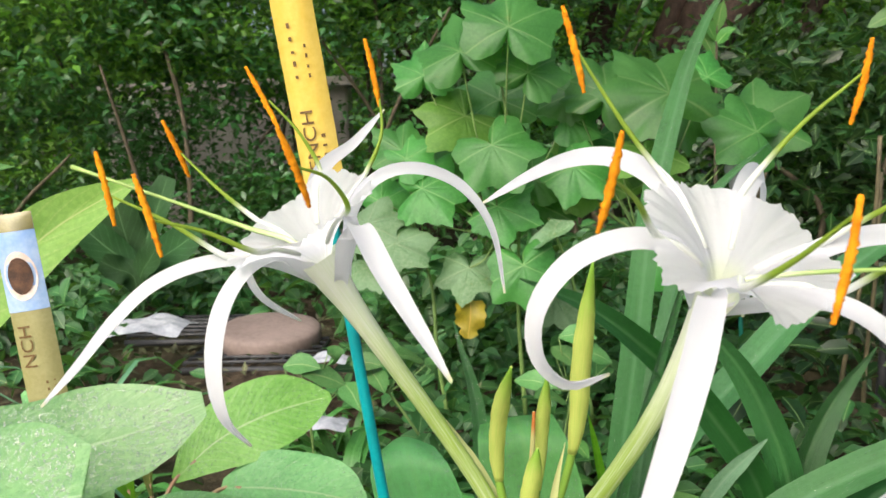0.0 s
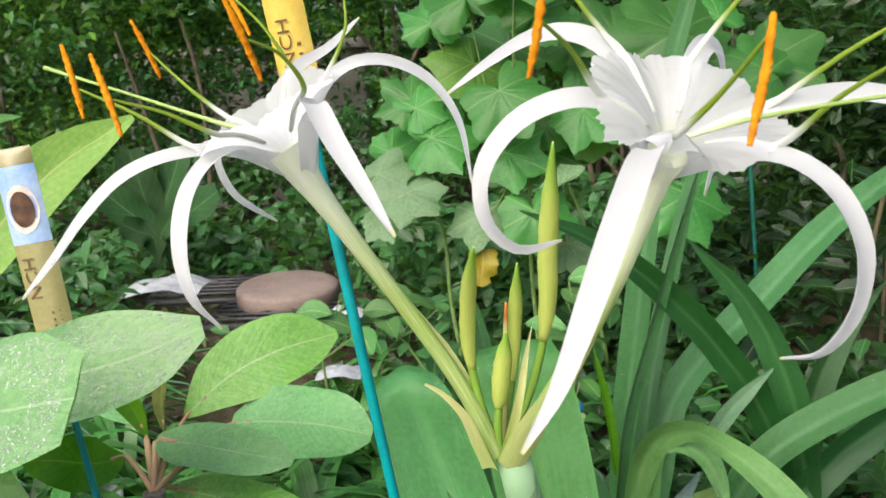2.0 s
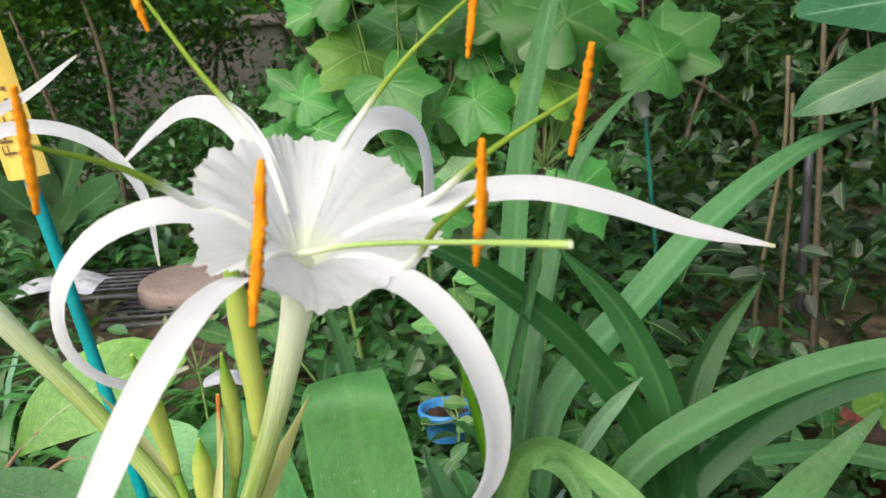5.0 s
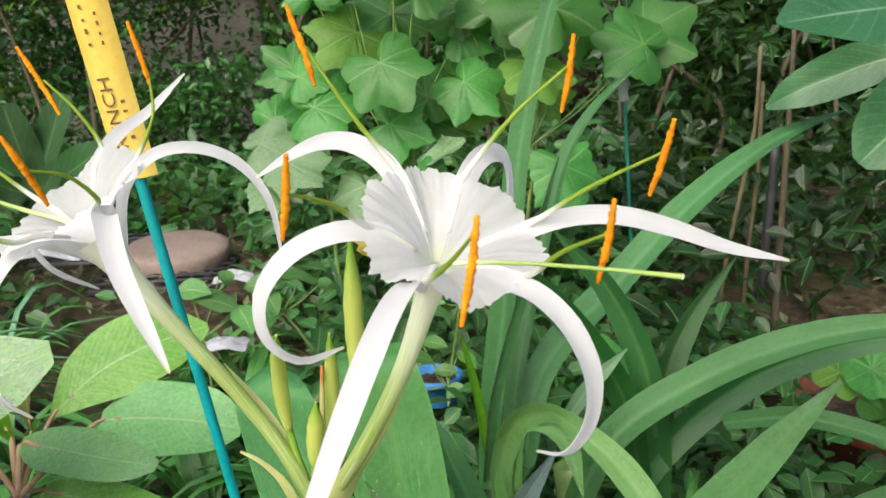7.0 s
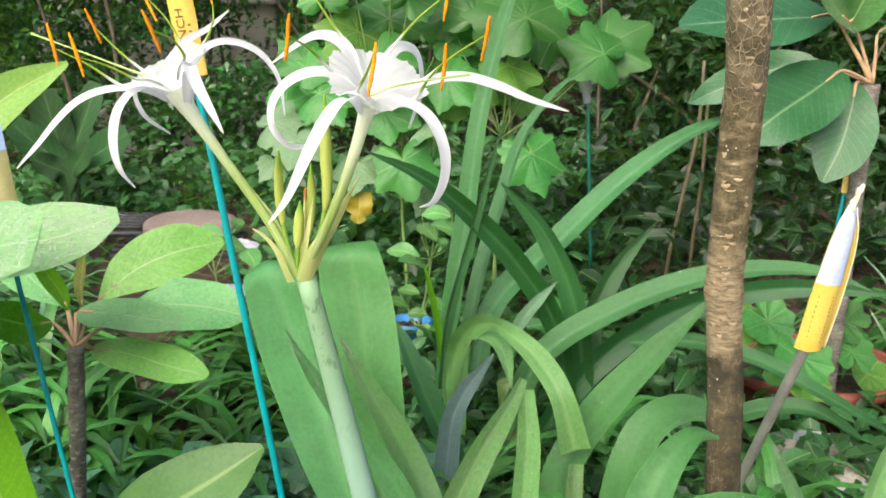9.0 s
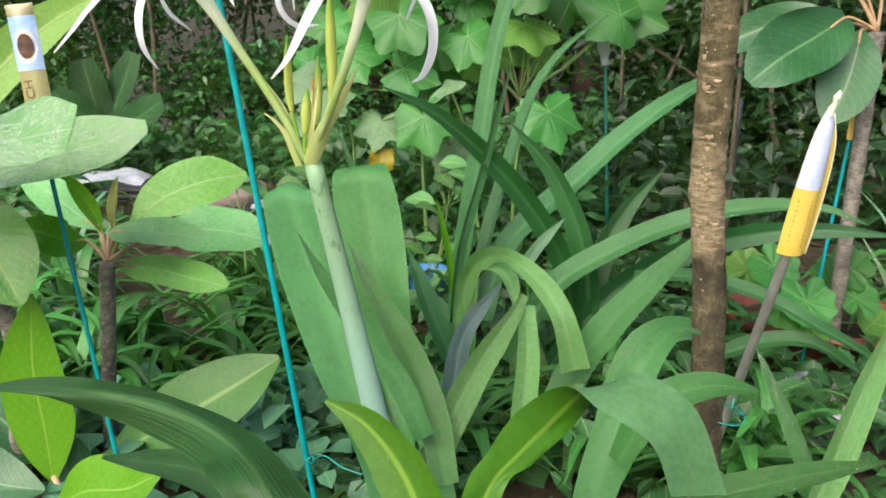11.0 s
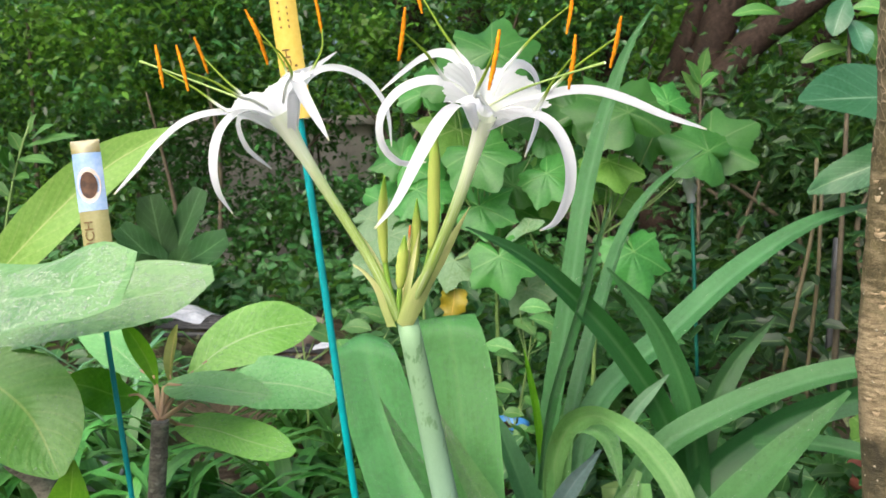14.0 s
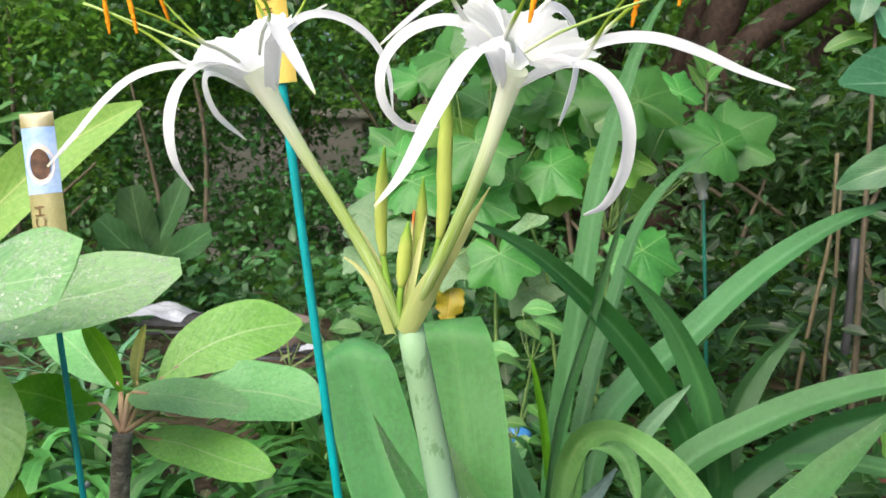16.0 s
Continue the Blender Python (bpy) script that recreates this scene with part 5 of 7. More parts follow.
scar_rng = random.Random(12)
for k in range(58):
    v = scar_rng.uniform(0.36, 0.74)
    leaf_scar(tree, TRUNK, 0.0207, v, scar_rng.uniform(-3.4, -0.1), scar_rng.uniform(0.005, 0.016), scar_rng.uniform(0.002, 0.006), scar_skin, "corky tan leaf scar")
rod = thing("metal_rod", (0.531, 0.714, -0.13), "grey rod leaning on the tree trunk", "rod")
part("shaft", tube([(0.531, 0.714, -0.14), (0.6072, 0.8801, -0.0709), (0.5975, 0.611, 0.343), (0.6015, 0.606, 0.380)], [0.0075, 0.0075, 0.0065], n=14, sides=12), grey_rod, rod)
torn = packet("packet", (0.5988, 0.608, 0.3438), (0.6149, 0.569, 0.5256), 0.040, (0.93, 0.2, 0.3), "torn yellow and pale blue drink sachet with a twisted end", packet_yellow, packet_pale, 0.48, crimp=0.0, rows=((-0.72, 0.10, 0.42, 9, 0.028), (0.10, 0.07, 0.42, 13, 0.05)), outline=(1, 1, 1.0, 0.97, 0.93, 0.86, 0.78, 0.62, 0.30), bulge=0.0125)
part("twisted_end", tube([(0.6142, 0.5705, 0.519), (0.6152, 0.569, 0.5270), (0.6178, 0.567, 0.5335), (0.6190, 0.565, 0.5420), (0.6225, 0.563, 0.5490)], [0.0058, 0.0050, 0.0036, 0.0052, 0.0018], n=18, sides=9, flat=0.45, ripple=0.25, seed=3), packet_cream, torn, "twisted torn cream film end")
part("side_fold", blade([(0.6138, 0.609, 0.3420), (0.6195, 0.598, 0.392), (0.6235, 0.588, 0.440), (0.6245, 0.578, 0.485), (0.6190, 0.571, 0.520)], 0.010, ((0.55, -0.8, 0.1),), (1, 1, 1, 0.8, 0.3), n=24, m=4, fold=0.5, seed=4), packet_yellow, torn, "folded side seam")
part("seam_edge", tube([(0.6178, 0.606, 0.3420), (0.6238, 0.595, 0.392), (0.6278, 0.585, 0.440), (0.6283, 0.576, 0.485), (0.6212, 0.570, 0.522)], [0.0009, 0.0009, 0.0008], n=24, sides=6), packet_cream, torn, "pale cut film edge")


# ---- strap-leaved plant behind the lily ----
STRAP = (0.75, 0.9, 1, 1, 0.95, 0.8, 0.55, 0.05)
crinum = thing("strap_leaved_plant", (0.33, 1.2, -0.12), "clump of long arching green strap leaves", "plant")
part("neck", tube([(0.33, 1.2, -0.14), (0.31, 1.2, -0.02), (0.29, 1.21, 0.06)], [0.05, 0.04, 0.025], n=8, sides=12), green_stem, crinum, "thick pale leaf bases")


def strap(points, width, face=((0, -1, 0.35),), skin=strap_skin, fold=0.42, seed=0, owner=None, n=26, shape=STRAP, label=""):
    leaf = part("leaf", blade(points, width, face, shape, n=n, m=6, fold=fold, thick=0.002, wave=0.03, seed=seed), skin, owner or crinum, label)
    if skin in (limp_skin, blade_skin, cool_strap):
        LIFT[:] = [fold, True, 0.03, seed]
        tagged(part("dew", drops_on(points, width, face, shape, n, 600 if skin is blade_skin else 520, seed, (0.0004, 0.0012)), dew_water, leaf, "beads of clear dew"), kind="stuff")
    return leaf


strap([(0.162, 1.2, 0.027), (0.174, 1.22, 0.1686), (0.2054, 1.25, 0.3737), (0.237, 1.28, 0.5922), (0.2847, 1.3, 0.7761), (0.3178, 1.3, 0.8641), (0.3565, 1.3, 0.9256)], 0.042, ((-0.5, -0.9, 0.1),), cool_strap, seed=1)
strap([(0.1559, 1.18, 0.0552), (0.1715, 1.16, 0.2061), (0.2102, 1.14, 0.3615), (0.2385, 1.12, 0.481), (0.2642, 1.1, 0.5787)], 0.020, ((0.5, -0.9, 0),), cool_strap, seed=2)
strap([(0.1995, 1.25, 0.0314), (0.2238, 1.3, 0.1917), (0.2802, 1.4, 0.3701), (0.3375, 1.5, 0.5077), (0.4061, 1.55, 0.5976), (0.5057, 1.6, 0.6731)], 0.036, ((-0.6, -0.8, 0.2), (-0.7, -0.6, 0.4)), cool_strap, seed=3)
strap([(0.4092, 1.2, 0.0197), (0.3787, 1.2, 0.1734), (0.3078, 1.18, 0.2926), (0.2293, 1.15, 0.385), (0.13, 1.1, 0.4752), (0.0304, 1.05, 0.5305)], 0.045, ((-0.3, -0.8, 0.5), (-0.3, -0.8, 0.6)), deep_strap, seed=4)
strap([(0.4447, 1.22, -0.0286), (0.4372, 1.22, 0.0868), (0.415, 1.22, 0.221), (0.3553, 1.22, 0.3525), (0.2701, 1.22, 0.452)], 0.050, ((-0.4, -0.9, 0.2),), seed=5)
strap([(0.4382, 1.25, 0.0227), (0.4641, 1.28, 0.1643), (0.5206, 1.32, 0.2648), (0.606, 1.361, 0.3496)], 0.052, ((0.2, -1, 0.1),), seed=6, shape=(0.7, 0.9, 1, 0.85, 0.5, 0.04))
strap([(0.222, 1.25, 0.0366), (0.2694, 1.32, 0.1816), (0.4116, 1.4, 0.3006), (0.5573, 1.46, 0.4227), (0.71, 1.5, 0.5189), (0.8667, 1.55, 0.5663)], 0.058, ((-0.3, -0.7, 0.7), (-0.2, -0.6, 0.8)), cool_strap, seed=7)
strap([(0.2767, 1.15, -0.0209), (0.3504, 1.15, 0.1335), (0.4874, 1.15, 0.2244), (0.6175, 1.13, 0.2827), (0.7305, 1.1, 0.3113), (0.8217, 1.05, 0.3176), (0.8797, 1, 0.2994)], 0.052, ((-0.1, -0.6, 0.8), (0, -0.6, 0.8)), cool_strap, seed=8)
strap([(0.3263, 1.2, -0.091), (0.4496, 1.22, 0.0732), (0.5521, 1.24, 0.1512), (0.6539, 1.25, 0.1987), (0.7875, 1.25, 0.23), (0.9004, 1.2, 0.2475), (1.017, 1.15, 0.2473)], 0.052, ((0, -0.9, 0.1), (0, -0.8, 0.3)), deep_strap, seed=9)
strap([(0.29, 1.2, 0.1486), (0.3252, 1.18, 0.2125), (0.3725, 1.16, 0.2747)], 0.026, ((-0.4, -0.9, 0.2),), pale_skin, seed=10, shape=(0.8, 1, 0.8, 0.1), label="pale drying leaf end")
part("leaf", sheet([
    [(0.205, 1.11, 0.0), (0.1899, 1.108, 0.0919), (0.2042, 1.098, 0.1595), (0.2288, 1.078, 0.2006), (0.2488, 1.048, 0.2154), (0.2633, 0.988, 0.2212), (0.2967, 0.938, 0.1971), (0.3284, 0.888, 0.1524), (0.344, 0.868, 0.0702)],
    [(0.19, 1.13, 0.0), (0.1751, 1.124, 0.0898), (0.186, 1.114, 0.1615), (0.211, 1.094, 0.206), (0.2419, 1.062, 0.2250), (0.2718, 1.0, 0.2270), (0.3132, 0.948, 0.2017), (0.3461, 0.898, 0.1580), (0.369, 0.878, 0.0733)],
    [(0.175, 1.12, 0.0), (0.1602, 1.12, 0.0878), (0.1678, 1.11, 0.1636), (0.1932, 1.09, 0.2174), (0.235, 1.06, 0.2427), (0.2803, 1.0, 0.2425), (0.3296, 0.95, 0.2143), (0.3637, 0.9, 0.1688), (0.3939, 0.88, 0.0764)],
], n=60, m=12, thick=0.002, seed=11), limp_skin, crinum, "limp pale-green folded leaf").data.materials.append(limp_skin)
strap([(0.1878, 1.12, -0.0089), (0.1873, 1.12, 0.1174), (0.2187, 1.1, 0.1906), (0.2591, 1.06, 0.1867), (0.2774, 1, 0.1275)], 0.05, ((-0.5, -0.8, 0.3), (0, -0.5, 0.9), (0.5, -0.7, 0.4)), limp_skin, seed=12, n=26, fold=0.35)
strap([(0.285, 0.86, -0.183), (0.3409, 0.9, -0.0062), (0.3981, 0.93, 0.0933), (0.4983, 0.94, 0.2104), (0.5929, 0.95, 0.3033)], 0.062, ((-0.5, -0.8, 0.4), (-0.5, -0.7, 0.5)), blade_skin, seed=13, fold=0.12, shape=(0.7, 0.9, 1, 1, 0.7, 0.1))
strap([(0.4063, 0.8, -0.1227), (0.4259, 0.8, 0.0437), (0.4604, 0.82, 0.1292), (0.5156, 0.84, 0.1591), (0.5793, 0.86, 0.1424), (0.6147, 0.88, 0.1056)], 0.060, ((-0.3, -0.9, 0.4), (-0.3, -0.6, 0.8), (0.2, -0.5, 0.9)), blade_skin, seed=14, fold=0.15, shape=(0.7, 0.9, 1, 1, 0.8, 0.3))
strap([(0.1073, 0.6, -0.0345), (0.1549, 0.66, 0.0588), (0.2018, 0.72, 0.1339), (0.2563, 0.78, 0.1981), (0.2738, 0.8, 0.2267)], 0.050, ((0.4, -0.9, 0.2), (0.5, -0.8, 0.3)), limp_skin, seed=15, fold=0.3, shape=(0.7, 1, 1, 0.8, 0.3))
strap([(0.2784, 0.8, 0.2089), (0.2811, 0.78, 0.1353), (0.2747, 0.76, 0.0528), (0.2666, 0.74, -0.0297)], 0.040, ((0.1, -1, 0),), limp_skin, seed=16, fold=0.4, shape=(0.6, 0.9, 1, 0.9), label="limp hanging leaf")
strap([(0.1508, 0.9, -0.1236), (0.1642, 0.95, -0.0004), (0.1831, 1, 0.0951), (0.2487, 1.05, 0.1738)], 0.042, ((-0.2, -1, 0.1),), steel_skin, seed=17, shape=(0.8, 1, 1, 0.9, 0.7, 0.1))
strap([(0.1886, 1, -0.0236), (0.1323, 1.02, 0.0978), (0.0908, 1.05, 0.194), (0.0736, 1.08, 0.2279)], 0.045, ((0.5, -0.8, 0.2),), seed=18)
strap([(0.158, 1.2, 0.1005), (0.1472, 1.18, 0.1995), (0.1243, 1.15, 0.317)], 0.014, ((0.3, -1, 0.1),), lit_skin, seed=19)
strap([(0.3616, 0.85, -0.0923), (0.3646, 0.86, -0.0063), (0.3691, 0.875, 0.0515)], 0.030, ((0.1, -1, 0),), limp_skin, seed=20, shape=(0.9, 1, 0.8))
strap([(-0.03, 1.18, -0.1), (-0.0288, 1.17, 0.2631), (-0.0364, 1.16, 0.355), (-0.05, 1.15, 0.4113), (-0.060, 1.15, 0.455)], 0.026, ((0.3, -0.9, 0.1),), cool_strap, seed=27, shape=(0.8, 1, 1, 0.85, 0.1))
# leaves by the trunk, further along
strap([(0.5019, 1.1, 0.176), (0.6167, 1.1, 0.1767), (0.7303, 1.06, 0.1523), (0.8309, 1.02, 0.103), (0.9568, 1, 0.0352)], 0.032, ((0, -0.7, 0.7),), seed=21)
strap([(0.644, 1.05, 0.0354), (0.7341, 1.05, 0.067), (0.8136, 1.02, 0.0762), (0.9002, 1, 0.0261)], 0.036, ((0, -0.6, 0.8),), seed=22)
strap([(0.6061, 0.72, 0.1804), (0.6228, 0.7, 0.1378), (0.6532, 0.68, 0.0705), (0.6793, 0.66, 0.0036)], 0.026, ((-0.6, -0.8, 0.3),), blade_skin, seed=23, shape=(0.1, 0.7, 1, 1))
strap([(0.6679, 0.62, -0.0409), (0.7198, 0.66, 0.0646), (0.7676, 0.7, 0.1476), (0.8065, 0.72, 0.2326)], 0.060, ((0.4, -0.9, 0.2),), limp_skin, seed=24, fold=0.3)
strap([(0.8932, 0.85, 0.1203), (0.8591, 0.88, 0.2318), (0.8251, 0.9, 0.3003)], 0.022, ((0.4, -0.8, 0.4),), limp_skin, seed=25, shape=(1, 0.9, 0.6, 0.05))
strap([(0.9323, 0.95, 0.21), (0.9077, 1, 0.3045), (0.8736, 1.03, 0.3551)], 0.012, ((0.4, -0.8, 0.4),), pale_skin, seed=26, shape=(1, 0.9, 0.6, 0.05))

# ---- low plant at the camera's feet: wide leaves close to the path ----
near = thing("broad_leaved_plant", (0.202, 0.12, 0.1113), "low plant with broad arching glossy green leaves", "plant")


def near_leaf(points, width, face, skin, seed, shape=(0.6, 0.85, 1, 1, 0.9, 0.6, 0.08), fold=0.2):
    dewy(near, points, width, face, shape, skin, seed, fold=fold, wave=0.04, n=46, count=420, size=(0.0002, 0.0007))


part("leaf", sheet([
    [(0.150, 0.09, 0.12), (0.185, 0.1, 0.2735), (0.2028, 0.11, 0.305), (0.2281, 0.125, 0.3347), (0.2635, 0.14, 0.3481), (0.2899, 0.135, 0.3306), (0.3273, 0.125, 0.3087), (0.343, 0.12, 0.2692)],
    [(0.172, 0.105, 0.12), (0.1988, 0.105, 0.2689), (0.2197, 0.115, 0.2984), (0.248, 0.135, 0.3194), (0.2802, 0.165, 0.3352), (0.3087, 0.16, 0.3354), (0.3463, 0.15, 0.3146), (0.3681, 0.14, 0.259)],
    [(0.194, 0.10, 0.12), (0.214, 0.1, 0.2721), (0.2389, 0.12, 0.2941), (0.2658, 0.14, 0.3105), (0.2984, 0.195, 0.3177), (0.3272, 0.19, 0.3397), (0.3717, 0.175, 0.3161), (0.398, 0.16, 0.2489)],
], n=60, seed=1), matt_skin, near, "bent leaf, backlit yellow-green beneath and dull sea-green above").data.materials.append(under_skin)
near_leaf([(0.183, 0.16, 0.0789), (0.1617, 0.2, 0.1578), (0.1346, 0.23, 0.2192), (0.0991, 0.25, 0.2599), (0.0593, 0.26, 0.2809)], 0.058, ((-0.3, -0.9, 0.3), (-0.4, -0.8, 0.4)), under_skin, 2)
part("leaf", sheet([
    [(-0.309, 0.335, 0.2529), (-0.232, 0.312, 0.2568), (-0.1609, 0.295, 0.2434), (-0.1037, 0.265, 0.2369), (-0.0541, 0.225, 0.2345), (-0.0092, 0.165, 0.2327), (0.09, 0.15, 0.12)],
    [(-0.3101, 0.335, 0.2542), (-0.2335, 0.31, 0.2618), (-0.1503, 0.285, 0.2711), (-0.0765, 0.255, 0.27), (-0.0187, 0.215, 0.2572), (0.0275, 0.15, 0.2419), (0.11, 0.14, 0.12)],
    [(-0.3136, 0.34, 0.254), (-0.2452, 0.335, 0.269), (-0.1613, 0.32, 0.2706), (-0.0802, 0.29, 0.2638), (-0.0104, 0.25, 0.2538), (0.0588, 0.18, 0.2289), (0.13, 0.16, 0.12)],
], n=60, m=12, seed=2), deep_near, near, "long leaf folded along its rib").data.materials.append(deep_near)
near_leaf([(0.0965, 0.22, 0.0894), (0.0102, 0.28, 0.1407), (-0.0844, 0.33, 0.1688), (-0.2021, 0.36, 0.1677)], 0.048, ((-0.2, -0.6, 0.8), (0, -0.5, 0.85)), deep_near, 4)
near_leaf([(0.2799, 0.2, 0.0813), (0.3735, 0.2, 0.2032), (0.4427, 0.2, 0.2373), (0.543, 0.2, 0.2607)], 0.034, ((0, -0.5, 0.85),), near_skin, 5)
near_leaf([(0.3584, 0.42, 0.1414), (0.3989, 0.42, 0.2111), (0.453, 0.42, 0.2355), (0.5114, 0.42, 0.2306)], 0.042, ((-0.2, -0.6, 0.8),), near_skin, 6)
near_leaf([(0.3096, 0.4, 0.0082), (0.3508, 0.45, 0.1263), (0.3917, 0.5, 0.2138), (0.4392, 0.53, 0.2619), (0.4789, 0.55, 0.2523)], 0.052, ((-0.4, -0.8, 0.4), (-0.2, -0.6, 0.8)), blade_skin, 7)


# ---- the glossy-leaved plant on the other side ----
BLUNT = (0.25, 0.6, 0.85, 0.98, 1, 1, 0.96, 0.86, 0.66, 0.2)
LEAF = (0.1, 0.42, 0.7, 0.88, 1, 1, 0.95, 0.82, 0.55, 0.1)
frang = thing("glossy_leaved_plant", (-0.4524, 0.92, -0.0826), "young plant with a grey stem and glossy oval leaves", "plant")
CROWN = Vector((-0.3967, 0.8531, 0.2576))


def oval(owner, points, width, face, skin, seed, stalk=None, shape=LEAF, fold=0.22, wave=0.06, n=22):
    leaf = part("leaf", blade(points, width, face, shape, n=n, m=8, fold=fold, thick=0.0014, wave=wave, seed=seed), skin, owner)
    if skin in (dewy_skin, shiny_skin, wet_lit, sage_skin, fresh_skin):
        LIFT[:] = [fold, True, wave, seed]
        count = 9500 if skin is dewy_skin else 900 if skin is wet_lit else 2200
        tagged(part("dew", drops_on(points, width, face, shape, n, count, seed, (0.0004, 0.0013) if skin is dewy_skin else (0.0003, 0.0009)), dew_water, leaf, "beads of clear dew"), kind="stuff")
    if stalk is not None:
        a, b = Vector(stalk), Vector(points[0])
        part("petiole", tube([a, a.lerp(b, 0.5) + Vector((0, 0, 0.004)), b, b.lerp(Vector(points[1]), 0.5)], [0.004, 0.0034, 0.003, 0.002], n=10, sides=8), petiole_skin, leaf, "pinkish leaf stalk")
    return leaf


part("stem", ringed_trunk(((-0.468, 0.95, -0.1662), (-0.432, 0.9, 0.045), CROWN), 0.0115, 0.0125, 9, n=44, sides=14), grey_bark, frang, "grey stem with pale leaf scars")
for k in range(26):
    leaf_scar(frang, ((-0.468, 0.95, -0.1662), (-0.432, 0.9, 0.045), CROWN), 0.0128, 0.25 + 0.69 * k / 26, (-1.2, -2.3, -0.5, -1.8)[k % 4], 0.012, 0.005, pale_scar, "pale grey leaf scar")
oval(frang, [(-0.4126, 1, 0.2901), (-0.3638, 1.03, 0.3307), (-0.3014, 1.06, 0.3558), (-0.2273, 1.1, 0.3661)], 0.104, ((0, -0.85, 0.5),), fresh_skin, 1, CROWN, fold=0.12)
oval(frang, [(-0.3531, 1, 0.2794), (-0.2982, 0.99, 0.2841), (-0.2307, 0.98, 0.2819), (-0.1668, 0.98, 0.2664)], 0.105, ((0.1, -0.62, 0.78),), sage_skin, 2, CROWN, shape=BLUNT, fold=0.10, wave=0.08)
oval(frang, [(-0.4178, 0.92, 0.2924), (-0.3444, 0.87, 0.3058), (-0.2828, 0.84, 0.3074), (-0.2223, 0.82, 0.3061)], 0.062, ((0.1, -0.62, 0.78),), sage_skin, 8, CROWN, shape=BLUNT, fold=0.10, wave=0.08)
oval(frang, [(-0.3909, 0.9, 0.2384), (-0.3238, 0.86, 0.2454), (-0.2514, 0.82, 0.2411), (-0.1803, 0.78, 0.2398)], 0.064, ((0, -0.6, 0.8),), fresh_skin, 3, CROWN, shape=BLUNT, wave=0.12, fold=0.12)
oval(frang, [(-0.4438, 0.95, 0.2823), (-0.4564, 0.95, 0.3178), (-0.4716, 0.94, 0.3551), (-0.4843, 0.92, 0.389)], 0.030, ((0.4, -0.9, 0),), lit_skin, 4, CROWN, fold=0.5)
oval(frang, [(-0.4346, 0.98, 0.2754), (-0.4387, 0.99, 0.3099), (-0.437, 1, 0.345), (-0.4302, 1, 0.3731)], 0.022, ((-0.3, -0.9, 0),), olive_skin, 5, CROWN, fold=0.5)
oval(frang, [(-0.4491, 0.9, 0.2811), (-0.4648, 0.86, 0.2906), (-0.4824, 0.82, 0.3122), (-0.5146, 0.8, 0.3238)], 0.062, ((0, -0.9, 0.4),), lit_skin, 6, CROWN)
oval(frang, [(-0.4719, 1, 0.2784), (-0.5437, 1.06, 0.3006), (-0.6196, 1.12, 0.3261), (-0.6939, 1.16, 0.3582)], 0.07, ((0, -0.8, 0.6),), sage_skin, 7, CROWN)

# larger plant at the edge, whose leaves hang over the stake
big = thing("large_leaved_plant", (-0.6372, 0.9, 0.0536), "shrub with very large dewy pale-green leaves", "plant")
part("stem", tube([(-0.5593, 0.8, -0.1767), (-0.5328, 0.8, 0.1421), (-0.5581, 0.76, 0.2209), (-0.6079, 0.74, 0.3073), (-0.6366, 0.74, 0.4206)], [0.018, 0.017, 0.016, 0.014], n=20, sides=12, ring=0.05), grey_bark, big, "thick grey-brown stem")
HUB = Vector((-0.6366, 0.74, 0.4206))
oval(big, [(-0.6358, 0.74, 0.4174), (-0.4983, 0.71, 0.4341), (-0.3969, 0.69, 0.4491), (-0.3164, 0.69, 0.4679), (-0.2566, 0.7, 0.4903)], 0.125, ((0.1, -0.62, 0.78),), dewy_skin, 1, HUB, shape=BLUNT, wave=0.12, fold=0.06)
oval(big, [(-0.5735, 0.56, 0.4548), (-0.4655, 0.53, 0.4703), (-0.371, 0.5, 0.4853), (-0.3085, 0.485, 0.4966), (-0.2545, 0.475, 0.5074)], 0.115, ((0.05, -0.66, 0.75),), dewy_skin, 2, HUB, shape=(0.25, 0.6, 0.85, 0.98, 1, 1, 1, 0.96, 0.88, 0.55), wave=0.17, fold=0.06)
oval(big, [(-0.7082, 0.84, 0.3738), (-0.6494, 0.86, 0.4564), (-0.5572, 0.87, 0.5538), (-0.475, 0.88, 0.6255), (-0.3738, 0.87, 0.6763)], 0.076, ((0.3, -0.9, 0.3), (0.4, -0.8, 0.3)), pale_lit, 3, HUB, wave=0.05)
oval(big, [(-0.5651, 0.66, 0.3761), (-0.5009, 0.64, 0.3551), (-0.4464, 0.62, 0.3214), (-0.4045, 0.6, 0.2621)], 0.125, ((0.25, -0.85, 0.5),), wet_lit, 4, HUB, wave=0.1)
oval(big, [(-0.6204, 0.7, 0.2308), (-0.5574, 0.7, 0.2565), (-0.4958, 0.7, 0.2594), (-0.4503, 0.7, 0.2394)], 0.06, ((0, -0.6, 0.8),), deep_skin, 5, wave=0.1)

# young shoot by the path
shoot = thing("young_shoot", (-0.4337, 0.7, -0.0954), "young shoot with upright bright green leaves", "plant")
part("stem", tube([(-0.3617, 0.66, -0.197), (-0.4348, 0.72, -0.1067), (-0.4579, 0.73, -0.0578)], [0.009, 0.007, 0.005], n=8, sides=8), petiole_skin, shoot)
oval(shoot, [(-0.459, 0.73, -0.0678), (-0.4637, 0.73, 0.0205), (-0.4712, 0.73, 0.1202), (-0.4609, 0.73, 0.2378)], 0.105, ((0.1, -1, 0.1),), lit_skin, 1, fold=0.12, shape=(0.1, 0.5, 0.8, 0.97, 1, 0.95, 0.85, 0.66, 0.4, 0.05))
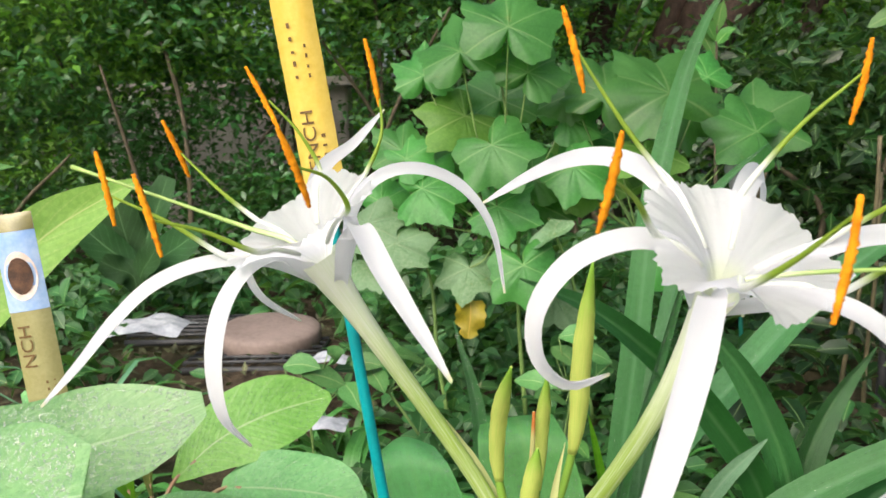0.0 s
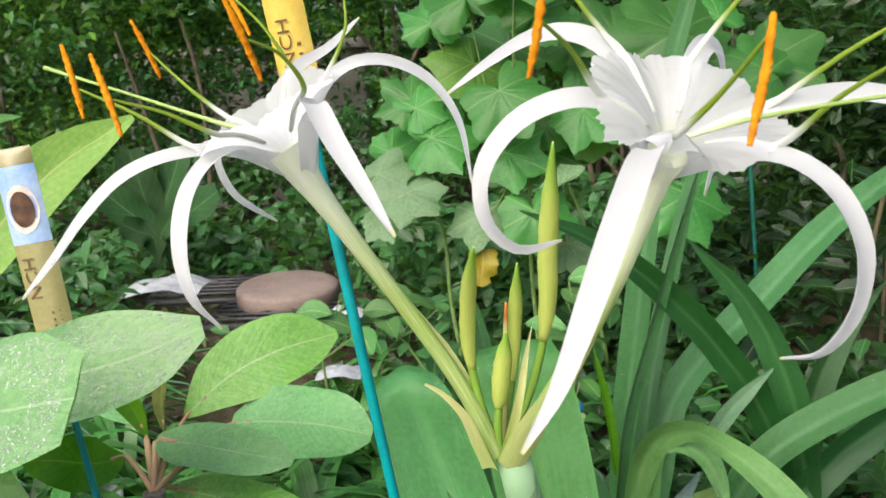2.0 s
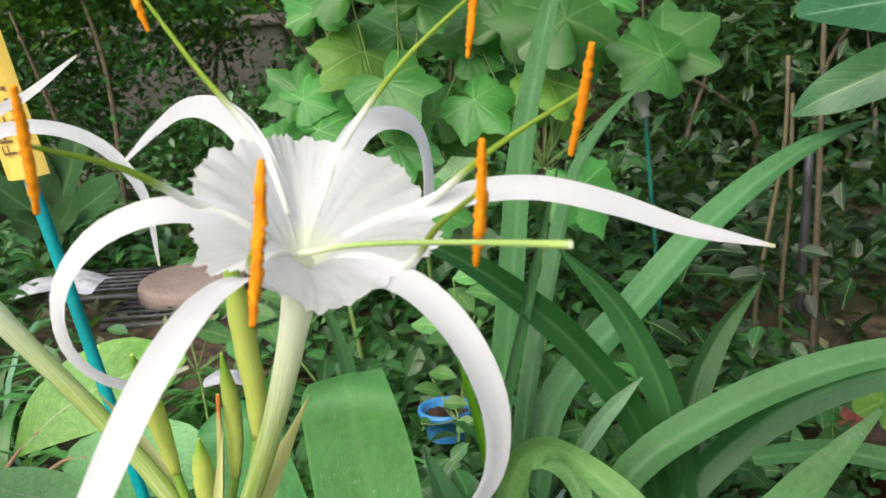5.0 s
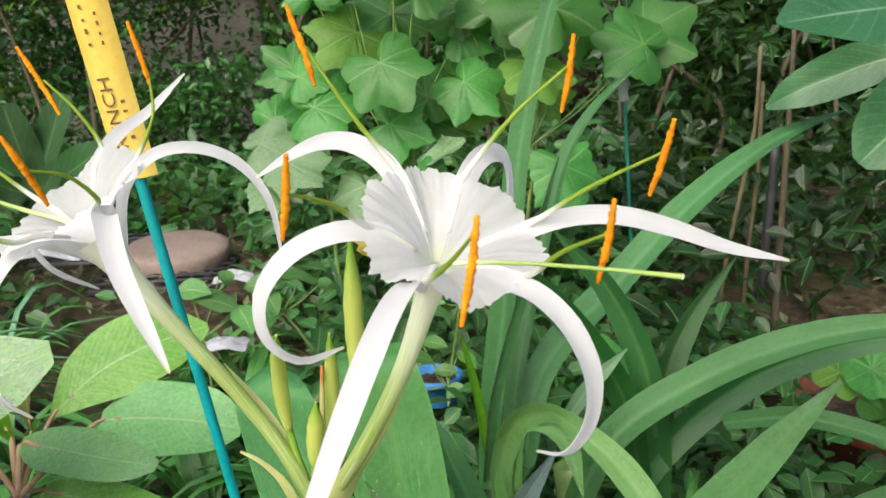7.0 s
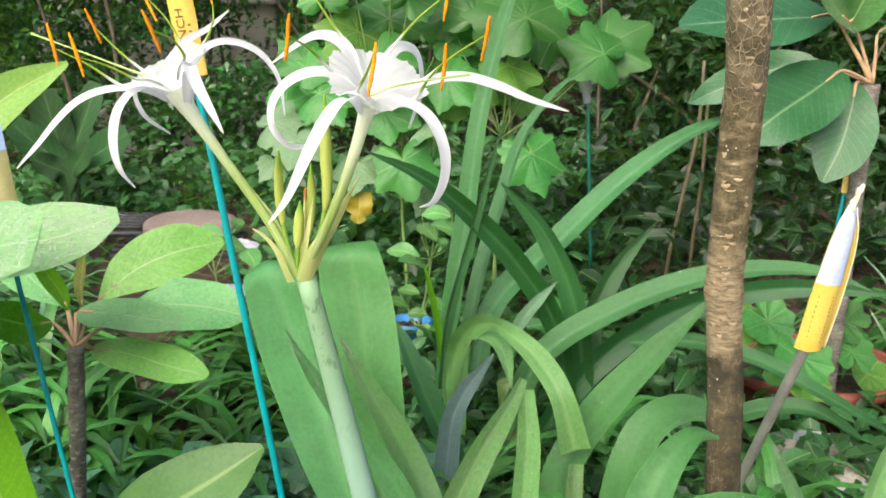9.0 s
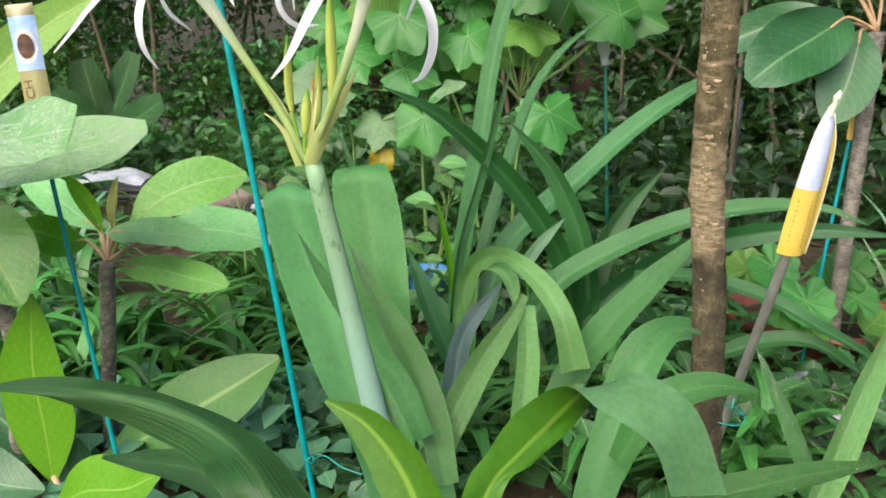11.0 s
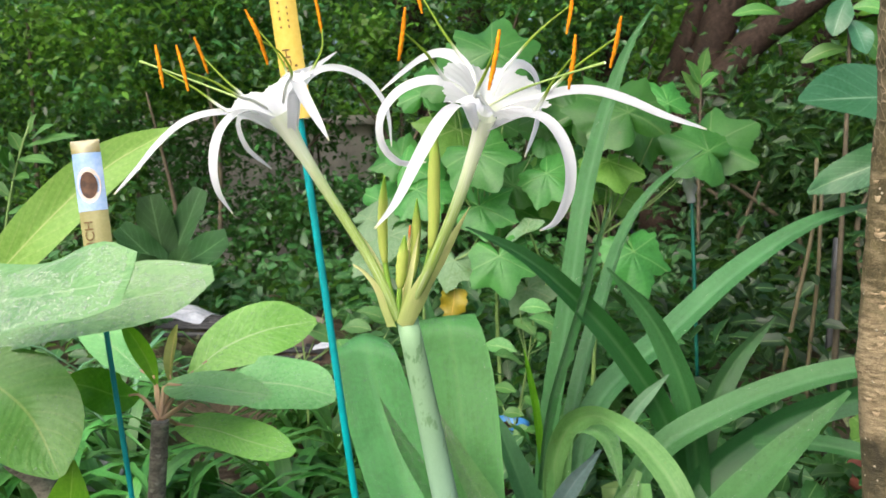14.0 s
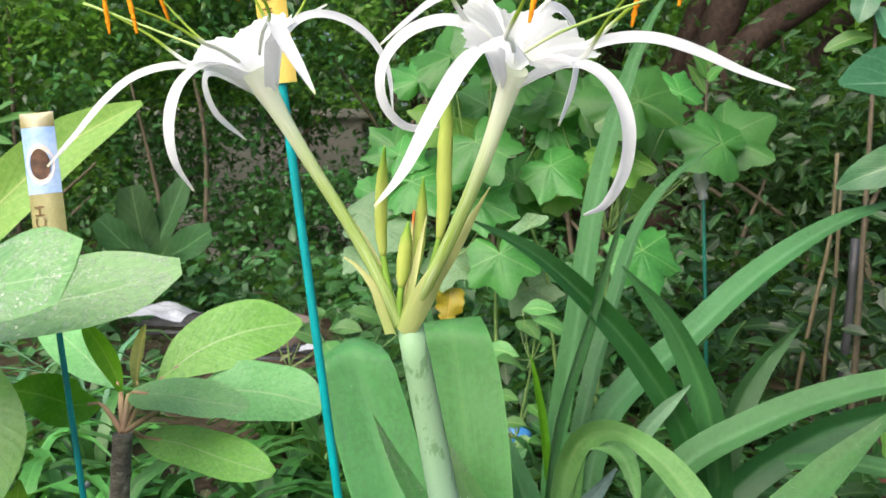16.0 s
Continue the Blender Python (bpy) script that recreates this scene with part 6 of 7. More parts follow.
oval(shoot, [(-0.4, 0.62, -0.0495), (-0.3346, 0.58, 0.0012), (-0.2636, 0.55, 0.0235), (-0.2087, 0.54, 0.0553)], 0.095, ((-0.1, -0.7, 0.7),), lit_skin, 2)
oval(shoot, [(-0.4583, 0.7, -0.0666), (-0.5398, 0.7, -0.0542), (-0.6457, 0.7, -0.0131)], 0.10, ((0.1, -0.7, 0.7),), deep_skin, 3)
oval(shoot, [(-0.5075, 0.8, -0.0692), (-0.5599, 0.8, -0.0084), (-0.6312, 0.8, 0.0512)], 0.12, ((0.1, -0.8, 0.6),), deep_skin, 4, wave=0.12)
oval(shoot, [(-0.4089, 0.8, -0.0668), (-0.307, 0.8, -0.008), (-0.1979, 0.8, 0.0592), (-0.1149, 0.8209, 0.1091)], 0.125, ((-0.1, -0.8, 0.6),), cover_single, 5, fold=0.12)
oval(shoot, [(-0.4145, 0.7, -0.1345), (-0.4196, 0.75, -0.1026), (-0.4391, 0.78, -0.0169)], 0.05, ((0, -0.8, 0.6),), deep_skin, 6)


# ---- lobed-leaved bush behind ----
lobed = thing("lobed_leaved_bush", (0.0996, 1.9, -0.0324), "bush with large five-lobed green leaves", "bush")


def star_leaf(centre, size, face, spin, skin, seed, join=None):
    """A leaf of five pointed lobes with raised ribs and a slightly cupped blade."""
    rng = random.Random(seed)
    face, bm = Vector(face).normalized(), bmesh.new()
    uv = bm.loops.layers.uv.new("UVMap")
    side = face.cross(Vector((0, 0.1, 1))).normalized()
    up = side.cross(face)
    c, rings = Vector(centre), []
    sides, rows = 84, 6
    hub = bm.verts.new(c)
    for i in range(1, rows + 1):
        s = i / rows
        ring = []
        for k in range(sides):
            th = 6.28319 * k / sides
            near = [(abs((th - a + 3.14159) % 6.28319 - 3.14159), ln) for a, ln in ((1.571, 1.0), (0.60, 0.93), (2.54, 0.93), (-0.42, 0.74), (3.56, 0.74))]
            r = max(ln * (1 - 0.40 * min(1.0, gap / 0.62) ** 0.75) for gap, ln in near)
            below = abs((th + 1.571 + 3.14159) % 6.28319 - 3.14159)
            r = max(r, 0.64) if below > 0.75 else max(0.12, 0.64 * (below / 0.75) ** 0.6)
            r *= 1.30 * size * (1 + 0.07 * (abs(math.sin(th * 9.5 + seed)) - 0.5) * s)
            r *= s
            rib = max(math.exp(-(((th - a + 3.14159) % 6.28319 - 3.14159) / 0.06) ** 2) for a in (1.571, 0.62, 2.52, -0.42, 3.56))
            lift = size * (0.05 * s * math.sin(4 * th + seed) * s - 0.20 * s * s - 0.035 * rib * (1 - s) + 0.06 * math.sin(3 * th + seed) * s * s)
            x, y = math.cos(th + spin) * r, math.sin(th + spin) * r
            ring.append(bm.verts.new(c + side * x + up * y + face * lift))
        rings.append(ring)
    for k in range(sides):
        q = (k + 1) % sides
        f = bm.faces.new([hub, rings[0][k], rings[0][q]])
        f.smooth = True
        for a, b in zip(rings, rings[1:]):
            f = bm.faces.new([a[k], b[k], b[q], a[q]])
            f.smooth = True
    for f in bm.faces:
        for loop in f.loops:
            d = loop.vert.co - c
            loop[uv].uv = (0.5 + d.dot(side) / size / 2, 0.5 + d.dot(up) / size / 2)
    leaf = part("leaf", bm, skin, lobed)
    if join is not None:
        j = Vector(join)
        part("petiole", tube([c - face * 0.002, c.lerp(j, 0.5) - Vector((0, 0, 0.02)), j], [0.0018, 0.002, 0.0026], n=8, sides=6), green_stem, leaf, "thin leaf stalk")


STEM_A, STEM_B, STEM_C = Vector((0.0114, 1.95, 0.4725)), Vector((0.3248, 1.95, 0.465)), Vector((-0.1765, 2, 0.3869))
for low, high in (((0.0651, 2, 0.0326), (0.0184, 1.95, 0.846)), ((0.3119, 2, 0.0428), (0.3373, 1.95, 0.7611)), ((-0.1236, 2, 0.0407), (-0.2019, 2, 0.5111)), ((0.2268, 2, 0.0708), (0.1234, 1.95, 0.5053))):
    low, high = Vector(low), Vector(high)
    part("stem", tube([Vector((low.x, low.y, 0)), low.lerp(high, 0.3), low.lerp(high, 0.65) + Vector((0.02, 0, 0)), high], [0.006, 0.005, 0.004, 0.003], n=14, sides=8), green_stem, lobed)
star_leaf((0.0392, 1.82, 0.9228), 0.115, (0.05, -0.75, 0.55), 0.2, star_skin, 1, STEM_A)
star_leaf((-0.0662, 1.88, 0.8811), 0.105, (-0.2, -0.7, 0.6), -0.3, star_skin, 2, STEM_A)
star_leaf((0.0798, 1.86, 0.8302), 0.085, (0.1, -0.8, 0.5), 0.6, star_skin, 3, STEM_A)
star_leaf((-0.0017, 1.84, 0.6792), 0.10, (-0.1, -0.8, 0.5), 2.6, star_skin, 4, STEM_A)
star_leaf((0.3746, 1.84, 0.7753), 0.135, (0.15, -0.75, 0.6), -0.5, star_skin, 5, STEM_B)
star_leaf((0.2552, 1.93, 0.7806), 0.11, (0, -0.8, 0.5), 0.5, star_skin, 6, STEM_B)
star_leaf((0.3339, 1.88, 0.6569), 0.085, (0.1, -0.6, 0.7), 3.0, lit_star, 7, STEM_B)
star_leaf((0.1785, 1.9, 0.6257), 0.085, (0, -0.8, 0.5), 2.4, star_skin, 8, STEM_B)
star_leaf((0.4008, 1.9, 0.4265), 0.095, (0.2, -0.85, 0.4), 2.9, star_skin, 9, STEM_B)
star_leaf((0.0613, 1.84, 0.4156), 0.09, (0, -0.85, 0.4), 2.9, star_skin, 10, STEM_A)
star_leaf((0.0051, 1.9, 0.5419), 0.085, (-0.1, -0.8, 0.5), 1.9, star_skin, 11, STEM_A)
star_leaf((-0.1653, 1.95, 0.5822), 0.10, (-0.1, -0.75, 0.6), 1.5, star_skin, 12, STEM_C)
star_leaf((-0.2948, 1.95, 0.5035), 0.085, (-0.2, -0.6, 0.7), 1.2, faded_skin, 13, STEM_C)
star_leaf((-0.2247, 1.9, 0.4625), 0.08, (-0.1, -0.6, 0.75), 2.2, faded_skin, 14, STEM_C)
star_leaf((-0.2937, 1.95, 0.4038), 0.06, (-0.1, -0.7, 0.6), 2.7, faded_skin, 15, STEM_C)
star_leaf((-0.2011, 1.98, 0.65), 0.07, (-0.1, -0.8, 0.5), 0.9, star_skin, 16, STEM_C)
star_leaf((-0.0629, 1.95, 0.3947), 0.075, (0, -0.7, 0.6), 3.3, faded_skin, 17, STEM_A)
star_leaf((0.1354, 1.95, 0.3242), 0.075, (0.1, -0.8, 0.4), 2.7, faded_skin, 18, STEM_A)
star_leaf((0.091, 1.97, 0.5944), 0.08, (0, -0.8, 0.5), 0.4, star_skin, 19, STEM_A)
star_leaf((0.6028, 2, 0.6858), 0.105, (0.2, -0.8, 0.5), -1.2, star_skin, 20, STEM_B)
star_leaf((0.5035, 2.05, 0.815), 0.08, (0.2, -0.8, 0.5), -0.6, star_skin, 21, STEM_B)
star_leaf((0.1706, 2, 0.7321), 0.08, (0, -0.8, 0.5), 1.1, star_skin, 22, STEM_A)
for i, where in enumerate(((-0.1554, 2, 0.84), (-0.0618, 1.98, 0.7443), (0.0175, 2.05, 0.7804), (0.1842, 2, 0.7875), (0.2558, 2.05, 0.684), (0.1921, 2.02, 0.607), (-0.2118, 2, 0.6683), (0.432, 2.05, 0.7503), (0.6272, 2.1, 0.7081), (0.3703, 2.08, 0.5714), (-0.135, 2.05, 0.6092), (0.0952, 2.05, 0.5342), (-0.2742, 2.05, 0.5449))):
    star_leaf(where, 0.10 + 0.02 * (i % 3 - 1), (0.25 * math.sin(i * 2.1), -0.8, 0.5), math.sin(i * 1.7) * 1.2 + (2.8 if i % 3 == 1 else 0), lit_star if i % 4 == 1 else star_skin, 40 + i, STEM_A if where[0] < 0.15 else STEM_B)
part("leaf", blade([(0.0783, 1.88, 0.4491), (0.1243, 1.86, 0.4734), (0.1737, 1.86, 0.5035)], 0.06, ((0, -0.6, 0.8),), (0.3, 1, 0.9, 0.2), n=12, m=6, fold=0.6, wave=0.25, seed=3), faded_skin, lobed, "curled withered leaf")
part("leaf", blade([(-0.0598, 1.93, 0.3209), (-0.0613, 1.92, 0.2842), (-0.0686, 1.91, 0.2355)], 0.074, ((0.05, -1, 0.1),), (0.75, 0.95, 0.86, 1, 0.88, 0.98, 0.5, 0.62, 0.2), n=24, m=8, fold=0.12, wave=0.3, thick=0.001, seed=5), yellow_skin, lobed, "dying yellow leaf")


# ---- the plant with wide leaves over the trunk ----
right_plant = thing("tall_glossy_leaved_plant", (0.9901, 1.35, -0.1531), "grey-stemmed plant with wide dark glossy leaves", "plant")
TOP = Vector((0.9906, 1.3, 0.6306))
part("stem", ringed_trunk(((0.9844, 1.35, -0.2212), TOP), 0.016, 0.015, 12, n=60, sides=14), grey_bark, right_plant, "grey stem with pale leaf scars")
oval(right_plant, [(0.9189, 1.28, 0.6572), (0.8475, 1.24, 0.6183), (0.773, 1.2, 0.5797), (0.7107, 1.18, 0.5342)], 0.135, ((-0.25, -0.92, 0.3),), deep_skin, 1, TOP, wave=0.12, shape=BLUNT)
oval(right_plant, [(0.9029, 1.3, 0.7577), (0.7977, 1.25, 0.7516), (0.6874, 1.2, 0.7458), (0.5694, 1.15, 0.7364)], 0.135, ((0, -0.8, 0.6),), cool_skin, 2, TOP, wave=0.1)
oval(right_plant, [(0.9599, 1.3, 0.6335), (0.9408, 1.27, 0.5816), (0.9128, 1.24, 0.5148), (0.8764, 1.22, 0.4519)], 0.112, ((-0.4, -0.9, 0.2),), deep_skin, 3, TOP, wave=0.06)
oval(right_plant, [(0.9275, 1.3, 0.7286), (0.93, 1.25, 0.778), (0.9283, 1.2, 0.8426)], 0.09, ((-0.3, -0.8, 0.5),), shiny_skin, 4, TOP)
oval(right_plant, [(1.017, 1.35, 0.7298), (1.054, 1.3, 0.7498), (1.083, 1.2, 0.7371)], 0.10, ((0.2, -0.7, 0.7),), deep_skin, 5, TOP)
oval(right_plant, [(0.9491, 1.3, 0.7287), (0.8536, 1.22, 0.7861), (0.7862, 1.15, 0.8559)], 0.09, ((0, -0.8, 0.5),), shiny_skin, 6, TOP)
oval(right_plant, [(0.9593, 1.4, 0.6523), (0.886, 1.45, 0.6624), (0.7638, 1.5, 0.6132), (0.6986, 1.5, 0.5828)], 0.085, ((0, -0.85, 0.4),), deep_skin, 7, TOP, wave=0.1)
blue_stake = thing("garden_stake", (0.9033, 1.33, -0.2394), "slim turquoise plastic plant stake behind the trunk", "garden stake", "garden stakes")
part("rod", tube([(0.8993, 1.33, -0.3363), (0.9725, 1.33, 0.4045), (0.9837, 1.33, 0.4508)], [0.0036, 0.0036], n=12, sides=12), stake_paint, blue_stake)
packet("packet", (0.9807, 1.33, 0.4138), (0.9871, 1.33, 0.5135), 0.03, (1, 0.1, 0.1), "yellow drink sachet on a turquoise stake", packet_yellow, crimp=0.0, bulge=0.006, rows=((0.0, 0.1, 0.4, 6, 0.3),))

# ---- small plants at the edges ----
sprig = thing("small_leaved_sprig", (-0.8681, 1.25, 0.4942), "slender sprig with small bright green leaves", "plant")
part("stem", tube([(-0.9359, 1.25, 0.1093), (-0.8797, 1.25, 0.494), (-0.8476, 1.25, 0.6371), (-0.8173, 1.25, 0.7187)], [0.004, 0.003, 0.002], n=14, sides=7), green_stem, sprig)
for i, (a, b) in enumerate((((-0.8236, 1.25, 0.6916), (-0.7997, 1.24, 0.7289)), ((-0.8414, 1.25, 0.6589), (-0.8573, 1.24, 0.696)), ((-0.818, 1.25, 0.6809), (-0.7547, 1.22, 0.7066)), ((-0.8298, 1.25, 0.6677), (-0.6942, 1.2, 0.6852)), ((-0.8475, 1.25, 0.6425), (-0.7468, 1.2, 0.6353)), ((-0.8539, 1.25, 0.6152), (-0.8865, 1.24, 0.6741)), ((-0.8599, 1.25, 0.6042), (-0.795, 1.2, 0.6072)), ((-0.8664, 1.25, 0.5712), (-0.9112, 1.24, 0.6032)), ((-0.8729, 1.25, 0.5382), (-0.7794, 1.2, 0.5504)), ((-0.8652, 1.25, 0.6259), (-0.8462, 1.2, 0.6654)))):
    a, b = Vector(a), Vector(b)
    part("leaf", blade([a, a.lerp(b, 0.5) + Vector((0, 0, 0.004)), b], 0.026, ((0, -0.7, 0.7),), (0.1, 0.75, 1, 0.7, 0.05), n=10, m=4, fold=0.2, seed=i), cover_single, sprig)
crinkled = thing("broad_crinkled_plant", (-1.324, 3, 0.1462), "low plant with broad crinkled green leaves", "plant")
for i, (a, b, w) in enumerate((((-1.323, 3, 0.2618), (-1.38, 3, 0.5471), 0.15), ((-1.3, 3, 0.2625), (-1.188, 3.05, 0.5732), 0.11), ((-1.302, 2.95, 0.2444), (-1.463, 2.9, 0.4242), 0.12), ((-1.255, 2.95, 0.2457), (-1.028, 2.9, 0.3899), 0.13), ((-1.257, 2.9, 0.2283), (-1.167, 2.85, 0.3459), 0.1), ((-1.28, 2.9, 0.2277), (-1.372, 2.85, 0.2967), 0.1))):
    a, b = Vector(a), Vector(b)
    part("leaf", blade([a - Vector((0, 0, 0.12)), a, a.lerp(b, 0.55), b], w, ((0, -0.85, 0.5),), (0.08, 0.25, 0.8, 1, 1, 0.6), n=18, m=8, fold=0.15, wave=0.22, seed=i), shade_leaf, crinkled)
leafy = thing("young_sapling", (0.912, 1.9, -0.05), "thin brown-stemmed sapling with drooping sea-green leaves", "plant")
part("stem", tube([(0.905, 1.9, -0.12), (0.9109, 1.9, 0.4895), (0.9135, 1.9, 0.8644), (0.9098, 1.9, 1.0412), (0.9128, 1.9, 1.1889)], [0.009, 0.008, 0.006, 0.005, 0.004], n=18, sides=8), twig_skin, leafy, "thin brown stem")
part("side_twig", tube([(0.9115, 1.9, 1.12), (0.86, 1.9, 1.11), (0.80, 1.9, 1.08), (0.745, 1.9, 1.02)], [0.004, 0.003, 0.0025, 0.0015], n=12, sides=7), cane_skin, leafy)
for i, (a, b, w, skin) in enumerate((
        ((0.9025, 1.89, 1.0547), (0.8594, 1.86, 0.957), 0.062, cool_skin), ((0.9054, 1.89, 0.9979), (0.939, 1.86, 0.9137), 0.058, cool_skin),
        ((0.8082, 1.9, 1.1021), (0.7283, 1.86, 1.0305), 0.060, cool_skin), ((0.9092, 1.89, 1.0276), (1.0193, 1.86, 0.9979), 0.045, cover_single),
        ((0.9092, 1.91, 1.0006), (1.0073, 1.92, 0.9031), 0.070, cover_single), ((0.7478, 1.9, 1.0168), (0.626, 1.88, 1.0141), 0.036, cover_single),
        ((0.8871, 1.9, 1.122), (0.7978, 1.87, 1.0386), 0.060, cool_skin), ((0.912, 1.9, 0.93), (0.80, 1.9, 0.90), 0.040, cover_single))):
    a, b = Vector(a), Vector(b)
    part("leaf", blade([a, a.lerp(b, 0.35) + Vector((0, 0, 0.012)), a.lerp(b, 0.7) + Vector((0, 0, 0.008)), b], w, ((0.1 * (i % 3) - 0.1, -0.8, 0.5),), LEAF, n=16, m=6, fold=0.22, wave=0.16, seed=i + 40), skin, leafy)
sapling = thing("young_sapling", (0.8326, 3.2, 0.6211), "thin sapling with a few reddish young leaves", "plant")
part("stem", tube([(0.8268, 3.2, 0.0927), (0.8165, 3.2, 0.6888), (0.8171, 3.2, 1.115)], [0.009, 0.007, 0.003], n=12, sides=7), twig_skin, sapling)
for i, (a, b) in enumerate((((0.8163, 3.2, 1.026), (0.8341, 3.18, 1.134)), ((0.8132, 3.2, 0.9924), (0.743, 3.15, 1.085)), ((0.8137, 3.2, 0.9812), (0.8711, 3.15, 1.031)), ((0.8111, 3.2, 0.9364), (0.7382, 3.2, 1.048)))):
    a, b = Vector(a), Vector(b)
    part("leaf", blade([a, a.lerp(b, 0.5) + Vector((0, 0, 0.01)), b], 0.05, ((0, -0.8, 0.5),), (0.1, 0.75, 1, 0.7, 0.05), n=8, m=4, fold=0.2, seed=i), cover_single, sapling)
for line, label in ((((0.8085, 2, 0.0635), (0.8393, 2, 0.2785), (0.8732, 2, 0.475), (0.878, 2, 0.668)), "thin tan bamboo cane stuck in the ground"), (((0.9081, 2.1, 0.1066), (0.9244, 2.1, 0.3288), (0.9271, 2.1, 0.5782)), "thin brown cane stuck in the ground")):
    cane = thing("cane", line[0], label, "cane")
    part("shaft", tube([Vector(line[0]) - Vector((0, 0, 0.25)), *line], [0.006, 0.0055, 0.005], n=14, sides=8, ring=0.06), cane_skin, cane)
post = thing("dark_post", (1.009, 2.2, 0.0386), "thin dark post among the weeds", "post")
part("shaft", tube([Vector((0.9833, 2.2, 0.0209)) - Vector((0, 0, 0.2)), (1.003, 2.2, 0.253), (1.009, 2.2, 0.4486)], [0.012, 0.012], n=6, sides=8), net_skin, post)

def seedling(foot, spots, size, skin, label, y):
    """A small weed: one stem and a few oval leaves round it."""
    holder = thing("seedling", foot, label, "weed", "weeds behind the lily")
    foot = Vector(foot)
    top = Vector(spots[0])
    part("stem", tube([foot, foot.lerp(top, 0.5) + Vector((0.004, 0, 0)), top], [0.003, 0.0025, 0.0015], n=10, sides=7), green_stem, holder)
    for i, q in enumerate(spots):
        q = Vector(q)
        a = 2.4 * i + 0.5
        tip = q + Vector((math.cos(a) * 0.55, math.sin(a) * 0.4 - 0.3, 0.25 * math.sin(i * 1.9))) * size
        base = q - (tip - q) * 0.9
        leaf = part("leaf", blade([base, q + Vector((0, 0, size * 0.08)), tip], size * 0.6, ((0.1 * math.sin(i), -0.6, 0.75),), (0.12, 0.7, 1, 0.95, 0.6, 0.05), n=12, m=6, fold=0.16, wave=0.08, seed=i), skin, holder)
        part("petiole", tube([base, base.lerp(foot.lerp(top, 0.6), 0.5) - Vector((0, 0, 0.005)), foot.lerp(top, 0.6)], [0.0011, 0.0014], n=6, sides=6), green_stem, leaf)


seedling((0.1097, 1.55, 0.0698), ((0.147, 1.55, 0.3254), (0.1746, 1.53, 0.2946), (0.1257, 1.56, 0.2852), (0.1558, 1.52, 0.2584), (0.0946, 1.5, 0.223), (0.0679, 1.56, 0.2347)), 0.075, shiny_skin, "young weed with soft yellow-green leaves", 1.55)
seedling((-0.1596, 1.6, 0.123), ((-0.2578, 1.6, 0.2649), (-0.218, 1.62, 0.2894), (-0.2365, 1.58, 0.2404), (-0.1351, 1.6, 0.256), (-0.1779, 1.62, 0.2708)), 0.075, shiny_skin, "low weed with rounded pale leaves", 1.6)
seedling((0.1052, 1.5, 0.0339), ((0.1029, 1.52, 0.0977), (0.056, 1.53, 0.1227), (0.1436, 1.5, 0.1308), (0.0437, 1.5, 0.0692), (0.1524, 1.5, 0.0648), (0.0821, 1.55, 0.145), (0.1206, 1.5, 0.0649)), 0.05, cover_single, "leafy weed hiding the small blue pot", 1.5)
seedling((-0.3466, 1.5, 0.0635), ((-0.3631, 1.5, 0.2913), (-0.3223, 1.5, 0.2676), (-0.2671, 1.48, 0.2421), (-0.3083, 1.52, 0.3025)), 0.08, shiny_skin, "low weed with rounded light-green leaves", 1.5)

# ---- the dark stake with a white cap, far back ----
far_stake = thing("garden_stake", (0.6002, 2.08, 0.0991), "dark green stake with a crumpled white cap", "garden stake", "garden stakes")
part("rod", tube([(0.606, 2.08, 0.0672), (0.5765, 2.08, 0.584)], [0.005, 0.005], n=8, sides=10), dark_stake, far_stake)
part("cap", tube([(0.5779, 2.08, 0.5483), (0.5735, 2.08, 0.5839), (0.5691, 2.08, 0.618)], [0.011, 0.012, 0.018, 0.014], n=10, sides=9, ripple=0.2, seed=3), white_plastic, far_stake, "crumpled translucent white cap")


# ---- wire ties ----
def wire_tie(place, radius, tail, label):
    holder = thing("wire_tie", place, label, "wire")
    p = Vector(place)
    ring = [p + Vector((math.cos(a) * radius, math.sin(a) * radius, 0.003 * math.sin(2 * a))) for a in [6.28319 * k / 16 for k in range(17)]]
    part("loop", tube(ring, [0.0013, 0.0013], n=32, sides=6), wire_coat, holder)
    part("tail", tube([ring[0], *[Vector(q) for q in tail]], [0.0012, 0.0012], n=16, sides=6), wire_coat, holder)


wire_tie((-0.0317, 0.62, 0.0348), 0.0062, ((-0.0059, 0.6, 0.0514), (0.0192, 0.59, 0.0399), (0.0479, 0.58, 0.0355)), "green coated wire tied round the stake")
wire_tie((0.5294, 0.61, 0.1173), 0.031, ((0.5309, 0.57, 0.1411), (0.5332, 0.57, 0.1584)), "green coated wire tying rod and trunk together")


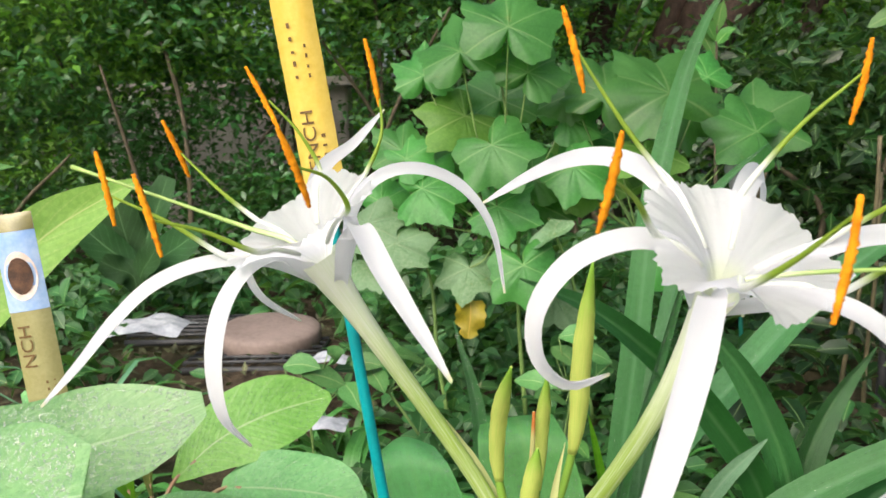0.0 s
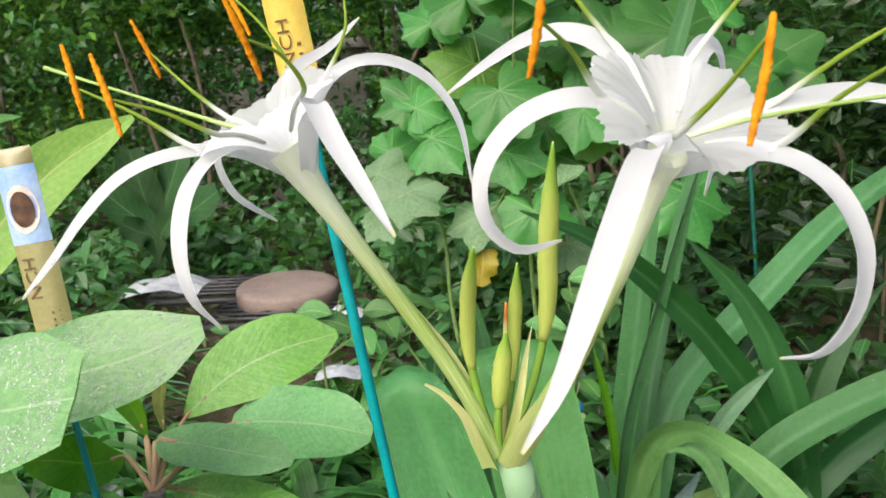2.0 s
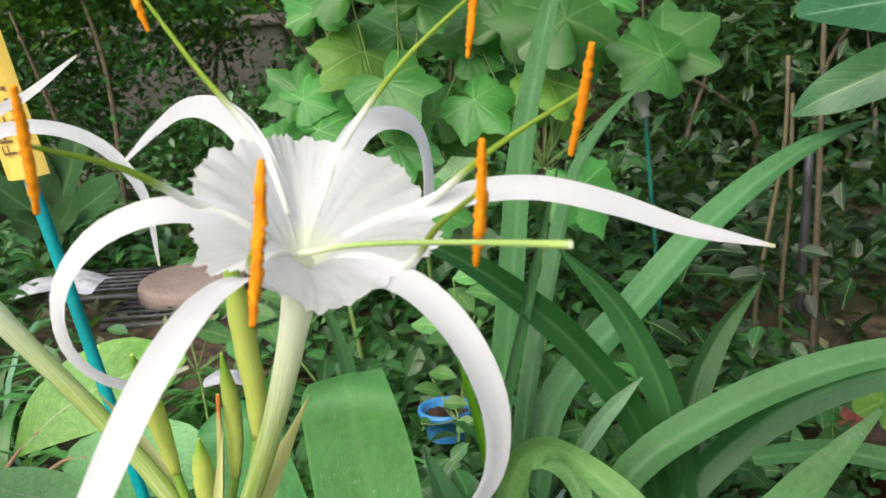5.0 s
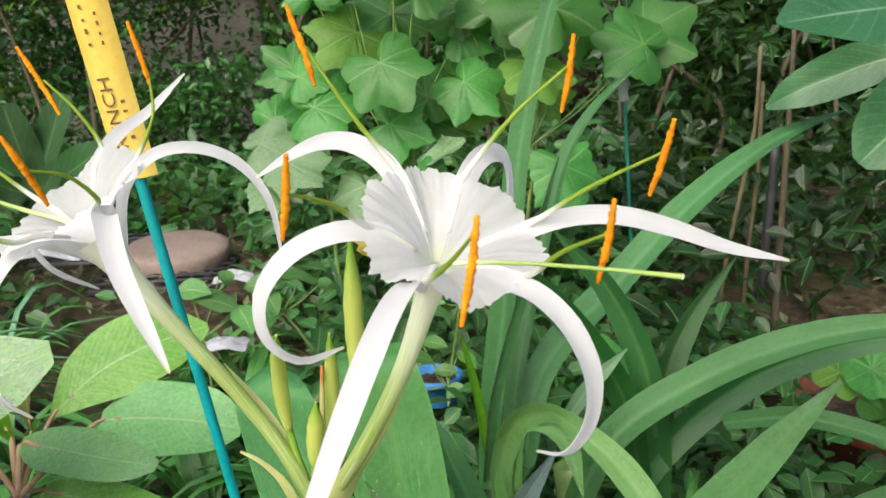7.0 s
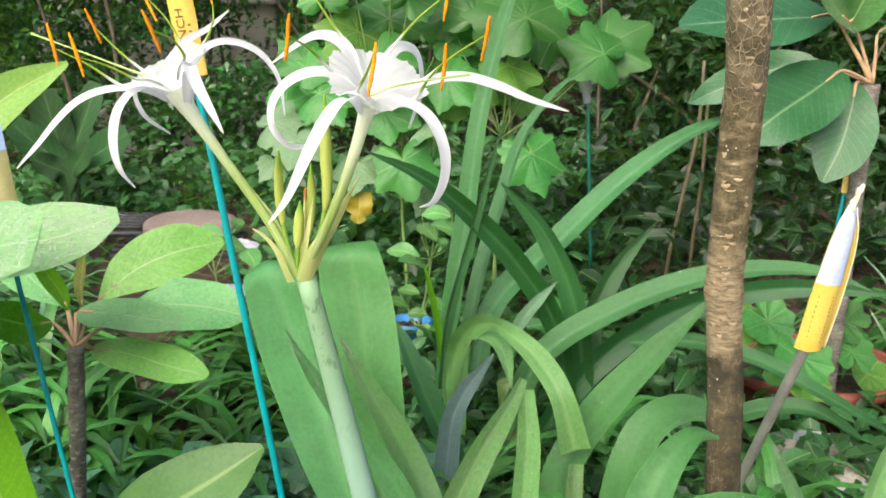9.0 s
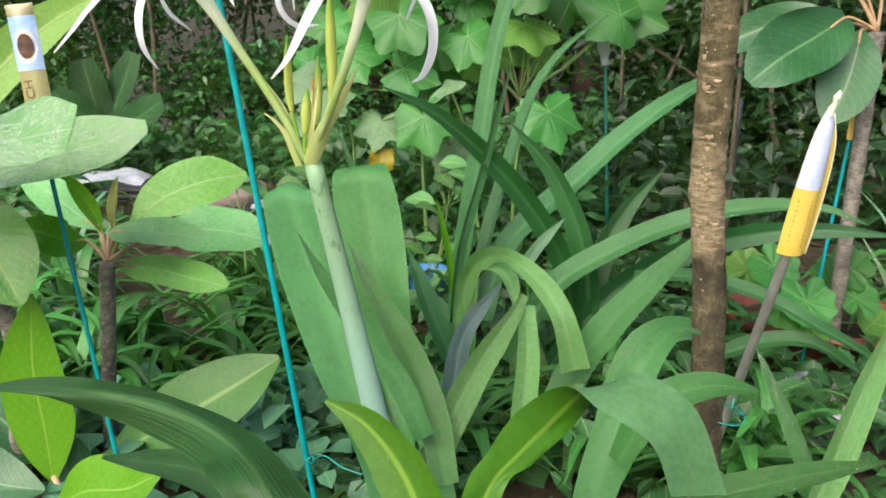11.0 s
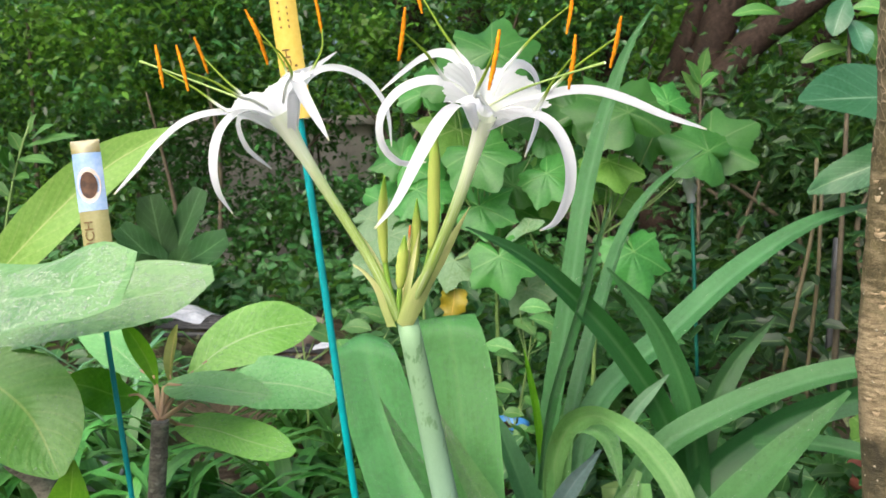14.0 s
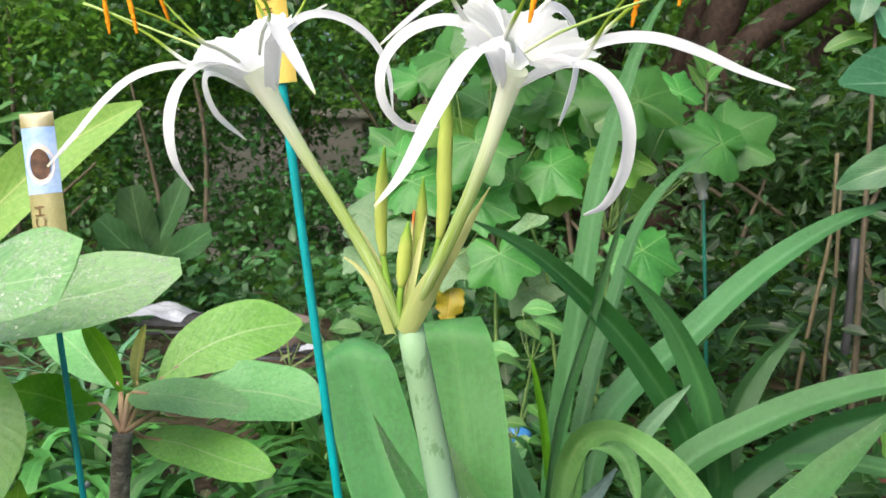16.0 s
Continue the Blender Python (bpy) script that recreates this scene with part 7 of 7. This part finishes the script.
# ---- pots ----
def pot(name, place, radius, height, material, label, fill, rim=0.012, taper=0.78, lean=0.0):
    holder = thing(name, place, label, "pot", "flower pots")
    x, y, z = place
    turn = pose(x, y, z, lean, lean * 0.6, 0)
    body = lathe([(0.0, 0.0), (radius * taper, 0.0), (radius * taper, 0.004), (radius * 0.97, height - rim * 1.6), (radius, height - rim * 1.6), (radius + rim * 0.55, height - rim * 1.2), (radius + rim * 0.6, height), (radius - 0.001, height + 0.002), (radius - 0.007, height - 0.004), (radius * 0.95 - 0.006, height * 0.5), (0.0, height * 0.5)], 44)
    part("body", moved(body, turn), material, holder)
    top = bmesh.new()
    level, rng = height - rim * 1.8, random.Random(name + label)
    rings = [[top.verts.new((r * radius * math.cos(6.28319 * k / 30), r * radius * math.sin(6.28319 * k / 30), level + 0.006 * rng.uniform(-1, 1))) for k in range(30)] for r in (0.02, 0.25, 0.5, 0.75, 0.955)]
    for a, b in zip(rings, rings[1:]):
        for k in range(30):
            top.faces.new([a[k], b[k], b[(k + 1) % 30], a[(k + 1) % 30]]).smooth = True
    part("filling", moved(top, turn), fill, holder, "gravelly potting soil")
    return holder


pot("flower_pot", (1.02, 1.5, -0.17), 0.2, 0.16, clay, "wide terracotta-coloured plastic pot with a rolled rim", soil, rim=0.018)
pot("flower_pot", (0.88, 1.12, -0.22), 0.11, 0.16, white_plastic, "white plastic pot filled with pale gravel", gravel_skin)
pot("flower_pot", (1.12, 1.08, -0.24), 0.09, 0.16, white_plastic, "white plastic pot filled with pale gravel", gravel_skin)
pot("flower_pot", (0.0828, 1.62, -0.0085), 0.052, 0.06, blue_plastic, "small bright blue plastic pot", soil, rim=0.008)
pot("flower_pot", (-0.82, 1.35, -0.13), 0.1, 0.12, white_plastic, "white plastic pot among the grass", soil)
geranium = thing("round_leaved_plant", (1.0, 1.45, -0.05), "potted plant with round scalloped bright green leaves", "plant")
part("stem", tube([(1.0, 1.48, -0.06), (0.99, 1.46, 0.02), (0.97, 1.42, 0.1)], [0.006, 0.005, 0.004], n=8, sides=8), green_stem, geranium)


def round_leaf(centre, size, face, seed):
    rng, bm, c = random.Random(seed), bmesh.new(), Vector(centre)
    uv = bm.loops.layers.uv.new("UVMap")
    face = Vector(face).normalized()
    side = face.cross(Vector((0, 0.1, 1))).normalized()
    up, spin = side.cross(face), rng.uniform(0, 6.28)
    rings = []
    for s in (0.02, 0.35, 0.7, 1.0):
        ring = []
        for k in range(40):
            th = 6.28319 * k / 40
            gap = min(1.0, abs(((th + 3.14159) % 6.28319) - 3.14159) / 0.35)
            r = size * s * (0.35 + 0.65 * gap) * (1 + 0.06 * s * math.cos(9 * th))
            ring.append(bm.verts.new(c + side * math.cos(th + spin) * r + up * math.sin(th + spin) * r + face * size * (0.12 * s * s + 0.05 * s * math.cos(9 * th))))
        rings.append(ring)
    for a, b in zip(rings, rings[1:]):
        for k in range(40):
            f = bm.faces.new([a[k], b[k], b[(k + 1) % 40], a[(k + 1) % 40]])
            f.smooth = True
            for loop in f.loops:
                d = loop.vert.co - c
                loop[uv].uv = (0.5 + d.dot(side) / size / 2, 0.5 + d.dot(up) / size / 2)
    leaf = part("leaf", bm, lit_star if seed % 4 == 0 else star_skin, geranium)
    part("petiole", tube([c, c.lerp(Vector((0.98, 1.44, 0.02)), 0.6) - Vector((0, 0, 0.02)), (0.98, 1.44, 0.02)], [0.0016, 0.002], n=8, sides=6), green_stem, leaf)


for i, (where, size) in enumerate((((0.7986, 1.36, 0.1261), 0.05), ((0.845, 1.34, 0.1386), 0.055), ((0.8629, 1.3, 0.0643), 0.06), ((0.901, 1.28, 0.0776), 0.06), ((0.9125, 1.28, 0.0304), 0.05), ((1.029, 1.38, 0.1263), 0.055), ((1.032, 1.34, 0.0691), 0.05), ((1.011, 1.42, 0.081), 0.06), ((1.105, 1.4, -0.0049), 0.05))):
    round_leaf(where, size, (-0.1 + 0.05 * i, -0.75, 0.6), i)
lid = whole("stone_lid", moved(lathe([(0.0, -0.04), (0.165, -0.04), (0.172, -0.03), (0.172, 0.01), (0.165, 0.02), (0.14, 0.025), (0.0, 0.027)], 48), pose(*(-0.7591, 2.728, 0.06), 5, 2, 0)), lid_stone, "round brown stone lid lying on the soil", "lid")


def tray(place, label):
    """A black plastic mesh nursery tray."""
    holder = thing("nursery_tray", place, label, "tray", "nursery trays")
    x, y, z = place
    for i in range(9):
        u = -0.2 + 0.05 * i
        part("bar", tube([(x + u, y - 0.14, z + 0.05), (x + u, y + 0.14, z + 0.05)], [0.006, 0.006], n=2, sides=6), net_skin, holder)
    for i in range(6):
        v = -0.14 + 0.056 * i
        part("bar", tube([(x - 0.2, y + v, z + 0.056), (x + 0.2, y + v, z + 0.056)], [0.006, 0.006], n=2, sides=6), net_skin, holder)
    for i, v in ((0, -0.14), (1, 0.14)):
        part("edge", tube([(x - 0.21, y + v, z + 0.03), (x + 0.21, y + v, z + 0.03)], [0.012, 0.012], n=2, sides=6), net_skin, holder)


tray((-1.05, 2.881, 0), "black plastic mesh nursery tray on the soil")
tray((-0.7691, 2.638, -0.03), "black plastic mesh nursery tray on the soil")


def crumpled_bag(place, size, seed, label):
    """A limp sheet of plastic in folds."""
    bm, rng = bmesh.new(), random.Random(seed)
    grid = []
    for i in range(15):
        row = []
        for k in range(15):
            u, v = k / 7 - 1, i / 7 - 1
            edge = max(0.0, 1 - (u * u + v * v) * 0.6)
            h = size * 0.45 * edge * (0.75 + 0.6 * noise.noise((u * 1.9 + seed, v * 1.9, seed)))
            row.append(bm.verts.new((place[0] + u * size, place[1] + v * size * 0.8, place[2] + h)))
        grid.append(row)
    for a, b in zip(grid, grid[1:]):
        for k in range(14):
            bm.faces.new([a[k], a[k + 1], b[k + 1], b[k]]).smooth = True
    return whole("plastic_bag", bm, bag_film, label, "bag")


crumpled_bag((-1.069, 2.5, 0.1301), 0.12, 1, "crumpled white plastic bag lying on the soil")
crumpled_bag((-0.4763, 2.3, 0.0813), 0.055, 2, "small crumpled pale plastic scrap on the soil")
crumpled_bag((-0.3776, 1.75, 0.0885), 0.05, 3, "small crumpled pale plastic scrap among leaves")


# ---- undergrowth, hedge and far trees ----
def cloud_thing(name, label, category, seed, places, size, skin, **how):
    rng = np.random.default_rng(seed)
    verts, faces, uvs = leaf_cloud(places(rng), size, rng, **how)
    return scattered(name, verts, faces, uvs, skin, label, category)


def carpet(rng, n, x0, x1, y0, y1, low, high, clumps, spread_by):
    """Leaf places gathered in uneven clumps above the soil."""
    c = np.stack([rng.uniform(x0, x1, clumps), rng.uniform(y0, y1, clumps)], 1)
    tall = rng.uniform(low, high, clumps)
    pick = rng.integers(0, clumps, n)
    xy = c[pick] + rng.normal(0, spread_by, (n, 2))
    h = tall[pick] * np.sqrt(rng.uniform(0.02, 1, n)) * np.exp(-((xy - c[pick]) ** 2).sum(1) / (3 * spread_by ** 2))
    return np.stack([xy[:, 0], xy[:, 1], h + 0.01], 1)


def clear_of_lid(p):
    """Leaves the bare soil round the lid and the path to it open."""
    keep = ~((p[:, 0] > -1.3) & (p[:, 0] < -0.55) & (p[:, 1] > 2.4) & (p[:, 1] < 3.0))
    return p[keep]


def lifted(p):
    p[:, 2] += np.array([ground_level(y) for y in p[:, 1]])
    return p


cloud_thing("ground_cover", "dense low weeds with pointed green leaves", "ground cover", 1, lambda r: lifted(clear_of_lid(carpet(r, 9000, -2.9, 0.75, 2.2, 4.3, 0.10, 0.42, 105, 0.13))), 0.068, cover_skin, slim=0.56, upward=1.0, fine=True)
cloud_thing("ground_cover", "shaded tangle of weeds under the loose shrub", "ground cover", 9, lambda r: lifted(carpet(r, 5000, 0.7, 3.2, 1.9, 4.0, 0.12, 0.55, 90, 0.14)), 0.075, shaded_weed_skin, slim=0.5, upward=0.8, fine=True)
cloud_thing("ground_cover", "low mixed weeds with rounded leaves behind the lily", "ground cover", 2, lambda r: lifted(clear_of_lid(carpet(r, 2600, -0.4, 0.9, 1.3, 2.3, 0.05, 0.26, 48, 0.10))), 0.055, cover_skin, slim=0.62, upward=1.3, fine=True)
cloud_thing("ground_cover", "grey-green round-leaved creeping plants", "ground cover", 3, lambda r: lifted(carpet(r, 900, -0.95, 0.15, 0.72, 1.15, 0.05, 0.13, 40, 0.07)), 0.05, round_skin, slim=0.95, upward=2.2, fine=True, droop=0.05)


def rosettes(rng, clumps, each, x0, x1, y0, y1, size, width):
    """Arching pointed leaves that spring from shared centres, as arrays."""
    n = clumps * each
    c = np.stack([rng.uniform(x0, x1, clumps), rng.uniform(y0, y1, clumps), np.zeros(clumps)], 1)
    foot = lifted(np.repeat(c, each, 0) + rng.normal(0, 0.012, (n, 3)) * np.array([[1, 1, 0]]))
    az = rng.uniform(0, 2 * np.pi, n)
    L = (size * rng.uniform(0.55, 1.2, n))[:, None]
    rise = rng.uniform(0.35, 1.0, n)[:, None]
    out = np.stack([np.cos(az), np.sin(az), np.zeros(n)], 1)
    half = np.stack([-np.sin(az), np.cos(az), np.zeros(n)], 1) * (0.5 * width * rng.uniform(0.6, 1.25, n))[:, None]
    up = np.array([[0, 0, 1.0]])
    rows = []
    steps = 6
    for i in range(steps + 1):
        v = i / steps
        m = foot + out * L * (0.12 * v + 0.75 * v * v * (1.25 - 0.5 * rise)) + up * L * rise * (1.25 * v - 0.85 * v * v * v)
        w = (0.75, 0.95, 1.0, 0.97, 0.85, 0.55, 0.04)[i]
        rows += [m - half * w + up * 0.004, m, m + half * w + up * 0.004]
    pts = np.stack(rows, 1)
    quads, uv = [], []
    for i in range(steps):
        for k in (0, 1):
            quads.append([3 * i + k, 3 * i + k + 1, 3 * i + k + 4, 3 * i + k + 3])
            uv += [[k / 2, i / steps], [(k + 1) / 2, i / steps], [(k + 1) / 2, (i + 1) / steps], [k / 2, (i + 1) / steps]]
    faces = (np.arange(n)[:, None, None] * (3 * (steps + 1)) + np.array(quads)[None]).reshape(-1, 4)
    return pts.reshape(-1, 3), faces, np.tile(np.array(uv), (n, 1))


rng = np.random.default_rng(8)
scattered("rosette_plants", *rosettes(rng, 26, 15, -1.25, -0.12, 1.05, 1.7, 0.34, 0.030), rosette_skin, "crowded rosettes of arching dark green leaves", "plants")
scattered("rosette_plants", *rosettes(rng, 12, 12, -0.85, -0.15, 0.95, 1.2, 0.24, 0.030), rosette_skin, "low rosettes of arching dark green leaves", "plants")
scattered("rosette_plants", *rosettes(rng, 9, 12, 0.2, 1.7, 1.55, 1.95, 0.30, 0.024), rosette_skin, "tufts of arching leaves round the pots", "plants")
scattered("rosette_plants", *rosettes(rng, 11, 14, 0.12, 0.80, 0.78, 1.15, 0.24, 0.026), rosette_skin, "arching dark green leaves filling the bed", "plants")
cloud_thing("ground_cover", "low weeds with rounded leaves under the strap leaves", "ground cover", 5, lambda r: lifted(carpet(r, 1600, 0.0, 1.3, 0.7, 1.3, 0.04, 0.16, 50, 0.09)), 0.045, cover_skin, slim=0.7, upward=1.5, fine=True)
cloud_thing("leaf_litter", "brown fallen leaves and bits lying on the soil", "leaf litter", 6, lambda r: lifted(np.stack([r.uniform(-2.2, 2.2, 2600), r.uniform(0.6, 3.4, 2600), r.uniform(0.0, 0.012, 2600)], 1)), 0.04, litter_skin, slim=0.5, upward=4.0, droop=0.0)
scattered("rosette_plants", *rosettes(rng, 10, 10, -1.3, -0.3, 1.75, 2.15, 0.22, 0.02), rosette_skin, "small rosettes of green leaves beside the lid", "plants")
scattered("grass", *rosettes(rng, 8, 14, -1.5, -0.8, 1.5, 1.9, 0.5, 0.014), pale_blades, "pale arching grass by the white pot", "grass")


def hedge_places(rng, n, x0, x1, y0, y1, z0, z1, clumps, spread_by):
    """Leaf places in rounded sprays, denser outside, with gaps."""
    c = np.stack([rng.uniform(x0, x1, clumps), rng.uniform(y0, y1, clumps), rng.uniform(z0, z1, clumps)], 1)
    size = rng.uniform(0.5, 1.3, clumps)
    pick = rng.integers(0, clumps, n)
    return c[pick] + rng.normal(0, spread_by, (n, 3)) * size[pick][:, None] * np.array([[1.3, 1, 0.7]])


def hedge(place, label, seed, n, box, size, skin, clumps, spread_by, trunks):
    """A shrub: several bent stems and a crown of many small leaves."""
    holder = thing("shrub", place, label, "shrub", "shrubs of the hedge")
    rng = np.random.default_rng(seed)
    scattered("crown", *leaf_cloud(hedge_places(rng, n, *box, clumps, spread_by), size, rng, slim=0.5), skin, "", "", parent=holder)
    # Upper crown repeated in sunlit colour, in place of sun falling on it.
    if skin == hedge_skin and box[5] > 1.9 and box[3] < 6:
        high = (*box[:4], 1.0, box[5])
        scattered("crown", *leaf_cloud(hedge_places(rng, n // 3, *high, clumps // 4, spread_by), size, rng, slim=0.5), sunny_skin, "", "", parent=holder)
    r2 = random.Random(seed)
    for _ in range(trunks):
        x, y = r2.uniform(box[0], box[1]), r2.uniform(box[2], box[3])
        top = (x + r2.uniform(-0.4, 0.4), y + r2.uniform(-0.2, 0.2), r2.uniform(box[4], box[5]))
        part("stem", tube([(x, y, 0), (x + r2.uniform(-0.15, 0.15), y, top[2] * 0.5), top], [0.016, 0.012, 0.005], n=12, sides=7, ring=0.05), twig_skin, holder)


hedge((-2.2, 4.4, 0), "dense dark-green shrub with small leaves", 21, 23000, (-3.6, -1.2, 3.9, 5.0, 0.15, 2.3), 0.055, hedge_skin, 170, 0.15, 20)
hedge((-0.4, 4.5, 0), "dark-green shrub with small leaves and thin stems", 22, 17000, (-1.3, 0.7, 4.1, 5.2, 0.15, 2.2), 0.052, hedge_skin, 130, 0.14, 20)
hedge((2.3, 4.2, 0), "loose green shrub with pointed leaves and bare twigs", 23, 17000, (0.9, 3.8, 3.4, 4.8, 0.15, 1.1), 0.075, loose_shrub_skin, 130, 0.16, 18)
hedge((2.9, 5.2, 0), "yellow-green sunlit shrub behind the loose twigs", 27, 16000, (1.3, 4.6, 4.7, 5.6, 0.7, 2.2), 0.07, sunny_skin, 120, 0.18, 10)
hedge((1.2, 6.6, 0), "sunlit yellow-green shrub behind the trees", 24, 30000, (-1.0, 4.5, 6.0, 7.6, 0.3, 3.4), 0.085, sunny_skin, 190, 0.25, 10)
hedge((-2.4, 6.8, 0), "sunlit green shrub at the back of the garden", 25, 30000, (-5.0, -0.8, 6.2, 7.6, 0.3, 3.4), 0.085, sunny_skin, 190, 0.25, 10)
hedge((0.4, 9.6, 0), "tall green trees closing the garden", 26, 60000, (-9.0, 9.0, 9.0, 11.0, 0.2, 5.0), 0.18, hedge_skin, 420, 0.5, 20)


def bright_gap():
    """A low pale block, added in place of bright ground glimpsed through the hedge."""
    wall = thing("bright_gap_block", (-0.8, 5.75, 0), "low pale block standing in for bright ground behind the hedge", "wall")
    for name, x0, x1, y0, y1, z0, z1 in (("body", -2.6, -0.95, 5.65, 5.85, -0.05, 1.0), ("coping", -2.65, -0.9, 5.61, 5.89, 1.0, 1.07)):
        bm = bmesh.new()
        bmesh.ops.create_cube(bm, size=1.0)
        moved(bm, Matrix.Translation(((x0 + x1) / 2, (y0 + y1) / 2, (z0 + z1) / 2)) @ Matrix.Diagonal((x1 - x0, y1 - y0, z1 - z0, 1)))
        bmesh.ops.bevel(bm, geom=bm.edges[:], offset=0.012, segments=2, affect="EDGES")
        part(name, bm, gap_pale, wall)


bright_gap()


def far_tree(lines, label, crown=None):
    holder = thing("garden_tree", (lines[0][0][0][0], lines[0][0][0][1], 0), label, "tree")
    for i, (points, radii) in enumerate(lines):
        part("trunk" if i == 0 else "limb", tube(points, radii, n=24, sides=12, ripple=0.05, ring=0.04, seed=i), tree_bark, holder)
    # The crown hangs above the view, added only to shade the weeds below.
    if crown is not None:
        rng = np.random.default_rng(31)
        scattered("crown", *leaf_cloud(hedge_places(rng, 14000, *crown, 90, 0.22), 0.10, rng, slim=0.5), hedge_skin, "", "", parent=holder)


far_tree([(((0.8911, 4.6, 0.332), (0.9552, 4.6, 0.7166), (1.091, 4.6, 1.221), (1.281, 4.6, 1.776), (1.38, 4.6, 2.258)), (0.13, 0.11, 0.10, 0.09)), (((0.9724, 4.5, 0.6218), (1.107, 4.5, 1.056), (1.334, 4.5, 1.362), (1.62, 4.5, 1.572), (1.899, 4.5, 1.808)), (0.10, 0.09, 0.08, 0.07)), (((0.8952, 4.7, 1.072), (1.039, 4.7, 1.455), (1.147, 4.7, 1.862)), (0.07, 0.06, 0.05))], "dark leaning forked tree, its unseen high crown added for shade", (0.6, 4.6, 2.4, 5.4, 2.8, 3.9))
far_tree([(((-0.4141, 4.9, 0.2827), (-0.4469, 4.9, 1.18), (-0.5748, 4.9, 1.586), (-0.6843, 4.9, 1.99)), (0.11, 0.10, 0.09, 0.08)),], "dark tree trunk behind the lobed leaves")
far_tree([(((0.0316, 5.2, 0.3483), (-0.1367, 5.2, 1.358), (-0.2403, 5.2, 1.995)), (0.09, 0.08, 0.07)), (((-0.058, 5.2, 1.072), (-0.2497, 5.2, 1.571), (-0.4026, 5.2, 1.996)), (0.05, 0.05, 0.04))], "dark tree trunk behind the lobed leaves")
far_tree([(((0.5226, 5, 0.3689), (0.6154, 5, 1.233), (0.7527, 5, 1.673), (0.8735, 5, 2.038)), (0.09, 0.08, 0.06)),], "dark slanting tree trunk among green leaves")
far_tree([(((1.557, 4.9, 0.8649), (1.909, 4.9, 1.523), (2.341, 4.9, 1.651)), (0.06, 0.06, 0.05)),], "dark low branch across the garden")
